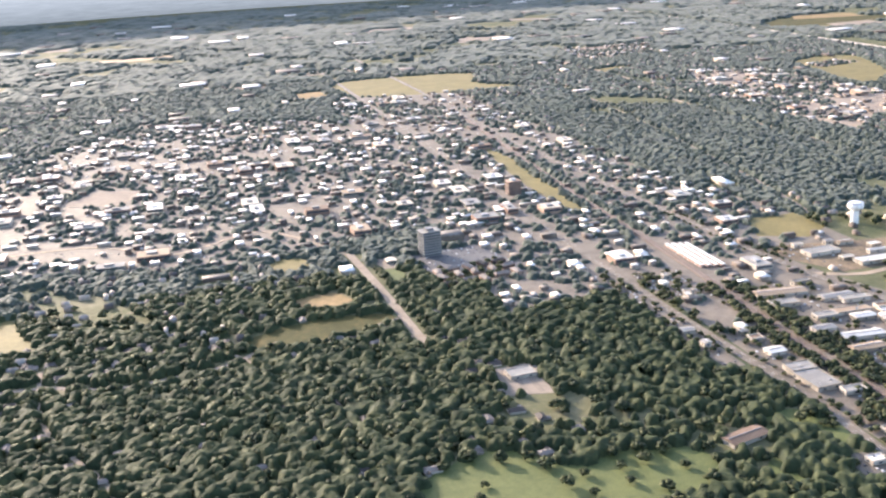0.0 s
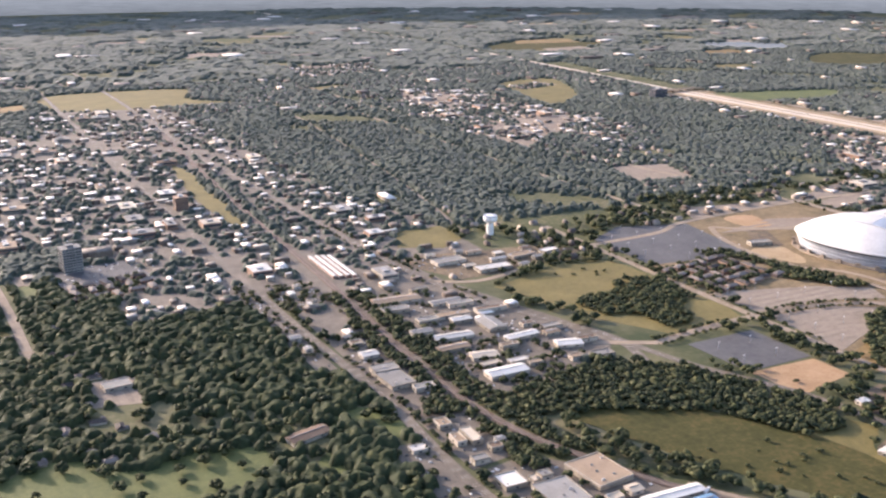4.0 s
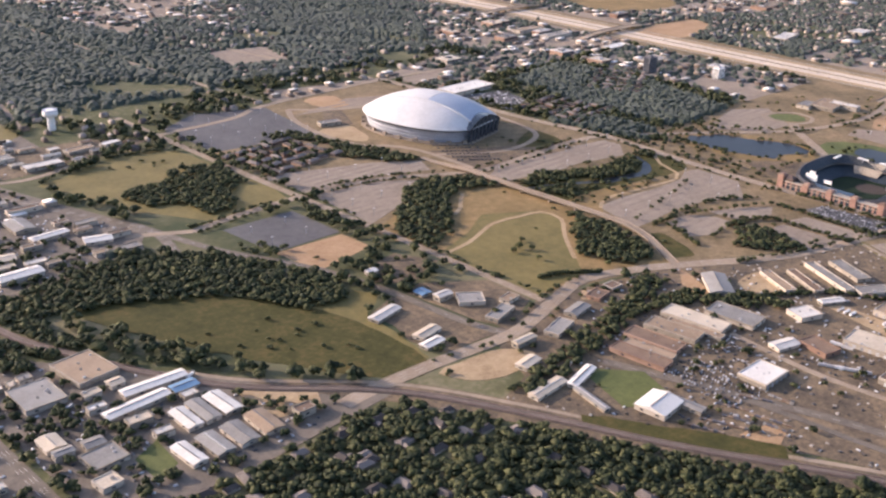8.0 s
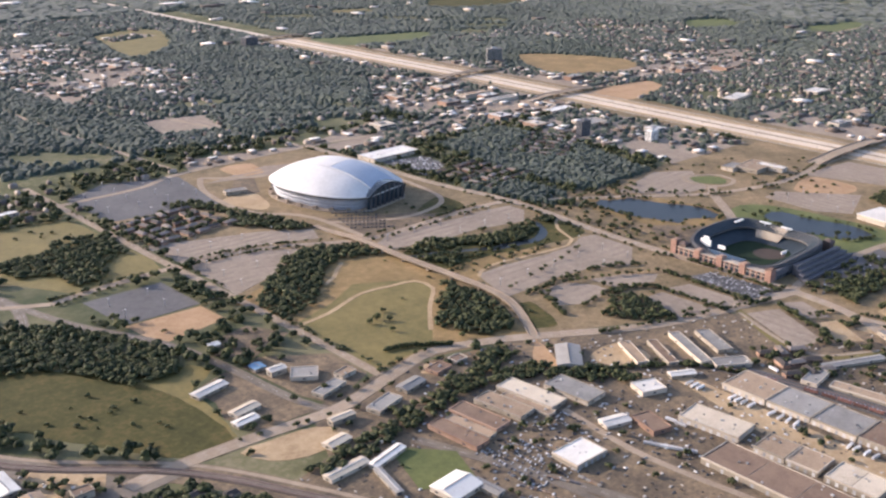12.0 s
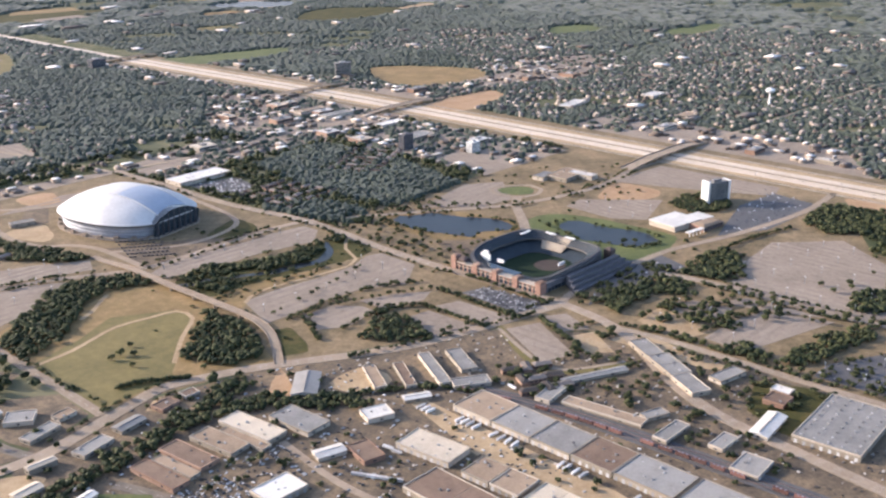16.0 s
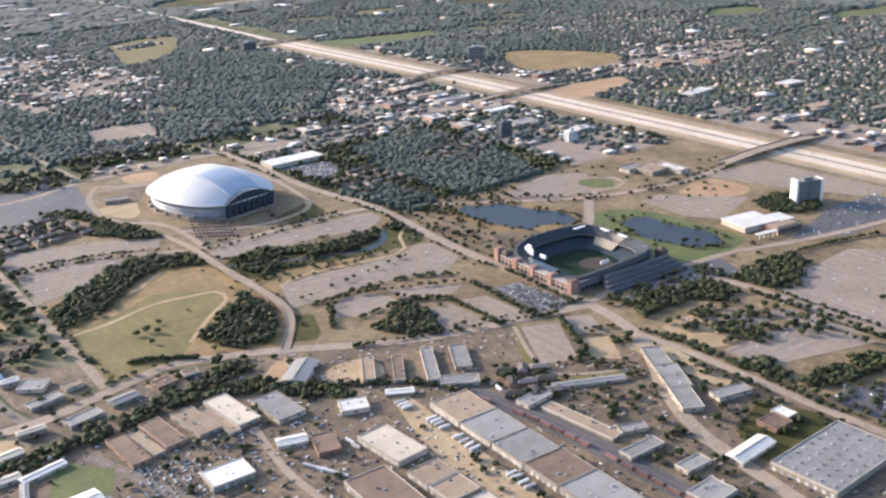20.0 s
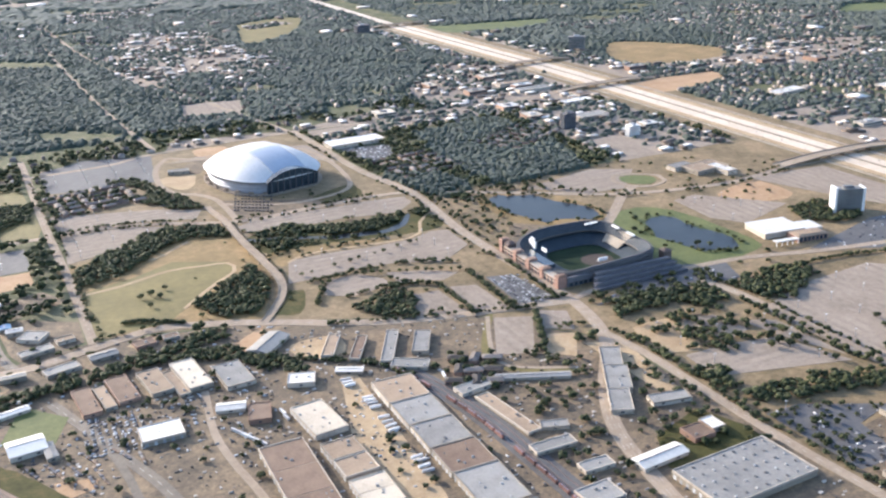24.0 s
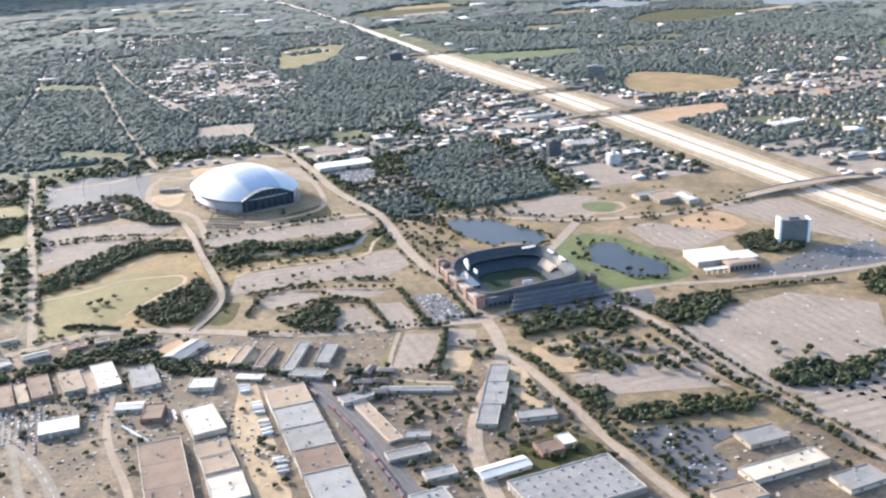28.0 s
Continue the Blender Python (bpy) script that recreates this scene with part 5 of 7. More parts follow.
    part("cornice", Soup().box(x0 - 3.5, y0 - 0.4, 7.5, x0 + 3.2, y1 + 0.4, 8.1).box(x0 - 3.4, y0, 4.3, x0 - 2.95, y1, 4.7), "seat_tan", top, "pale stone cornice bands")
    for y, h in ((y0 + 1, 11), (y0 + 24, 9.5), (y0 + 45, 9.5), (y0 + 66, 9.5), (y1 - 1, 13)):
        t = part("tower", Soup().box(x0 - 4, y - 2.6, -0.3, x0 + 3.4, y + 2.6, h), "brick", top, "square brick tower")
        part("cap", Soup().box(x0 - 4.3, y - 2.9, h, x0 + 3.7, y + 2.9, h + 0.7).box(x0 - 3, y - 1.6, h + 0.7, x0 + 2.4, y + 1.6, h + 1.5), "wall_dark", t)
    part("office_block", Soup().box(x0 + 4, y0 + 30, -0.3, x0 + 12, y1 - 8, 8), "glass", top, "glazed office block behind the front")
    # flank darkened by colour, as if out of the sun
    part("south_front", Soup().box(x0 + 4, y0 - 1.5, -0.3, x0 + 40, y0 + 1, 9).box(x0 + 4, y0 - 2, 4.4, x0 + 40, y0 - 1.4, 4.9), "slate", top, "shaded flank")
    for k in range(8):
        part("arch_opening", Soup().box(x0 + 6 + 4.2 * k, y0 - 1.9, 0.4, x0 + 8.6 + 4.2 * k, y0 - 1.45, 3.6), "glass", top)
    board = part("scoreboard", Soup().box(1090, 246, 8.0, 1091.2, 256, 15).box(1090, 248, 15, 1091.2, 253, 18).box(1090.3, 249, 3, 1090.9, 249.6, 8).box(1090.3, 253, 3, 1090.9, 253.6, 8), "tank", top, "white scoreboard back on posts")
    part("sign_panel", Soup().box(1093, 234, 8, 1094, 241, 11.5), "tank", top, "white sign panel")
    part("sign_panel", Soup().box(1118, 197, 8, 1126, 198, 11), "tank", top, "white sign panel")
    # roof canopies with light banks along the tall sides
    for x, y, w, d in ((1150, 258, 12, 2), (1162, 240, 2, 10), (1163, 220, 2, 10)):
        part("light_bank", Soup().box(x - w / 2, y - d / 2, 16.2, x + w / 2, y + d / 2, 17.2), "tank", top, "white light bank")
        part("mast", Soup().box(x - 0.4, y - 0.4, 10, x + 0.4, y + 0.4, 16.5), "steel", top)
    # corner towers use the brick copy darkened for shade
    for x, y in ((1172, 186), (1076, 262)):
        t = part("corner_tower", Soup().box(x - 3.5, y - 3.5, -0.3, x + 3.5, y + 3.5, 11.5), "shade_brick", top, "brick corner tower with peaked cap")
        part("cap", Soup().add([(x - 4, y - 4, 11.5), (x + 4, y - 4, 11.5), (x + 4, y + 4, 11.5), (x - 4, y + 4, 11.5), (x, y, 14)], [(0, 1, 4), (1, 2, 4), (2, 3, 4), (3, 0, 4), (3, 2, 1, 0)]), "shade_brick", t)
    # stepped ramps on the flank, their shade put into the dark slate colour
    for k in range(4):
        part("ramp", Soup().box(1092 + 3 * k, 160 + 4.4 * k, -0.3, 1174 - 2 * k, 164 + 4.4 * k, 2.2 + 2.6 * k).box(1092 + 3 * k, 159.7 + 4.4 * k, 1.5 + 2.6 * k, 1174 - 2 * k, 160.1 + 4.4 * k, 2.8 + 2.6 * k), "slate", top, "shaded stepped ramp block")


ballpark()


# ---- towers, hotel, halls ----
def water_tower(x, y, h, r):
    top = thing("water_tower", "white water tower with a broad tank on a fluted stem", "water tower", pose(x, y, 0))
    part("stem", Soup().lathe([(r * 0.52, -0.3), (r * 0.5, h * 0.3), (r * 0.48, h * 0.66)], n=16), "tank", top, "fluted grey-white stem")
    part("tank", Soup().lathe([(r * 0.48, h * 0.62), (r * 0.9, h * 0.7), (r, h * 0.78), (r, h * 0.9), (r * 0.92, h * 0.95), (r * 0.5, h * 0.99), (0.1, h)], n=24), "tank", top, "white round tank", True)
    part("railing", Soup().lathe([(r * 0.95, h * 0.95), (r * 0.95, h * 0.985), (r * 0.93, h * 0.985)], n=24), "steel", top)
    mark(rect(x, y, 12, 12, 0), BUILT)


water_tower(671, 800, 20, 7.2)


def small_water_tower(x, y, h):
    top = thing("water_tower", "distant white ball-shaped water tower on a thin stem", "water tower", pose(x, y, 0))
    part("stem", Soup().lathe([(3.2, -0.3), (1.6, 4), (1.5, h * 0.7), (2.5, h * 0.78)], n=12), "tank", top)
    part("tank", Soup().lathe([(2.5, h * 0.74), (6, h * 0.8), (6.6, h * 0.88), (5.4, h * 0.95), (2.5, h), (0.1, h * 1.01)], n=16), "tank", top, "white rounded tank", True)
    mark(rect(x, y, 12, 12, 0), BUILT)


small_water_tower(1840, 384, 24)


def slab_tower(name, label, x, y, w, d, yaw, h, storeys, cols, wall, fin=None):
    """A tower block with window rows, each a recessed band of panes."""
    top = thing(name, label, "building", pose(x, y, 0, 0, 0, yaw))
    mark(rect(x, y, w + 6, d + 6, yaw), BUILT)
    body = part("body", Soup().box(-w / 2, -d / 2, -0.3, w / 2, d / 2, h), wall, top)
    st = h / storeys
    for face in "swen":
        length = w if face in "sn" else d
        for k in range(storeys):
            z0, z1, half = st * (k + 0.3), st * (k + 0.8), length / 2 - 0.7
            q = {"s": -d / 2, "n": d / 2, "w": -w / 2, "e": w / 2}[face]
            s = Soup().box(-half, q - 0.08, z0, half, q + 0.08, z1) if face in "sn" else Soup().box(q - 0.08, -half, z0, q + 0.08, half, z1)
            part("window_band", s, "glass", top)
        for c in range(1, max(2, int(cols * length / w))):
            o, q = -length / 2 + c * length / max(2, int(cols * length / w)), {"s": -d / 2, "n": d / 2, "w": -w / 2, "e": w / 2}[face]
            s = Soup().box(o - 0.25, q - 0.16, 0, o + 0.25, q + 0.16, h) if face in "sn" else Soup().box(q - 0.16, o - 0.25, 0, q + 0.16, o + 0.25, h)
            part("pilaster", s, wall, top)
    part("parapet", Soup().box(-w / 2 - 0.2, -d / 2 - 0.2, h, w / 2 + 0.2, d / 2 + 0.2, h + 0.5), wall, top)
    part("plant_room", Soup().box(-w / 5, -d / 4, h + 0.5, w / 6, d / 4, h + 2.6), "unit", top)
    if fin:
        part("end_fin", Soup().box(-w / 2 - 1.6, -d / 2 - 0.6, -0.3, -w / 2 + 0.6, d / 2 + 0.6, h + 2.2), fin, top, "tall white end fin")
        part("end_fin", Soup().box(w / 2 - 0.6, -d / 2 - 0.6, -0.3, w / 2 + 1.6, d / 2 + 0.6, h + 1.0), fin, top, "tall white end fin")
    return top


slab_tower("hotel_tower", "pale grey hotel slab with white end fins", 1378, 205, 24, 9, -20, 20, 12, 12, "grey", "tank")
slab_tower("apartment_tower", "grey apartment tower among trees", 283, 866, 17, 13, 10, 22, 9, 6, "grey")
slab_tower("office_tower", "dark brown office tower in woods", 1330, 590, 16, 9, 0, 18, 8, 6, "slate")
slab_tower("office_tower", "distant glass office slab", 1617, 1035, 26, 10, -30, 22, 9, 8, "grey")
slab_tower("office_tower", "dark tower block in the town", 420, 1035, 14, 12, 0, 14, 6, 5, "wall_dark")
slab_tower("office_tower", "dark office block beside the highway", 1390, 1440, 26, 18, 0, 16, 7, 8, "slate")
slab_tower("office_block", "white stepped office building", 1372, 520, 14, 9, 0, 12, 5, 5, "tank")


def convention_hall():
    top = thing("convention_hall", "convention hall with bright white roof and brick entrance", "building", pose(1290, 192, 0, 0, 0, -8) @ Matrix.Diagonal((0.82, 0.82, 0.9, 1)))
    mark(rect(1290, 185, 60, 60, -8), BUILT)
    part("hall", Soup().box(-24, -14, -0.3, 20, 22, 5.2), "wall", top)
    part("roof", Soup().box(-24.6, -14.6, 5.204, 20.6, 22.6, 5.9), "white", top, "bright white flat roof")
    part("side_hall", Soup().box(20, -16, -0.3, 40, 6, 4.8), "wall", top)
    part("side_roof", Soup().box(20.7, -16.4, 4.804, 40.5, 6.4, 5.4), "white", top)
    part("entrance_wing", Soup().box(0, -34, -0.3, 34, -14.7, 5), "brick", top, "brick entrance wing")
    part("entrance_roof", Soup().ring([[(-0.6, -34.6, 5.004), (34.6, -34.6, 5.004), (34.6, -16.6, 5.004), (-0.6, -16.6, 5.004)], [(4, -31, 6.4), (30, -31, 6.4), (30, -19, 6.4), (4, -19, 6.4)]]), "tan", top, "tan hipped roof")
    for k in range(7):
        part("entrance_window", Soup().box(2 + 4.6 * k, -34.3, 0.5, 5 + 4.6 * k, -33.9, 4.5), "glass", top)
    part("colonnade", Soup().box(-26, -36, 4, 0, -30, 4.8), "white", top, "white canopy on posts")
    for k in range(5):
        part("post", Soup().box(-25 + 6 * k, -35.5, 0, -24.4 + 6 * k, -34.9, 4), "tank", top)


convention_hall()


COURT_TREES = []


def courtyard_apartments(cx, cy, nx, ny, sx, sy, yaw, h, group, roof="shingle"):
    """Blocks of flats set out in rows."""
    first = None
    rng = random.Random(int(cx))
    for i in range(nx):
        for j in range(ny):
            px, py = (i - (nx - 1) / 2) * sx, (j - (ny - 1) / 2) * sy
            m = pose(cx, cy, 0, 0, 0, yaw) @ pose(px + rng.uniform(-2, 2), py + rng.uniform(-2, 2), 0, 0, 0, rng.choice((0, 90)) + rng.uniform(-12, 12))
            COURT_TREES.extend((m @ Vector((u + rng.uniform(-1.5, 1.5), v + rng.uniform(-1.5, 1.5), 0))).xy for u, v in ((-sx / 2, sy / 2), (0, sy / 2), (0, -5.4)) if rng.random() < 0.75)
            if first is None:
                first = thing("apartment_block", "two-storey block of flats with hipped shingle roof", "building", m, group)
                part("wall", Soup().box(-6, -2.6, -0.3, 6, 2.6, 2.8), "wall_dark", first)
                part("roof", Soup().ring([[(-6.5, -3.1, 2.804), (6.5, -3.1, 2.804), (6.5, 3.1, 2.804), (-6.5, 3.1, 2.804)], [(-4, -0.1, 4.0), (4, -0.1, 4.0), (4, 0.1, 4.0), (-4, 0.1, 4.0)]]), roof, first)
                for k in range(4):
                    part("window", shared("window", pane_mesh), "glass", first).matrix_basis = pose(-4.5 + 3 * k, -2.6, 1.0)
            else:
                copy_thing(first, m)
            mark(rect(*m.translation.xy, 14, 14, 0), BUILT)


courtyard_apartments(792, 600, 6, 5, 14, 15, 8, 3.6, "flats beside the stadium")
courtyard_apartments(960, 92, 3, 3, 12, 14, -26, 3.6, "flats by the loop road")
courtyard_apartments(1260, 585, 6, 4, 17, 17, 30, 3.6, "flats by the wood")
courtyard_apartments(306, 800, 5, 3, 15, 16, 8, 3.6, "flats by the tower")
courtyard_apartments(1115, 545, 5, 5, 15, 17, 10, 3.6, "flats behind the avenue")


def storage_rows():
    """Long low rows of storage units with white roofs."""
    first = None
    for k in range(4):
        m = pose(483 + 5.6 * k, 773 - 1.5 * k, 0)
        if first is None:
            first = thing("storage_row", "long low storage row with white metal roof", "building", m, "storage rows")
            part("wall", Soup().box(-1.5, -32, -0.3, 1.5, 32, 2.4), "brick", first)
            part("roof", Soup().ring([[(1.8, py, 2.404), (-1.8, py, 2.404), (-1.8, py, 2.6), (0, py, 3.0), (1.8, py, 2.6)][::-1] for py in (-32.3, 32.3)][::-1]), "white", first)
            for j in range(10):
                part("door", shared("dock_door", dock_door_mesh), "door", first).matrix_basis = pose(-1.5, -29 + 6.4 * j, 0.2, 0, 0, -90) @ Matrix.Diagonal((0.9, 0.6, 0.8, 1))
        else:
            copy_thing(first, m)
    mark(rect(492, 771, 24, 72, 0), BUILT)


storage_rows()


# ---- trees ----
CLUMP_V = np.array([(1, 0, 0), (-1, 0, 0), (0, 1, 0), (0, -1, 0), (0, 0, 1), (0, 0, -1)], float)
CLUMP_F = np.array([(0, 2, 4), (2, 1, 4), (1, 3, 4), (3, 0, 4), (2, 0, 5), (1, 2, 5), (3, 1, 5), (0, 3, 5)])


def crown_template(rng, lobes, spread, flat):
    """A ragged crown of many small clumps round a hollow heart; base at 0, about 1 across and 1 high."""
    vs, fs = [], []
    for k in range(lobes):
        u, t = rng.uniform(-0.35, 1.0), rng.uniform(0, 2 * math.pi)
        ring_r = math.sqrt(max(0.0, 1 - u * u)) if u > 0 else 1.0
        r = spread * rng.uniform(0.55, 1.0)
        c = np.array([0.5 * r * ring_r * math.cos(t), 0.5 * r * ring_r * math.sin(t), 0.5 + 0.34 * r * u])
        size = rng.uniform(0.16, 0.27) * (24 / lobes) ** 0.28
        jit = 1 + rng.uniform(-0.4, 0.4, (6, 1))
        a = rng.uniform(0, 6.28)
        turned = np.stack([CLUMP_V[:, 0] * math.cos(a) - CLUMP_V[:, 1] * math.sin(a), CLUMP_V[:, 0] * math.sin(a) + CLUMP_V[:, 1] * math.cos(a), CLUMP_V[:, 2]], -1)
        v = (turned + rng.uniform(-0.25, 0.25, (6, 3))) * jit * size * np.array([1, 1, flat]) + c
        fs.append(CLUMP_F + 6 * k)
        vs.append(v)
    return np.concatenate(vs), np.concatenate(fs)


rng_np = np.random.default_rng(5)
RICH = [crown_template(rng_np, 26, 0.85, 0.8) for _ in range(12)]
MID = [crown_template(rng_np, 11, 0.8, 0.8) for _ in range(12)]
LOW = [crown_template(rng_np, 3, 0.65, 0.75) for _ in range(12)]


def densely(x, y):
    """Where whole districts are wooded (high) or built up (low)."""
    return np.sin(x / 170 + 1.3 * np.sin(y / 240)) + np.sin(y / 150 + 1.7 * np.sin(x / 260)) + 0.5 * np.sin((x - y) / 90)


def scatter(area_box, spacing, codes, keep=1.0, seed=1, clump=0.0):
    """Jittered places on the ground whose cover is one of codes."""
    rng = np.random.default_rng(seed)
    xs, ys = np.arange(area_box[0], area_box[2], spacing), np.arange(area_box[1], area_box[3], spacing)
    px, py = (q.ravel() for q in np.meshgrid(xs, ys, indexing="ij"))
    px, py = px + rng.uniform(-0.5, 0.5, px.size) * spacing, py + rng.uniform(-0.5, 0.5, py.size) * spacing
    ok = np.isin(code_at(px, py), codes) & (rng.random(px.size) < keep)
    ok &= (px > -330 - 0.2 * np.maximum(py, 0)) & (py > 0.3 * (px - 500) - 420)
    if clump:
        wave = np.sin(px / 61 + 2 * np.sin(py / 83)) + np.sin(py / 47 + 2 * np.sin(px / 71)) + 0.8 * np.sin((px + py) / 23)
        ok &= wave + 0.8 * densely(px, py) + rng.uniform(-0.9, 0.9, px.size) > clump
    return px[ok], py[ok]


def wood_mesh(name, px, py, templates, size, seed, height=1.0, material="leaf"):
    """All crowns of a wood in one mesh."""
    rng = np.random.default_rng(seed)
    vs, fs, k = [], [], 0
    pick = rng.integers(0, len(templates), px.size)
    turn, big = rng.uniform(0, 6.28, px.size), size * rng.uniform(0.65, 1.35, px.size)
    for i in range(len(templates)):
        who = np.nonzero(pick == i)[0]
        if not len(who):
            continue
        tv, tf = templates[i]
        c, s = np.cos(turn[who])[:, None], np.sin(turn[who])[:, None]
        b = big[who][:, None]
        v = np.stack([px[who][:, None] + b * (c * tv[:, 0] - s * tv[:, 1]), py[who][:, None] + b * (s * tv[:, 0] + c * tv[:, 1]), b * height * (tv[:, 2] - 0.12)], -1)
        f = tf[None] + (k + len(tv) * np.arange(len(who)))[:, None, None]
        vs.append(v.reshape(-1, 3))
        fs.append(f.reshape(-1, 3))
        k += v.shape[0] * v.shape[1]
    return arrays_mesh(name, np.concatenate(vs), np.concatenate(fs), material, material in ("leaf_far", "leaf"))


def wood(name, label, box, spacing, codes, templates, size, seed, keep=1.0, clump=0.0, height=1.0, material="leaf"):
    px, py = scatter(box, spacing, codes, keep, seed, clump)
    if px.size:
        tagged(new(name, wood_mesh(name, px, py, templates, size, seed, height, material)), label, "trees", kind="stuff")


# named woods inside the open plan
WOODS = [
    [(752, 404), (780, 430), (822, 466), (852, 472), (884, 452), (884, 424), (856, 436), (832, 430), (806, 396), (780, 373), (754, 366)],
    [(824, 286), (860, 322), (884, 346), (887, 298), (872, 258), (858, 250), (838, 254)],
    [(477, 468), (562, 490), (613, 466), (650, 446), (671, 379), (660, 334), (628, 341), (599, 391), (542, 424), (500, 436)],
    [(634, 590), (650, 607), (678, 600), (690, 622), (722, 626), (736, 606), (728, 562), (704, 548), (690, 520), (668, 516), (662, 552), (640, 560)],
    [(907, 414), (938, 426), (952, 412), (936, 378), (915, 362), (906, 372)],
    [(966, 394), (996, 395), (1008, 374), (978, 362), (961, 368)],
    [(936, 414), (972, 402), (1010, 398), (1042, 404), (1030, 384), (1004, 376), (960, 386)],
    [(1046, 404), (1062, 404), (1062, 386), (1050, 384)],
    [(926, 224), (950, 238), (968, 243), (976, 228), (960, 187), (946, 195), (931, 207)],
    [(1077, 112), (1092, 144), (1127, 140), (1168, 128), (1168, 104), (1152, 98), (1129, 113), (1106, 118)],
    [(1084, -10), (1112, -9), (1148, -14), (1178, -28), (1159, -42), (1112, -28), (1082, -22)],
    [(1078, 28), (1098, 20), (1090, -2), (1078, 0)],
    [(1108, 50), (1122, 52), (1120, 38), (1106, 36)],
    [(1184, 123), (1200, 132), (1250, 130), (1256, 116), (1236, 102), (1207, 82), (1186, 92)],
    [(1199, -5), (1228, 4), (1260, -10), (1292, -8), (1268, -33), (1231, -37), (1199, -24)],
    [(1163, 669), (1280, 690), (1294, 578), (1260, 436), (1155, 433), (1139, 514)],
    [(1068, 525), (1114, 544), (1132, 448), (1107, 405), (1083, 448)],
    [(1340, 232), (1370, 240), (1396, 216), (1376, 184), (1345, 184), (1328, 200)],
    [(809, 662), (842, 652), (885, 520), (860, 522), (833, 570), (846, 600)],
    [(690, 196), (735, 208), (776, 222), (821, 206), (846, 190), (870, 148), (860, 142), (826, 186), (776, 204), (732, 192)],
    [(652, 195), (690, 201), (735, 210), (732, 192), (680, 183), (655, 185)],
    [(790, 216), (812, 232), (838, 238), (838, 220), (806, 206)],
    [(560, 230), (600, 222), (634, 160), (668, 96), (716, 12), (770, -90), (640, -100), (440, 60), (440, 225)],
    [(484, 690), (494, 690), (490, 500), (500, 420), (484, 440), (480, 560)],
    [(1375, 112), (1436, 120), (1446, 60), (1400, 25), (1348, 86)],
    [(468, 670), (487, 647), (490, 600), (496, 579), (482, 545), (485, 523), (479, 496), (488, 478), (468, 469), (463, 503), (459, 545), (459, 590), (451, 630)],
    [(420, 513), (427, 505), (424, 480), (414, 480), (403, 516), (409, 528)],
    [(442, 489), (470, 486), (482, 471), (470, 459), (453, 464), (438, 465)],
    [(386, 424), (402, 413), (400, 398), (405, 381), (369, 397)],
    [(385, 489), (401, 470), (404, 445), (398, 426), (375, 416), (364, 441)],
    [(461, 419), (463, 414), (470, 393), (471, 379), (456, 379), (455, 393)],
]
for poly in WOODS:
    w = window(min(p[0] for p in poly), min(p[1] for p in poly), max(p[0] for p in poly), max(p[1] for p in poly))
    sub = cover[w]
    sub[inside(poly, gx[w], gy[w]) & np.isin(sub, (FREE, OPEN, PAVED, INDUSTRY))] = WOODED
mark([(-420, 420), (-420, 640), (-60, 640), (60, 720), (230, 672), (250, 560), (180, 500), (330, 420), (380, 200), (-100, 200)], WOODED, False)

for band in RAIL_BANDS:
    kept = cover.copy()
    mark_line(band, 8, WOODED)
    cover[~np.isin(kept, (FREE, OPEN, INDUSTRY))] = kept[~np.isin(kept, (FREE, OPEN, INDUSTRY))]

# town districts of flat roofs and paving
TOWNS = [
    [(300, 700), (412, 720), (470, 760), (640, 740), (640, 880), (600, 1000), (560, 1700), (420, 1900), (330, 1700), (330, 1100)],
    [(-150, 960), (120, 900), (330, 960), (330, 1500), (272, 1589), (28, 1683), (-160, 1380)],
    [(1364, 1061), (1460, 990), (1462, 700), (1372, 700), (1209, 687), (1235, 816), (1263, 916)],
    [(1425, 1060), (1455, 1060), (1440, 1490), (1400, 1490)],
    [(1552, 790), (1610, 800), (1616, 860), (1600, 1000), (1550, 1300), (1540, 1400)],
    [(1877, 944), (2100, 830), (2036, 728), (1837, 721), (1718, 783), (1640, 800), (1640, 850)],
    [(1556, 120), (1660, 200), (1660, 520), (1556, 520)],
    [(1001, 1735), (1132, 1695), (1148, 1450), (1174, 1249), (1069, 1107), (1041, 1220), (948, 1282), (904, 1449)],
    [(906, 796), (1046, 768), (1198, 819), (1225, 760), (1046, 764), (891, 756)],
    [(1302, 440), (1450, 440), (1450, 690), (1302, 690)],
    [(426, 470), (562, 478), (618, 530), (566, 690), (556, 760), (424, 760)],
    [(1060, 690), (1300, 700), (1300, 760), (1060, 752)],
    [(913, 2166), (1147, 2189), (1072, 1997), (903, 1966)],
    [(1027, 1494), (1120, 1500), (1070, 1268), (932, 1151), (900, 1300)],
]
for poly in TOWNS:
    mark(poly, TOWN, False)
# the broad dark woods of the middle distance
for poly in ([(1193, 1493), (1350, 1400), (1368, 1212), (1346, 1070), (1235, 930), (1104, 884), (1070, 1000), (1180, 1200)], [(590, 1633), (890, 1563), (890, 1260), (700, 900), (640, 960), (630, 1310)], [(2150, 1700), (3100, 1200), (3100, 500), (2640, 760), (2200, 1200)], [(680, 840), (720, 1100), (900, 1280), (950, 1010), (930, 880), (800, 800)]):
    mark(poly, WOODED, False)

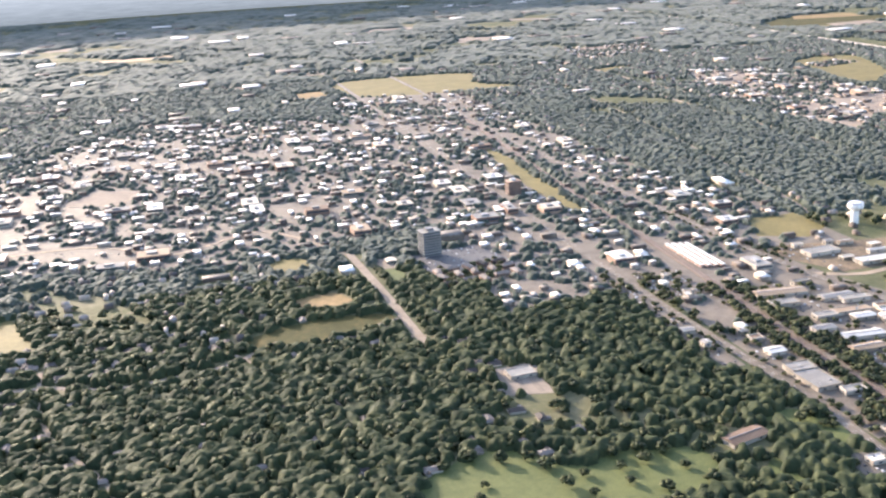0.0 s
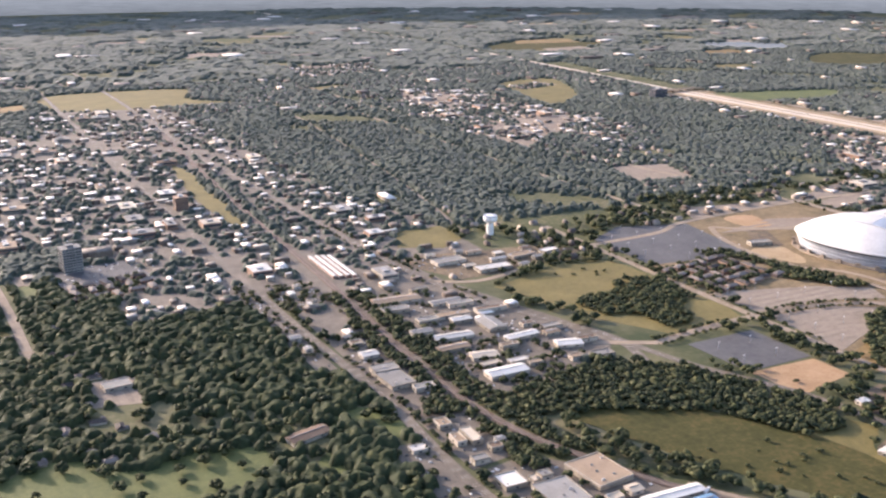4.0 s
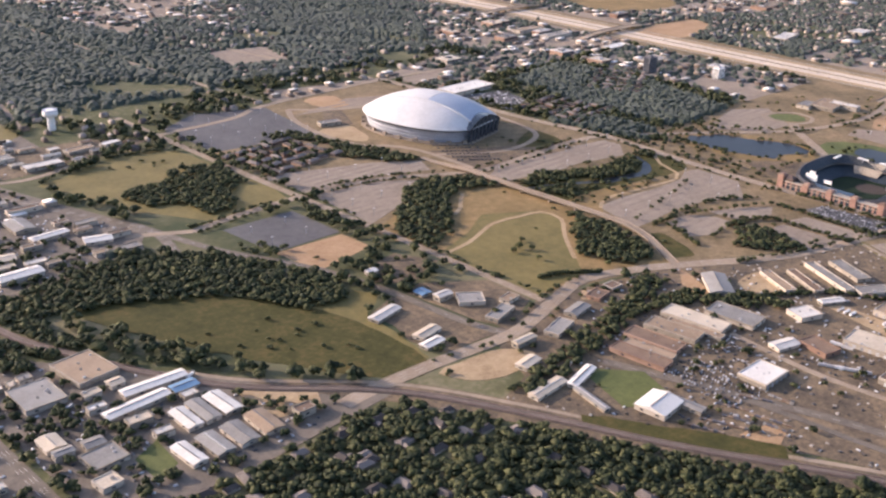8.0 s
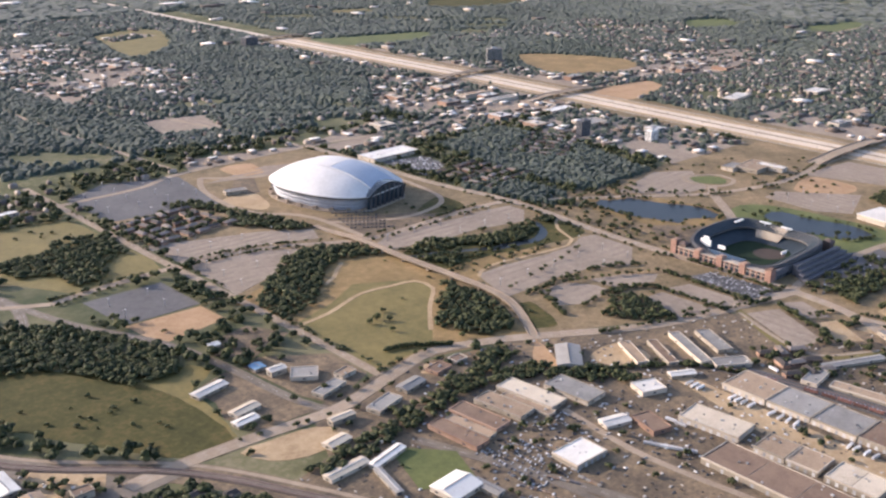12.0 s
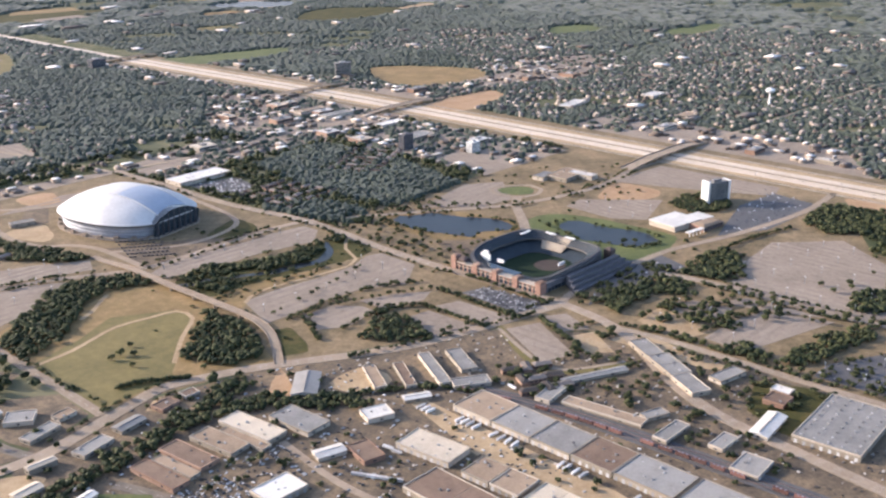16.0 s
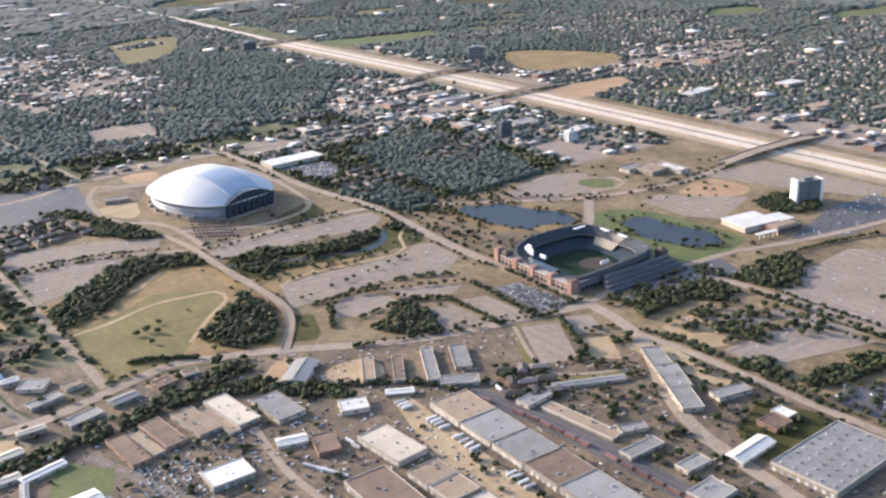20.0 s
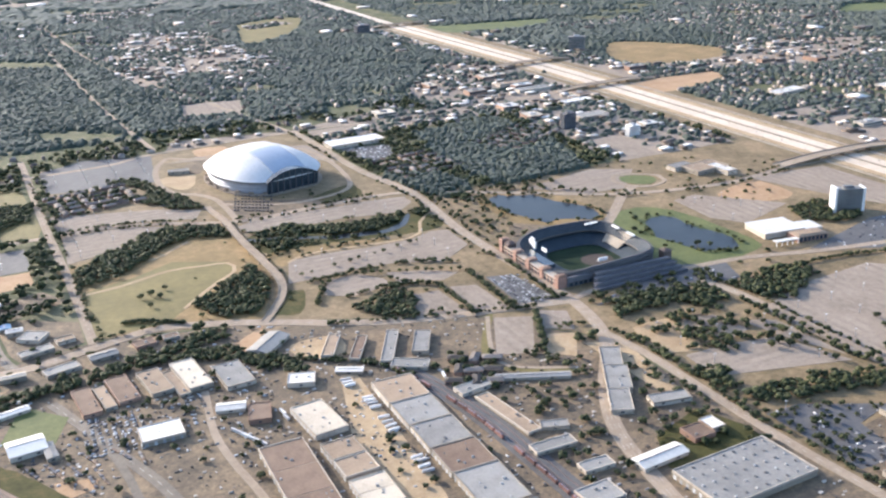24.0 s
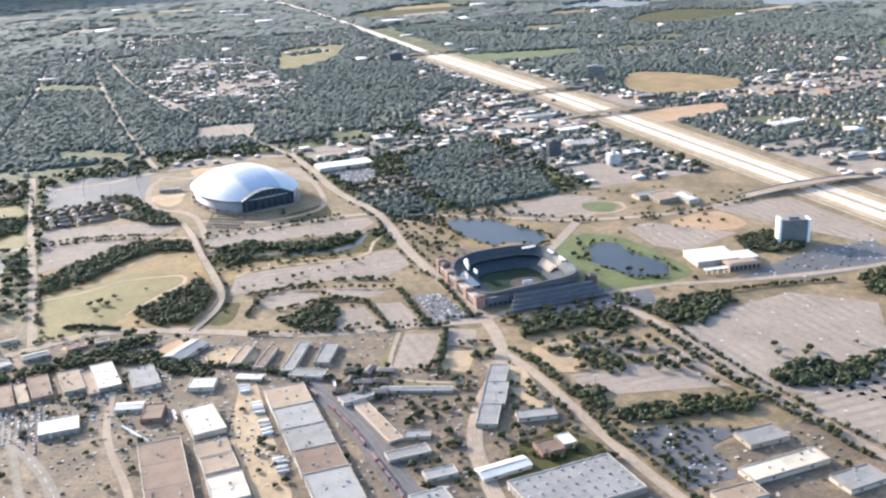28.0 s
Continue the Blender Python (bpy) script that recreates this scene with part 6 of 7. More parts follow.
# ---- houses ----
def house_first(w, d, hip):
    top = thing("house", "small suburban house with shingle roof among trees", "house", pose(0, 0, 0), "suburban houses")
    part("wall", Soup().box(-w / 2, -d / 2, -0.3, w / 2, d / 2, 1.6), "wall", top)
    a, b = w / 2 + 0.35, d / 2 + 0.35
    part("roof", Soup().ring([[(-a, -b, 1.604), (a, -b, 1.604), (a, b, 1.604), (-a, b, 1.604)], [(-a + hip, -0.05, 3.0), (a - hip, -0.05, 3.0), (a - hip, 0.05, 3.0), (-a + hip, 0.05, 3.0)]]), "shingle", top)
    part("wing", Soup().box(-w / 2 + 0.5, -d / 2 - 2.2, -0.3, -w / 2 + 3.2, -d / 2, 1.5), "wall", top)
    part("wing_roof", Soup().ring([[(-w / 2 + 0.2, -d / 2 - 2.5, 1.504), (-w / 2 + 3.5, -d / 2 - 2.5, 1.504), (-w / 2 + 3.5, -d / 2 + 0.4, 1.504), (-w / 2 + 0.2, -d / 2 + 0.4, 1.504)], [(-w / 2 + 1.8, -d / 2 - 2.0, 2.4), (-w / 2 + 1.9, -d / 2 - 2.0, 2.4), (-w / 2 + 1.9, -d / 2 + 0.4, 2.4), (-w / 2 + 1.8, -d / 2 + 0.4, 2.4)]]), "shingle", top)
    return top


px, py = scatter((-150, 130, 1240, 760), 21, (FREE,), 0.75, 31)
wx, wy = scatter((-100, 430, 400, 760), 40, (WOODED,), 0.5, 32)
vx, vy = scatter((440, 70, 640, 225), 17, (WOODED,), 0.7, 33)
spots = list(zip(vx, vy)) + list(zip(wx, wy)) + list(zip(px, py))
first_houses = []
rng = random.Random(3)
for k, (x, y) in enumerate(spots[:235]):
    m = pose(x, y, 0, 0, 0, rng.choice((0, 90, 180, 270)) + rng.uniform(-4, 4))
    mark(rect(x - 0.5, y - 1, 9, 9, 0), BUILT)
    if k < 4:
        h = house_first(7 + k, 4.6 + 0.4 * k, 1.2 + 0.5 * k)
        h.matrix_basis = m
        first_houses.append(h)
    else:
        copy_thing(first_houses[k % 4], m)


def roofs_mesh(name, px, py, wlo, whi, hlo, hhi, seed, material, pitched):
    """Many far buildings in one mesh: boxes, with ridges for houses."""
    rng = np.random.default_rng(seed)
    n = px.size
    w, d, h = rng.uniform(wlo, whi, n) / 2, rng.uniform(wlo * 0.55, whi * 0.7, n) / 2, rng.uniform(hlo, hhi, n)
    swap = rng.random(n) < 0.5
    w, d = np.where(swap, d, w), np.where(swap, w, d)
    ridge = 0.7 * np.minimum(w, d) if pitched else np.zeros(n)
    long_x = w > d
    inx, iny = np.where(long_x, 0.35 * w, w), np.where(long_x, d, 0.35 * d)
    tx, ty = (w - inx * 0.6, d * 0.02) if pitched else (w, d)
    if pitched:
        tx, ty = np.where(long_x, w * 0.7, 0.03 * w), np.where(long_x, 0.03 * d, d * 0.7)
    corner = np.array([(-1, -1), (1, -1), (1, 1), (-1, 1)])
    v = np.zeros((n, 12, 3))
    for c, (sx, sy) in enumerate(corner):
        v[:, c] = np.stack([px + sx * w, py + sy * d, np.full(n, -0.2)], -1)
        v[:, 4 + c] = np.stack([px + sx * w, py + sy * d, h], -1)
        v[:, 8 + c] = np.stack([px + sx * tx, py + sy * ty, h + ridge + 0.01], -1)
    f = []
    for a in (0, 4):
        for c in range(4):
            e = (c + 1) % 4
            f += [(a + c, a + e, a + 4 + e), (a + c, a + 4 + e, a + 4 + c)]
    f += [(8, 9, 10), (8, 10, 11)]
    # walls get the darker shade tone, roofs the given material
    which = np.tile([0] * 8 + [1] * 10, n)
    f = np.array(f)[None] + (12 * np.arange(n))[:, None, None]
    return arrays_mesh(name, v.reshape(-1, 3), f.reshape(-1, 3), "wall_far", False, material, which)


def district(name, label, box, spacing, codes, wlo, whi, hlo, hhi, seed, keep, material, pitched, clump=0.0, streets=0.0, clear=1):
    px, py = scatter(box, spacing, codes, keep, seed, clump)
    if pitched:
        ok = densely(px, py) < 0.35
        px, py = px[ok], py[ok]
    if streets:
        ok = (np.mod(px, streets) > 10) & (np.mod(py, 1.6 * streets) > 11)
        px, py = px[ok], py[ok]
    i, j = np.clip(((px - X0) / CELL).astype(int), 2, NX - 3), np.clip(((py - Y0) / CELL).astype(int), 2, NY - 3)
    for di in range(-clear, clear + 1):
        for dj in range(-clear, clear + 1):
            u, v = np.clip(i + di, 0, NX - 1), np.clip(j + dj, 0, NY - 1)
            free = np.isin(cover[u, v], (FREE, WOODED, TOWN))
            cover[u[free], v[free]] = BUILT
    tagged(new(name, roofs_mesh(name, px, py, wlo, whi, hlo, hhi, seed, material, pitched)), label, "buildings", kind="stuff")


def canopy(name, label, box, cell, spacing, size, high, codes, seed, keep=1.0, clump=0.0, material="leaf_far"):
    """A closed roof of leaves: rounded crowns of uneven height that run into one another, with gaps down to the ground."""
    px, py = scatter(box, spacing, codes, keep, seed, clump)
    rng = np.random.default_rng(seed)
    r, h = 0.5 * size * rng.uniform(0.7, 1.35, px.size), high * rng.uniform(0.7, 1.2, px.size)
    nx, ny = int((box[2] - box[0]) / cell) + 12, int((box[3] - box[1]) / cell) + 12
    top = np.full((nx, ny), -0.5)
    i0, j0 = ((px - box[0]) / cell).astype(int) + 5, ((py - box[1]) / cell).astype(int) + 5
    vx, vy = np.meshgrid(box[0] + (np.arange(nx) - 5) * cell, box[1] + (np.arange(ny) - 5) * cell, indexing="ij")
    vx, vy = vx + rng.uniform(-0.33, 0.33, vx.shape) * cell, vy + rng.uniform(-0.33, 0.33, vy.shape) * cell
    reach = int(0.68 * size / cell) + 1
    for di in range(-reach, reach + 1):
        for dj in range(-reach, reach + 1):
            i, j = np.clip(i0 + di, 0, nx - 1), np.clip(j0 + dj, 0, ny - 1)
            d2 = ((vx[i, j] - px) ** 2 + (vy[i, j] - py) ** 2) / r ** 2
            ok = d2 < 1
            np.maximum.at(top, (i[ok], j[ok]), (h * (0.55 + 0.45 * np.sqrt(np.maximum(0, 1 - d2))))[ok])
    leafy = top > 0
    top = np.where(leafy, top * rng.uniform(0.86, 1.12, top.shape), top)
    near = leafy[:-1, :-1] | leafy[1:, :-1] | leafy[1:, 1:] | leafy[:-1, 1:]
    a, b = np.nonzero(near)
    q = np.stack([a * ny + b, (a + 1) * ny + b, (a + 1) * ny + b + 1, a * ny + b + 1], -1)
    used, back = np.unique(q, return_inverse=True)
    q = back.reshape(q.shape)
    verts = np.stack([vx.ravel(), vy.ravel(), top.ravel()], -1)[used]
    tris = np.concatenate([q[:, [0, 1, 2]], q[:, [0, 2, 3]]])
    tagged(new(name, arrays_mesh(name, verts, tris, material, True)), label, "trees", kind="stuff")


district("town_blocks", "scattered large pale roofs along roads", (-600, 800, 1450, 2000), 66, (FREE,), 14, 32, 3, 6, 44, 0.34, "city_far", False, -0.6, clear=5)
district("town_blocks", "large pale roofs beyond the highway", (1560, 100, 2600, 2000), 74, (FREE,), 14, 32, 3, 6, 50, 0.34, "city_far", False, -0.4, clear=5)
district("far_blocks", "far pale roofs towards the horizon", (-1400, 2000, 3400, 3600), 105, (FREE,), 24, 70, 4, 7, 45, 0.42, "city_far", False, -0.2, clear=8)
district("suburb_houses", "rows of small suburban houses among trees", (-200, 700, 1480, 2000), 19, (FREE,), 5, 9, 2.4, 3.4, 41, 0.5, "shingle_far", True)
district("suburb_houses", "dense grid of far suburban houses", (1540, -300, 2600, 1300), 15, (FREE,), 5, 8.5, 2.2, 3.2, 42, 0.66, "shingle_far", True)
district("suburb_houses", "suburban houses beneath the flight", (-330, -480, 900, 130), 24, (FREE,), 7, 12, 1.8, 2.6, 48, 0.7, "shingle_far", True)

canopy("woods", "dense dark green oak woods beneath the flight", (-420, 380, 420, 840), 1.9, 5.4, 6.8, 5.6, (WOODED,), 11, 0.95, -3.0, "leaf_wood")
wood("woods", "taller ragged crowns standing out of the oak woods", (-420, 380, 420, 840), 11, (WOODED,), MID, 7.6, 37, 0.7, 0.0, 0.95)
canopy("woods", "broad dark wood behind the stadiums", (1060, 425, 1480, 700), 1.6, 4.4, 5.0, 4.4, (WOODED,), 38, 0.95, -3.0)
wood("woods", "dense clumps of oaks between lots and roads", (420, -120, 1480, 425), 4.5, (WOODED,), MID, 5.8, 12, 0.97, 0.0, 0.85)
wood("woods", "clumps of oaks round the stadium and its lots", (420, 425, 1060, 700), 4.5, (WOODED,), MID, 5.8, 39, 0.97, 0.0, 0.85)
wood("suburb_trees", "street and garden trees of the near suburbs", (420, -100, 1480, 840), 8.6, (FREE,), MID, 7.6, 13, 0.85, -1.5)
canopy("suburb_trees", "leafy gardens and streets at the edge of the woods", (-420, 200, 420, 840), 2.0, 5.6, 6.8, 5.2, (FREE,), 25, 0.9, -1.9, "leaf_wood")
wood("suburb_trees", "taller ragged crowns among the leafy gardens", (-420, 380, 420, 840), 13, (FREE,), MID, 7.6, 54, 0.6, 0.0, 0.95)
wood("suburb_trees", "scattered trees among yards and shops", (380, -150, 1200, 800), 7.5, (INDUSTRY,), MID, 4.2, 14, 0.3, 0.9)
wood("scrub", "low scrub and hedge bushes in dry fields", (500, 230, 760, 700), 9, (OPEN,), MID, 3.2, 15, 0.35, 0.7, 0.8)
wood("scrub", "sparse bushes and young trees on dry ground", (752, -140, 1470, 745), 10, (OPEN,), MID, 4.0, 23, 0.16, 0.75, 0.85)
wood("scrub", "thick brush along the creek", (896, 345, 1070, 420), 6, (OPEN,), MID, 4.0, 24, 0.4, 0.2, 0.85)
wood("park_trees", "scattered park trees on green lawns", (170, 420, 430, 680), 15, (OPEN,), RICH, 7.0, 16, 0.55)
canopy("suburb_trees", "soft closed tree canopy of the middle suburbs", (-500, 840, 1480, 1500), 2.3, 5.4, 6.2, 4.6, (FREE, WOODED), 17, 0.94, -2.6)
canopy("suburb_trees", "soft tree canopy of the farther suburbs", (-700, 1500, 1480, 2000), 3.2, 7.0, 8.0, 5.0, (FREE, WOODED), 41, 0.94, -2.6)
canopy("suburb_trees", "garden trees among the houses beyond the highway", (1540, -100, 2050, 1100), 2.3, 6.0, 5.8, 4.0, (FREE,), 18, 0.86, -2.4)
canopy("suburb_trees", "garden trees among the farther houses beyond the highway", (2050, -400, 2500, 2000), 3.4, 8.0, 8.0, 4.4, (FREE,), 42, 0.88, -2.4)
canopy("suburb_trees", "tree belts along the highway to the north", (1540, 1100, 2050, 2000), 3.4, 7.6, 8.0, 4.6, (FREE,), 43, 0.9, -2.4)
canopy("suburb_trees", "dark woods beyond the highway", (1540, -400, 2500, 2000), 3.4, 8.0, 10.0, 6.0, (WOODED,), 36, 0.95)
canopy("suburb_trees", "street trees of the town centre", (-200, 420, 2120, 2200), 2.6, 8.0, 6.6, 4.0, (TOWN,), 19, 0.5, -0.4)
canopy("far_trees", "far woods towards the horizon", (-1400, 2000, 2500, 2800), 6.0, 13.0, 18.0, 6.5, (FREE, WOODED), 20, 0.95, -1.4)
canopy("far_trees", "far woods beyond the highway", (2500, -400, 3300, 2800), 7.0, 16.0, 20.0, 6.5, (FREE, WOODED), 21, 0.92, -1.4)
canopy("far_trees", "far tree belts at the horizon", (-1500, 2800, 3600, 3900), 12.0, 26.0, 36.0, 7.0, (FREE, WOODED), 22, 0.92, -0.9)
wood("suburb_trees", "suburban trees beneath the flight", (-330, -480, 900, 200), 16, (FREE,), LOW, 10.0, 26, 0.8, -1.2, 0.8)
if COURT_TREES:
    tagged(new("courtyard_trees", wood_mesh("courtyard_trees", np.array([p[0] for p in COURT_TREES]), np.array([p[1] for p in COURT_TREES]), RICH, 5.2, 27)), "dark trees between blocks of flats", "trees", kind="stuff")


wood("lot_trees", "clumps of trees between worn parking lots", (1078, -60, 1180, 100), 6.0, (PAVED, OPEN), RICH, 5.4, 28, 0.6, 1.1)
wood("lot_trees", "clumps of trees round the forecourts", (1070, 230, 1210, 440), 6.5, (OPEN, PAVED), RICH, 4.6, 29, 0.4, 0.9)

wood("yard_trees", "dark trees between long workshops and flats", (936, -70, 1064, 112), 5.6, (INDUSTRY, OPEN), RICH, 4.4, 32, 0.36, 0.0)
wood("yard_trees", "odd trees and bushes in work yards", (640, -130, 936, 250), 7, (INDUSTRY,), RICH, 3.6, 34, 0.05)
wood("lot_trees", "many small trees in a dark car park", (1080, -104, 1150, -30), 4.6, (PAVED,), RICH, 3.4, 31, 0.45)


# the overgrown ditch behind the long warehouses
HEDGE_LINE = [(792, 205), (831, 192), (874, 158), (904, 136), (920, 106), (917, 85)]


def hedges():
    """Rough hedgerows of small trees along the edges of roads."""
    xs, ys = [], []
    rng = random.Random(15)
    for pts, sides, keep in (([(1172, 140), (1180, 100), (1182, 7), (1196, -110)], (-7, 7), 0.75), ([(1060, 100), (1066, 60), (1068, 0), (1070, -60), (1078, -140)], (6.5,), 0.6), ([(640, 236), (700, 226), (742, 247), (795, 256)], (8, -8), 0.35),
                             ([(942, 188), (1036, 164), (1066, 158)], (8,), 0.6), ([(741, 561), (747, 398), (750, 255)], (6,), 0.3), ([(640, 498), (743, 507), (819, 500), (898, 462), (1038, 465)], (5.5, -5.5), 0.5), ([(1100, 440), (1160, 400), (1244, 345), (1341, 322), (1425, 332)], (6, -6), 0.4),
                             ([(1046, 760), (1051, 670), (1056, 558), (1072, 454), (1066, 340), (1067, 254)], (7, -7), 0.35), ([(914, 284), (956, 289), (995, 286), (1026, 270)], (0, 2.5), 0.7), ([(1029, 246), (1028, 219), (1026, 165)], (0, 1.5), 0.8), ([(998, 232), (999, 198), (999, 170)], (0,), 0.9), ([(426, 310), (422, 409), (424, 500), (416, 637), (412, 737)], (6, -6), 0.35), ([(571, 627), (549, 724), (535, 900)], (6, -6), 0.4)):
        line = curved(pts, 3.6)
        for side in sides:
            for x, y in offset_line(line, side):
                if rng.random() < keep:
                    xs.append(x + rng.uniform(-1.2, 1.2))
                    ys.append(y + rng.uniform(-1.2, 1.2))
    for pts, keep in (([(930, 244), (965, 248), (985, 240), (1000, 232)], 0.8), ([(905, 240), (915, 262), (925, 284)], 0.7), ([(1066, 250), (1062, 165)], 0.7), ([(975, 226), (962, 205), (960, 186)], 0.8), ([(900, 206), (960, 184), (1040, 160)], 0.45), ([(1036, 150), (1012, 96)], 0.85), ([(1034, 128), (1056, 118)], 0.8),
                      ([(1068, 100), (1072, 60), (1074, 20), (1072, -40)], 0.7), ([(1122, 92), (1124, 48)], 0.6), ([(1090, 54), (1150, 40)], 0.5), (HEDGE_LINE, 0.95), (offset_line(HEDGE_LINE, 2.6), 0.8), ([(1256, 128), (1300, 124), (1346, 112)], 0.9), ([(600, 664), (640, 684), (680, 687), (716, 682)], 0.8), ([(752, 420), (752, 300)], 0.4)):
        for x, y in curved(pts, 2.6):
            if rng.random() < keep:
                xs.append(x + rng.uniform(-0.9, 0.9))
                ys.append(y + rng.uniform(-0.9, 0.9))
    for x, y in curved([(773, 279), (785, 276), (802, 266), (812, 258)], 0.9):
        xs.append(x)
        ys.append(y)
    for pond in PONDS:
        for x, y in curved(pond, 3.2, True):
            if rng.random() < 0.45:
                c = Vector((sum(p[0] for p in pond) / len(pond), sum(p[1] for p in pond) / len(pond)))
                q = c + (Vector((x, y)) - c) * rng.uniform(1.02, 1.14)
                xs.append(q.x)
                ys.append(q.y)
    px, py = np.array(xs), np.array(ys)
    ok = np.isin(code_at(px, py), (FREE, OPEN, PAVED, INDUSTRY, TOWN, ROAD))
    tagged(new("hedgerow", wood_mesh("hedgerow", px[ok], py[ok], MID, 3.6, 30)), "dark hedgerows of small trees along roads", "trees", kind="stuff")


hedges()


def tree_parts(i):
    trunk = Soup().lathe([(0.07, -0.05), (0.05, 0.2), (0.04, 0.45)], n=7)
    for q in range(3):
        t = 2.1 * q + i
        a = Vector((0.02 * math.cos(t), 0.02 * math.sin(t), 0.28))
        b = Vector((0.26 * math.cos(t), 0.26 * math.sin(t), 0.55))
        trunk.ring([[(p.x + r * math.cos(k * 2.09), p.y + r * math.sin(k * 2.09), p.z) for k in range(3)] for p, r in ((a, 0.025), (b, 0.01))])
    v, f = RICH[i]
    return trunk.mesh("trunk"), arrays_mesh("crown", v + [0, 0, 0.05], f, "leaf_tree")


TREE_PARTS = [tree_parts(i) for i in range(6)]
tree_count = [0]


def tree(x, y, size, group, label="round-crowned green tree with its shadow on paving"):
    i = tree_count[0] % 6
    tree_count[0] += 1
    top = thing("tree", label, "tree", Matrix.LocRotScale((x, y, 0), Euler((0, 0, tree_count[0] * 1.7)), (size, size, size * 0.95)), group)
    part("trunk", TREE_PARTS[i][0], "bark", top)
    part("crown", TREE_PARTS[i][1], "leaf_tree", top)


def tree_row(pts, step, size, group, label):
    rng = random.Random(int(pts[0][0]))
    for (xa, ya), (xb, yb) in zip(pts, pts[1:]):
        n = max(1, int(math.hypot(xb - xa, yb - ya) / step))
        for k in range(n):
            t = (k + rng.uniform(0.2, 0.8)) / n
            tree(xa + t * (xb - xa) + rng.uniform(-1, 1), ya + t * (yb - ya) + rng.uniform(-1, 1), size * rng.uniform(0.7, 1.3), group)


ROW = "small round tree in a row beside a parking lot"
for pts, step, size in (
    ([(905, 240), (931, 286), (966, 278), (1028, 250)], 6.5, 4.0), ([(968, 262), (996, 232), (1000, 172)], 6.5, 4.0), ([(1030, 232), (1030, 166)], 6.5, 3.8),
    ([(1066, 250), (1062, 165)], 6, 4.0), ([(900, 206), (960, 184), (1040, 160)], 8, 3.6), ([(1036, 150), (1012, 96)], 5.5, 4.6), ([(1030, 122), (1050, 116)], 7, 3.5),
    ([(1176, 88), (1178, 0), (1190, -90)], 8, 4.6), ([(1074, 92), (1076, 20), (1080, -30), (1090, -110)], 8, 4.4), ([(1120, 95), (1122, 45)], 8, 5.0), ([(1100, 60), (1150, 40)], 9, 5.0), ([(1160, 80), (1162, -10)], 9, 4.4),
    ([(760, 512), (820, 504), (880, 478)], 10, 3.2), ([(740, 700), (744, 560)], 12, 3.6), ([(1086, 262), (1110, 300), (1150, 290)], 7, 4.0), ([(1110, 450), (1180, 400), (1240, 352)], 11, 3.6), ([(1200, 20), (1290, 10)], 30, 4.5),
    ([(905, 300), (960, 312), (1030, 330)], 12, 3.6), ([(1270, 308), (1340, 262)], 14, 3.4), ([(955, 250), (985, 246)], 6, 4.4),
):
    tree_row(pts, step, size, "lot trees", ROW)
for x, y, size in ((800, 322, 6), (806, 315, 5), (792, 320, 5), (796, 300, 4.5), (812, 330, 4.5), (784, 262, 4), (770, 262, 4), (826, 262, 5), (712, 262, 5), (690, 262, 5), (1214, 200, 6), (1222, 194, 5), (1190, 210, 4), (1255, 290, 4.5), (1100, 64, 7), (1108, 58, 6), (1140, 30, 6), (1150, 24, 7), (1230, 30, 5), (1240, 10, 5)):
    tree(x, y, size, "field trees", "lone dark green tree on open ground")


def town_hall(x, y, w, d, h, roof):
    """A larger flat-roofed block of the town: walls, roof, parapet, plant, a row of windows."""
    top = thing("town_block", f"larger town building with a {WORDS[roof]} flat roof", "building", pose(x, y, 0), "town buildings")
    part("wall", Soup().box(-w / 2, -d / 2, -0.3, w / 2, d / 2, h), "wall" if h < 5 else "wall_dark", top)
    part("roof", Soup().box(-w / 2 + 0.4, -d / 2 + 0.4, h - 0.1, w / 2 - 0.4, d / 2 - 0.4, h + 0.1), roof, top)
    part("roof_unit", Soup().box(-w / 5, -d / 6, h + 0.1, w / 9, d / 6, h + 1.5), "unit", top)
    part("window_band", Soup().box(-w / 2 + 0.8, -d / 2 - 0.12, h * 0.45, w / 2 - 0.8, -d / 2 + 0.1, h * 0.75), "glass", top)


hx, hy = scatter((-200, 100, 1960, 1900), 60, (TOWN,), 0.6, 47)
rng = random.Random(47)
for x, y in list(zip(hx, hy))[:190]:
    w, d = rng.uniform(16, 30), rng.uniform(10, 22)
    if rng.random() < 0.5:
        w, d = d, w
    if all(code_at(np.array([x + a]), np.array([y + b]))[0] == TOWN for a in (-w / 2, w / 2) for b in (-d / 2, d / 2)):
        mark(rect(x, y, w + 2, d + 2, 0), BUILT)
        town_hall(x, y, w, d, rng.uniform(3, 6.5), rng.choice(("white", "grey", "tan", "cream", "grey", "brown", "white")))


district("town_blocks", "flat-roofed shops and offices of the town", (-200, 100, 2120, 2200), 14.5, (TOWN,), 5, 14, 2, 4.2, 43, 0.62, "city_far", False, 0.0, 52.0)

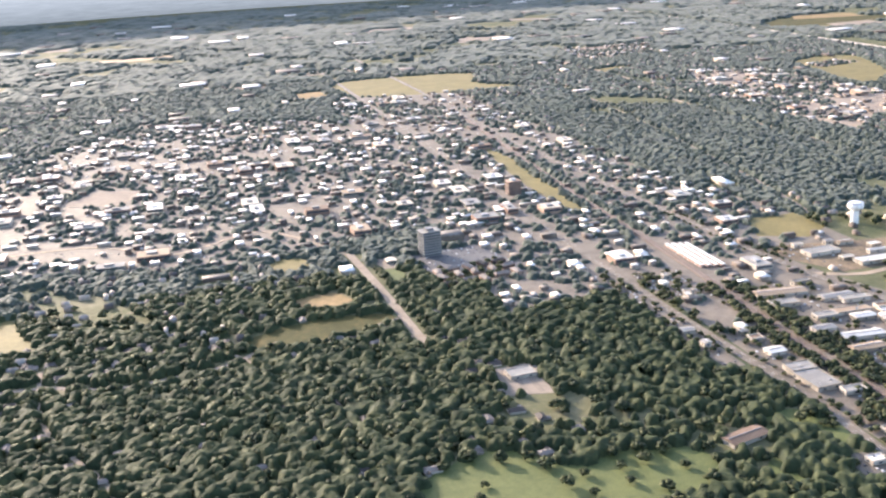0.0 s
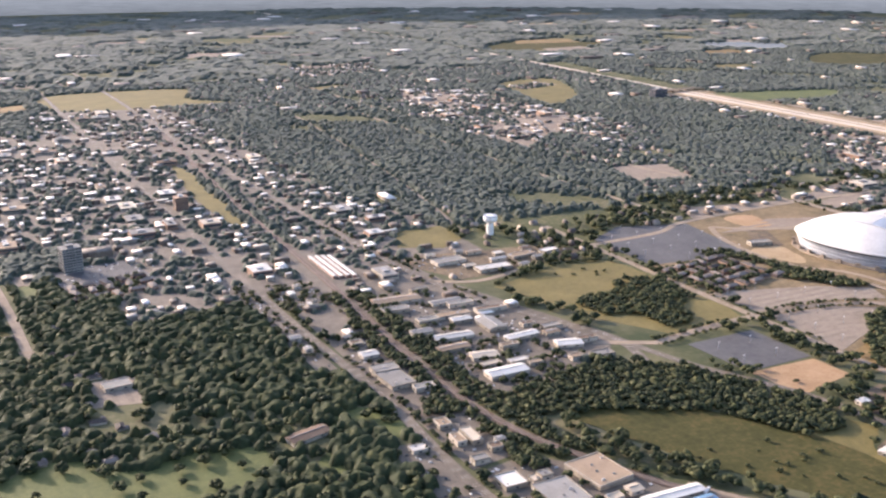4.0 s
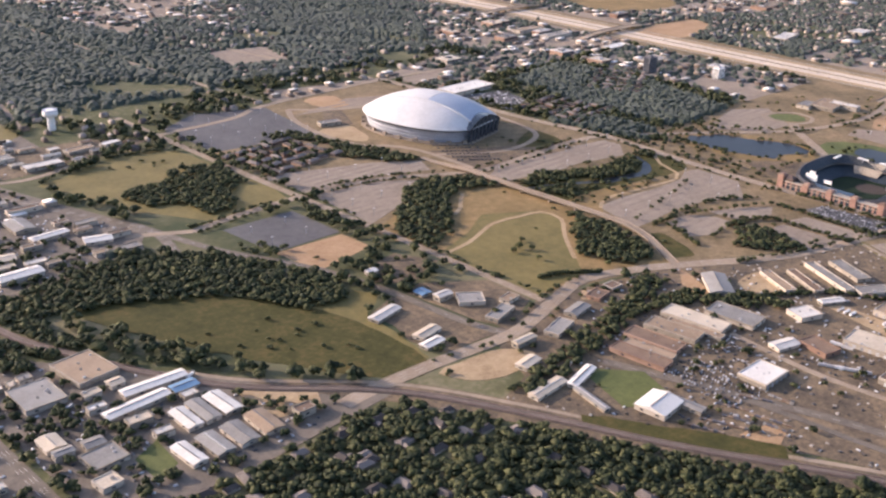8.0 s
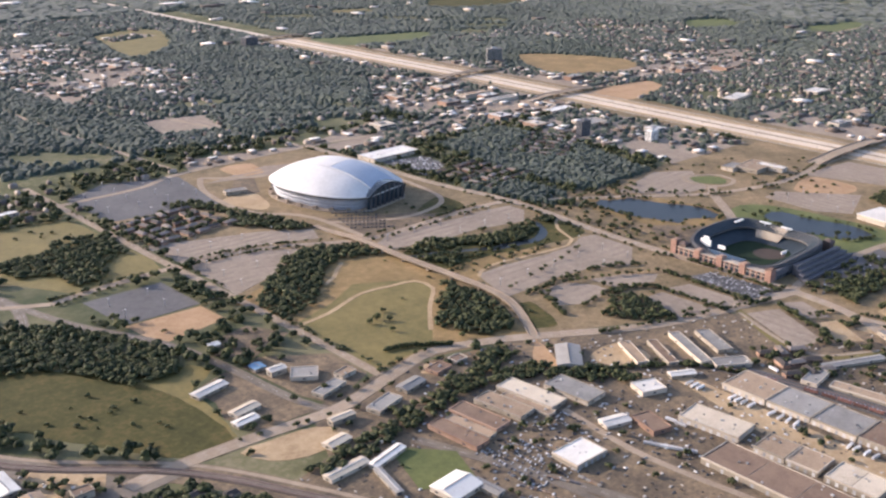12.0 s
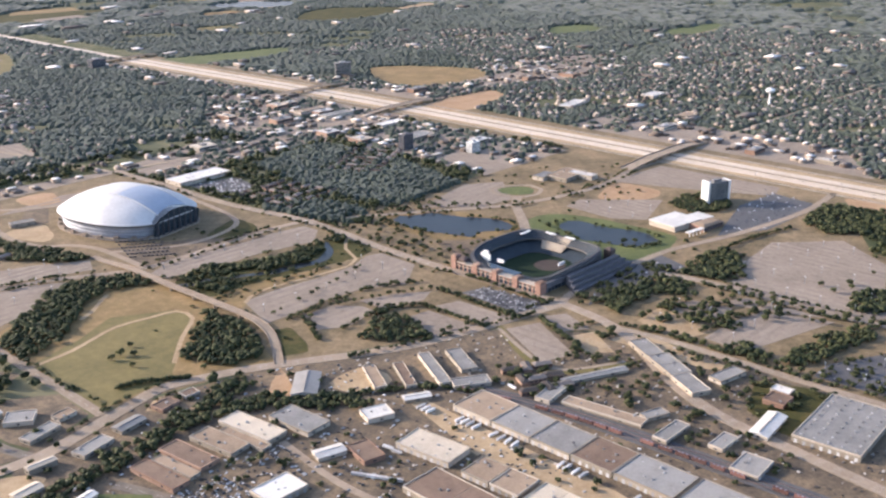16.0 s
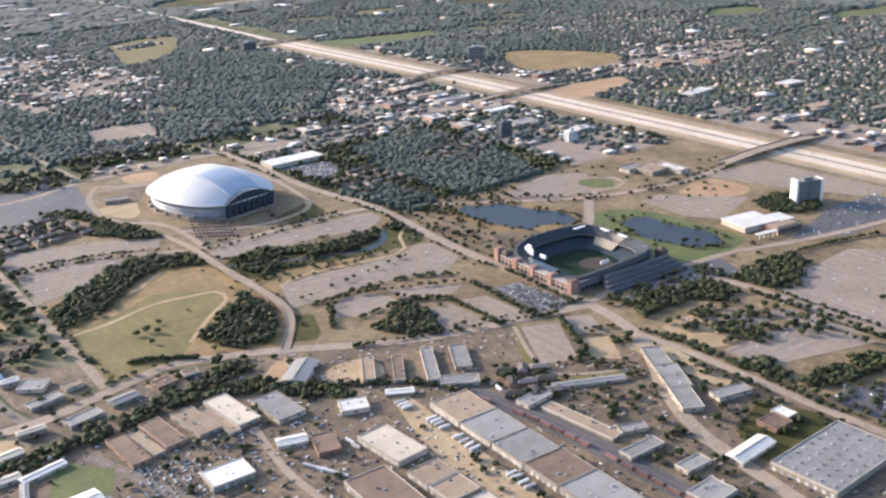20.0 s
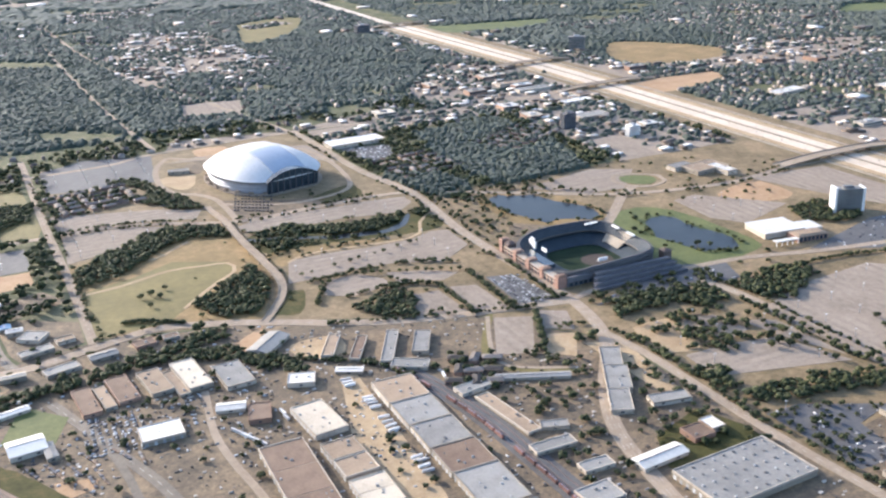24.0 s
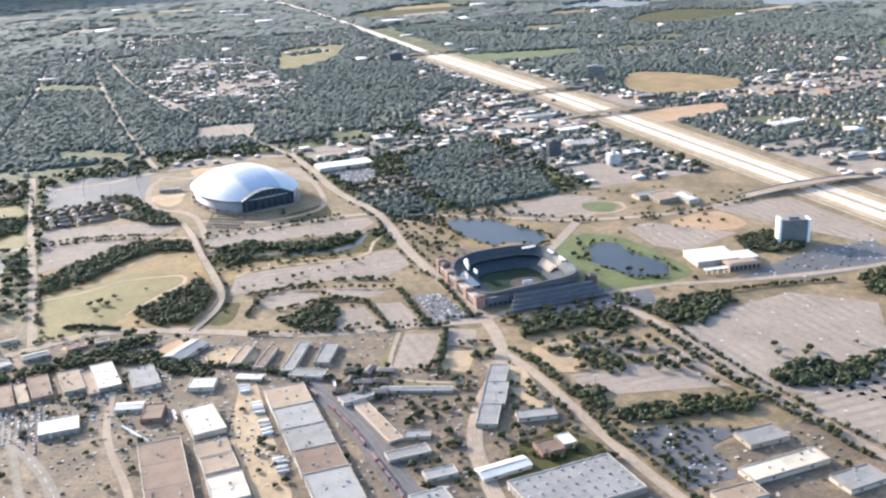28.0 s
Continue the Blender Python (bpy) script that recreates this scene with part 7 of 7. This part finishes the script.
# shops and works between the main street, the railway and the yards
for x, y, w, d, roof, gable in (
    (465, 455, 9, 7, 'white', True),
    (447, 429, 7, 18, 'cream', False),
    (438, 429, 6, 12, 'tan', False),
    (468, 427, 6, 17, 'white', True),
    (475, 401, 12, 7, 'white', True),
    (441, 541, 18, 12, 'grey', False),
    (458, 527, 12, 9, 'grey', False),
    (452, 503, 14, 7, 'grey', False),
    (454, 490, 10, 4, 'white', False),
    (438, 402, 10, 6, 'grey', False),
    (439, 451, 8, 10, 'tan', False),
    (508, 611, 17, 8, 'grey', False),
    (495, 643, 22, 10, 'grey', False),
    (596, 525, 16, 6, 'brown', False),
    (589, 496, 16, 9, 'grey', False),
    (570, 500, 10, 6, 'tan', False),
    (576, 525, 12, 5, 'grey', False),
    (538, 504, 10, 5, 'tan', False),
    (564, 612, 26, 7, 'brown', False),
    (548, 633, 22, 8, 'grey', False),
):
    if code_at(np.array([x]), np.array([y]))[0] not in (BUILT, ROAD, WOODED):
        warehouse(x, y, w, d, -2, 3.2, roof, "", gable)

sx, sy = scatter((384, 232, 480, 790), 11.5, (INDUSTRY,), 0.85, 49)
tx, ty = scatter((480, 232, 735, 790), 16, (INDUSTRY,), 0.75, 46)
sx, sy = np.concatenate([sx, tx]), np.concatenate([sy, ty])
rng = random.Random(9)
sheds = list(zip(sx, sy))
rng.shuffle(sheds)
sheds = [p for p in sheds if p[0] < 480][:75] + [p for p in sheds if p[0] >= 480][:80]
for x, y in sheds:
    w, d = (rng.uniform(4, 10), rng.uniform(4, 8)) if x < 480 else (rng.uniform(7, 18), rng.uniform(4.5, 8))
    if all(code_at(np.array([x + a]), np.array([y + b]))[0] == INDUSTRY for a in (-w / 2, w / 2) for b in (-d / 2, d / 2)):
        warehouse(x, y, w, d, rng.uniform(-3, 3), rng.uniform(2.4, 4), rng.choice(("white", "grey", "tan", "grey", "brown", "cream", "white", "grey")), "", rng.random() < 0.5)
wood("yard_trees", "dark oaks and bushes between shops and sheds", (384, 232, 735, 790), 5.0, (INDUSTRY,), MID, 4.8, 55, 0.4, -1.2)
# long rows of stacked stock beside the railway
rng = random.Random(77)
for (xa, ya), (xb, yb) in (
    ((726, 111), (732, 96)),
    ((718, 103), (723, 88)),
    ((707, 107), (715, 87)),
    ((696, 110), (703, 93)),
    ((730, 93), (735, 73)),
    ((727, 84), (729, 72)),
    ((741, 109), (749, 93)),
    ((755, 97), (756, 84)),
):
    run = math.hypot(xb - xa, yb - ya)
    row = thing("stock_row", "long row of dark stacked pipes and timber on a yard", "stacked goods", pose(xa, ya, 0.2, 0, 0, math.degrees(math.atan2(yb - ya, xb - xa))), "stock rows")
    at = 0.0
    while at < run:
        size = rng.uniform(1.6, 3.4)
        part("pile", Soup().box(at, -rng.uniform(0.5, 0.9), -0.15, at + size - 0.3, rng.uniform(0.5, 0.9), rng.uniform(0.5, 1.3)), rng.choice(("slate", "brown", "grey", "slate", "tan")), row)
        at += size
for k, poly in enumerate(TOWNS):
    s = Soup().ring([[(x, y, -0.3) for x, y in poly], [(x, y, 0.04 + 0.006 * k) for x, y in poly]])
    tagged(part("town_paving", s, "street" if poly[0][0] in (426, 300, -150) else "concrete"), "dusty streets and car parks of a town district", "paving", kind="structure")


# ---- vehicles ----
def car_body():
    s = Soup()
    prof = [(-1.1, 0.16), (-1.12, 0.4), (-0.75, 0.46), (0.55, 0.45), (1.08, 0.38), (1.1, 0.16)]
    s.ring([[(x, y, z) for x, z in prof] for y in (-0.43, 0.43)])
    return s


def car_cabin():
    return Soup().ring([[(-0.85, -0.4, 0.46), (0.5, -0.4, 0.46), (0.5, 0.4, 0.46), (-0.85, 0.4, 0.46)], [(-0.6, -0.32, 0.74), (0.12, -0.32, 0.74), (0.12, 0.32, 0.74), (-0.6, 0.32, 0.74)]])


def car_wheels():
    s = Soup()
    for x in (-0.68, 0.68):
        for y in (-0.44, 0.34):
            s.ring([[(x + 0.17 * math.cos(t), y + e, 0.17 + 0.17 * math.sin(t)) for t in np.linspace(0, 2 * math.pi, 8, endpoint=False)] for e in (0, 0.1)])
    return s


first_car = None
CAR_SPOTS = []
rng = random.Random(8)
for x0, y0, x1, y1, yaw, dx, dy, keep in (
    (1038, 168, 1060, 222, 0, 4.2, 1.9, 0.6), (730, 100, 764, 148, 20, 4.0, 1.9, 0.55), (776, 112, 800, 150, -30, 4.6, 2.4, 0.4), (826, 146, 836, 176, 0, 4, 1.8, 0.6), (812, 60, 822, 90, 30, 4, 2.4, 0.4),
    (1070, 600, 1112, 640, 90, 2.4, 5.0, 0.4), (1090, -64, 1116, -38, 10, 4.2, 2.0, 0.35), (464, 258, 474, 300, 10, 4, 2, 0.5), (430, 240, 440, 340, 90, 3, 3.5, 0.25), (700, 240, 716, 300, 30, 5, 4, 0.2),
):
    xx = x0
    while xx < x1:
        yy = y0
        while yy < y1:
            if rng.random() < keep and len(CAR_SPOTS) < 280:
                CAR_SPOTS.append((xx + rng.uniform(-0.3, 0.3), yy, yaw + rng.choice((0, 180)) + rng.uniform(-5, 5)))
            yy += dy
        xx += dx
for x, y, yaw in CAR_SPOTS:
    m = pose(x, y, 0.16, 0, 0, yaw)
    if first_car is None:
        first_car = thing("car", "parked car with a raised cabin on worn paving", "car", m, "parked cars")
        part("body", car_body(), "car", first_car)
        part("cabin", car_cabin(), "car", first_car)
        part("undercarriage", car_wheels(), "tyre", first_car)
    else:
        copy_thing(first_car, m)


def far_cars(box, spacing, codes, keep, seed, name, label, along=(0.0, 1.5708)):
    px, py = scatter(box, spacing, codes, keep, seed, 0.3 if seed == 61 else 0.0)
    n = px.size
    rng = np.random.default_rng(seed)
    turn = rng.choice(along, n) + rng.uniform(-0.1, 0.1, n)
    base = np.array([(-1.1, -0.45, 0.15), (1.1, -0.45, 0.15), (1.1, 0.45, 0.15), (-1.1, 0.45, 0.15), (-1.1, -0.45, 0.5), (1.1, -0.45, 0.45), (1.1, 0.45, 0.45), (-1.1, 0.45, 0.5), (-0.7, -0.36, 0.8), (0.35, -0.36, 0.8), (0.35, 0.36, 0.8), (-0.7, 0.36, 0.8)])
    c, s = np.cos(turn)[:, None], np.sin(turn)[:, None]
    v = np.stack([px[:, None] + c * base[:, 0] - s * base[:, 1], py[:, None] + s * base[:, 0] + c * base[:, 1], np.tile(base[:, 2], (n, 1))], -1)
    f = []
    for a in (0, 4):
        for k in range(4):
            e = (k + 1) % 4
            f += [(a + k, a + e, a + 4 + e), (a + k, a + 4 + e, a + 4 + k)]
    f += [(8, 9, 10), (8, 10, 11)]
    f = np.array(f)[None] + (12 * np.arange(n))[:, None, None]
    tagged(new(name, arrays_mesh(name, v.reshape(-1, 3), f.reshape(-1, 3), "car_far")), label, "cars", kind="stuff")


far_cars((380, -120, 1200, 780), 4.2, (INDUSTRY,), 0.3, 61, "parked_cars", "scattered parked cars in work yards")
far_cars((384, 232, 600, 760), 3.4, (INDUSTRY,), 0.14, 69, "parked_cars", "cars parked round shops and workshops")
far_cars((1060, 570, 1130, 660), 3.2, (PAVED,), 0.5, 62, "parked_cars", "crowded supermarket car park")
far_cars((1280, 110, 1450, 190), 5, (PAVED, WOODED), 0.25, 63, "parked_cars", "parked cars beside the hotel")
far_cars((260, 790, 350, 880), 5, (PAVED,), 0.4, 64, "parked_cars", "parked cars round the apartment tower")
far_cars((-200, 800, 1960, 1700), 9, (TOWN,), 0.12, 65, "parked_cars", "cars in the streets of the town")
far_cars((1080, -110, 1150, -30), 4, (PAVED,), 0.12, 66, "parked_cars", "cars under trees in a dark car park")
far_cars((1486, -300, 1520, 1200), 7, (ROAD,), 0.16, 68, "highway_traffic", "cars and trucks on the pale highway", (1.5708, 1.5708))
far_cars((1080, 120, 1210, 182), 5.5, (PAVED,), 0.2, 67, "parked_cars", "cars and trucks in the shaded service yard")
wood("yard_trees", "dark trees below the flank of the ballpark", (1082, 132, 1190, 158), 5.5, (PAVED, OPEN, FREE), RICH, 5.0, 40, 0.5)


def forecourt_rows():
    """Rows of parked vans and stalls on the stadium forecourt."""
    rng = random.Random(21)
    first = None
    for r in range(6):
        for k in range(11):
            if rng.random() < 0.08:
                continue
            m = pose(919 - 2.4 * r + 3.0 * k, 538 - 9.0 * r - 2.1 * k, 0.2, 0, 0, -35 + rng.uniform(-2, 2))
            if first is None:
                first = thing("van", "dark parked van in a row before the stadium", "van", m, "vans on the forecourt")
                part("body", Soup().box(-1.25, -0.55, 0.2, 1.25, 0.55, 0.9, 0.05), "asphalt", first)
                part("roof", Soup().box(-1.2, -0.48, 0.9, 0.75, 0.48, 1.25, 0.08), "slate", first)
                part("undercarriage", Soup().box(-0.95, -0.5, 0.0, -0.6, 0.5, 0.2).box(0.6, -0.5, 0.0, 0.95, 0.5, 0.2), "tyre", first)
            else:
                copy_thing(first, m)


forecourt_rows()


def yard_clutter():
    """Pallets, bins, skips and stacked goods in the work yards."""
    px, py = scatter((640, -120, 1180, 200), 4.6, (INDUSTRY,), 0.32, 71)
    rng = np.random.default_rng(71)
    s = Soup()
    for x, y in zip(px, py):
        w, d, h = rng.uniform(0.3, 1.3), rng.uniform(0.3, 1.0), rng.uniform(0.2, 1.0)
        s.box(x - w, y - d, 0.05, x + w, y + d, h, 0.05)
    tagged(part("yard_clutter", s, "clutter"), "pallets, bins and stacked goods in work yards", "clutter", kind="stuff")


yard_clutter()


def trailers():
    first = None
    rng = random.Random(4)
    spots = [(888, y, 180 + rng.uniform(-8, 8)) for y in (92, 88, 84, 79, 66, 60, 55, 50, 18, 14, 8, 3, -30, -36, -44)] + [(884, y, 176) for y in (120, 116, 112)] + [(808 + 2 * k, 92 - 4 * k, 120) for k in range(6)] + [(838, 100 - 7 * k, 100) for k in range(2)] + [(700, 190, 10), (940, 96, 80), (466, 330, 20), (530, 318, 30)]
    for x, y, yaw in spots:
        m = pose(x, y, 0.16, 0, 0, yaw)
        if first is None:
            first = thing("semi_trailer", "white box trailer parked at a dock", "trailer", m, "trailers")
            part("box", Soup().box(-3.4, -0.65, 0.6, 3.4, 0.65, 2.0), "trailer", first)
            part("chassis", Soup().box(-3.2, -0.5, 0.42, 3.2, 0.5, 0.596), "steel", first)
            for wx in (-2.8, -2.2, 2.4):
                part("wheel", Soup().ring([[(wx + 0.25 * math.cos(t), e, 0.25 + 0.25 * math.sin(t)) for t in np.linspace(0, 2 * math.pi, 8, endpoint=False)] for e in (-0.6, 0.6)]), "tyre", first)
        else:
            copy_thing(first, m)


trailers()


def freight_cars():
    first = None
    line = offset_line(SIDING, -4.2)
    for k in range(2, len(line) - 3):
        (xa, ya), (xb, yb) = line[k], line[k + 1]
        if k % 7 == 5:
            continue
        m = pose((xa + xb) / 2, (ya + yb) / 2, 0.45, 0, 0, math.degrees(math.atan2(yb - ya, xb - xa)))
        if first is None:
            first = thing("freight_car", "rust-red covered freight car on a siding", "freight car", m, "freight cars")
            part("box", Soup().box(-4.2, -0.8, 0.5, 4.2, 0.8, 2.3, 0.06), "red", first)
            for x in (-3.2, 3.2):
                part("bogie", Soup().box(x - 0.7, -0.6, 0, x + 0.7, 0.6, 0.5), "tyre", first)
            for x in (-2.4, 0, 2.4):
                part("roof_hatch", Soup().box(x - 0.5, -0.3, 2.3, x + 0.5, 0.3, 2.42), "steel", first)
        else:
            copy_thing(first, m)


freight_cars()


# ---- parking bays, light masts, fences ----
def bay_lines(poly, step, length, seed):
    s = Soup()
    x0, x1 = min(p[0] for p in poly), max(p[0] for p in poly)
    y0, y1 = min(p[1] for p in poly), max(p[1] for p in poly)
    xs, ys = np.arange(x0 + 4, x1 - 3, 15.0), np.arange(y0 + 2, y1 - 2, step)
    for x in xs:
        ok = inside(poly, np.full(ys.shape, x), ys)
        for y in ys[ok]:
            s.box(x - length / 2, y - 0.045, 0.14, x + length / 2, y + 0.045, 0.16)
    return s


for poly, stuff, words in LOTS[:2] + LOTS[5:6] + LOTS[8:16]:
    s = bay_lines(poly, 2.6, 5.2, 1)
    if s.v:
        tagged(part("bay_markings", s, "paint"), "worn white parking bay lines", "markings", kind="stuff")


def light_masts():
    first = None
    for poly, stuff, words in LOTS[:6] + LOTS[16:23] + LOTS[24:25]:
        x0, x1 = min(p[0] for p in poly), max(p[0] for p in poly)
        y0, y1 = min(p[1] for p in poly), max(p[1] for p in poly)
        for x in np.arange(x0 + 12, x1, 30):
            for y in np.arange(y0 + 12, y1, 26):
                if not inside(poly, np.array([x]), np.array([y]))[0]:
                    continue
                m = pose(x, y, 0.14)
                if first is None:
                    first = thing("light_mast", "slim grey parking lot light mast", "lamp post", m, "light masts")
                    part("pole", Soup().lathe([(0.16, 0), (0.1, 6.0)], n=6), "steel", first)
                    part("lamp_head", Soup().box(-0.9, -0.2, 6.0, 0.9, 0.2, 6.2), "tank", first)
                    part("foot", Soup().lathe([(0.35, 0), (0.35, 0.5)], n=8), "concrete", first)
                else:
                    copy_thing(first, m)


light_masts()
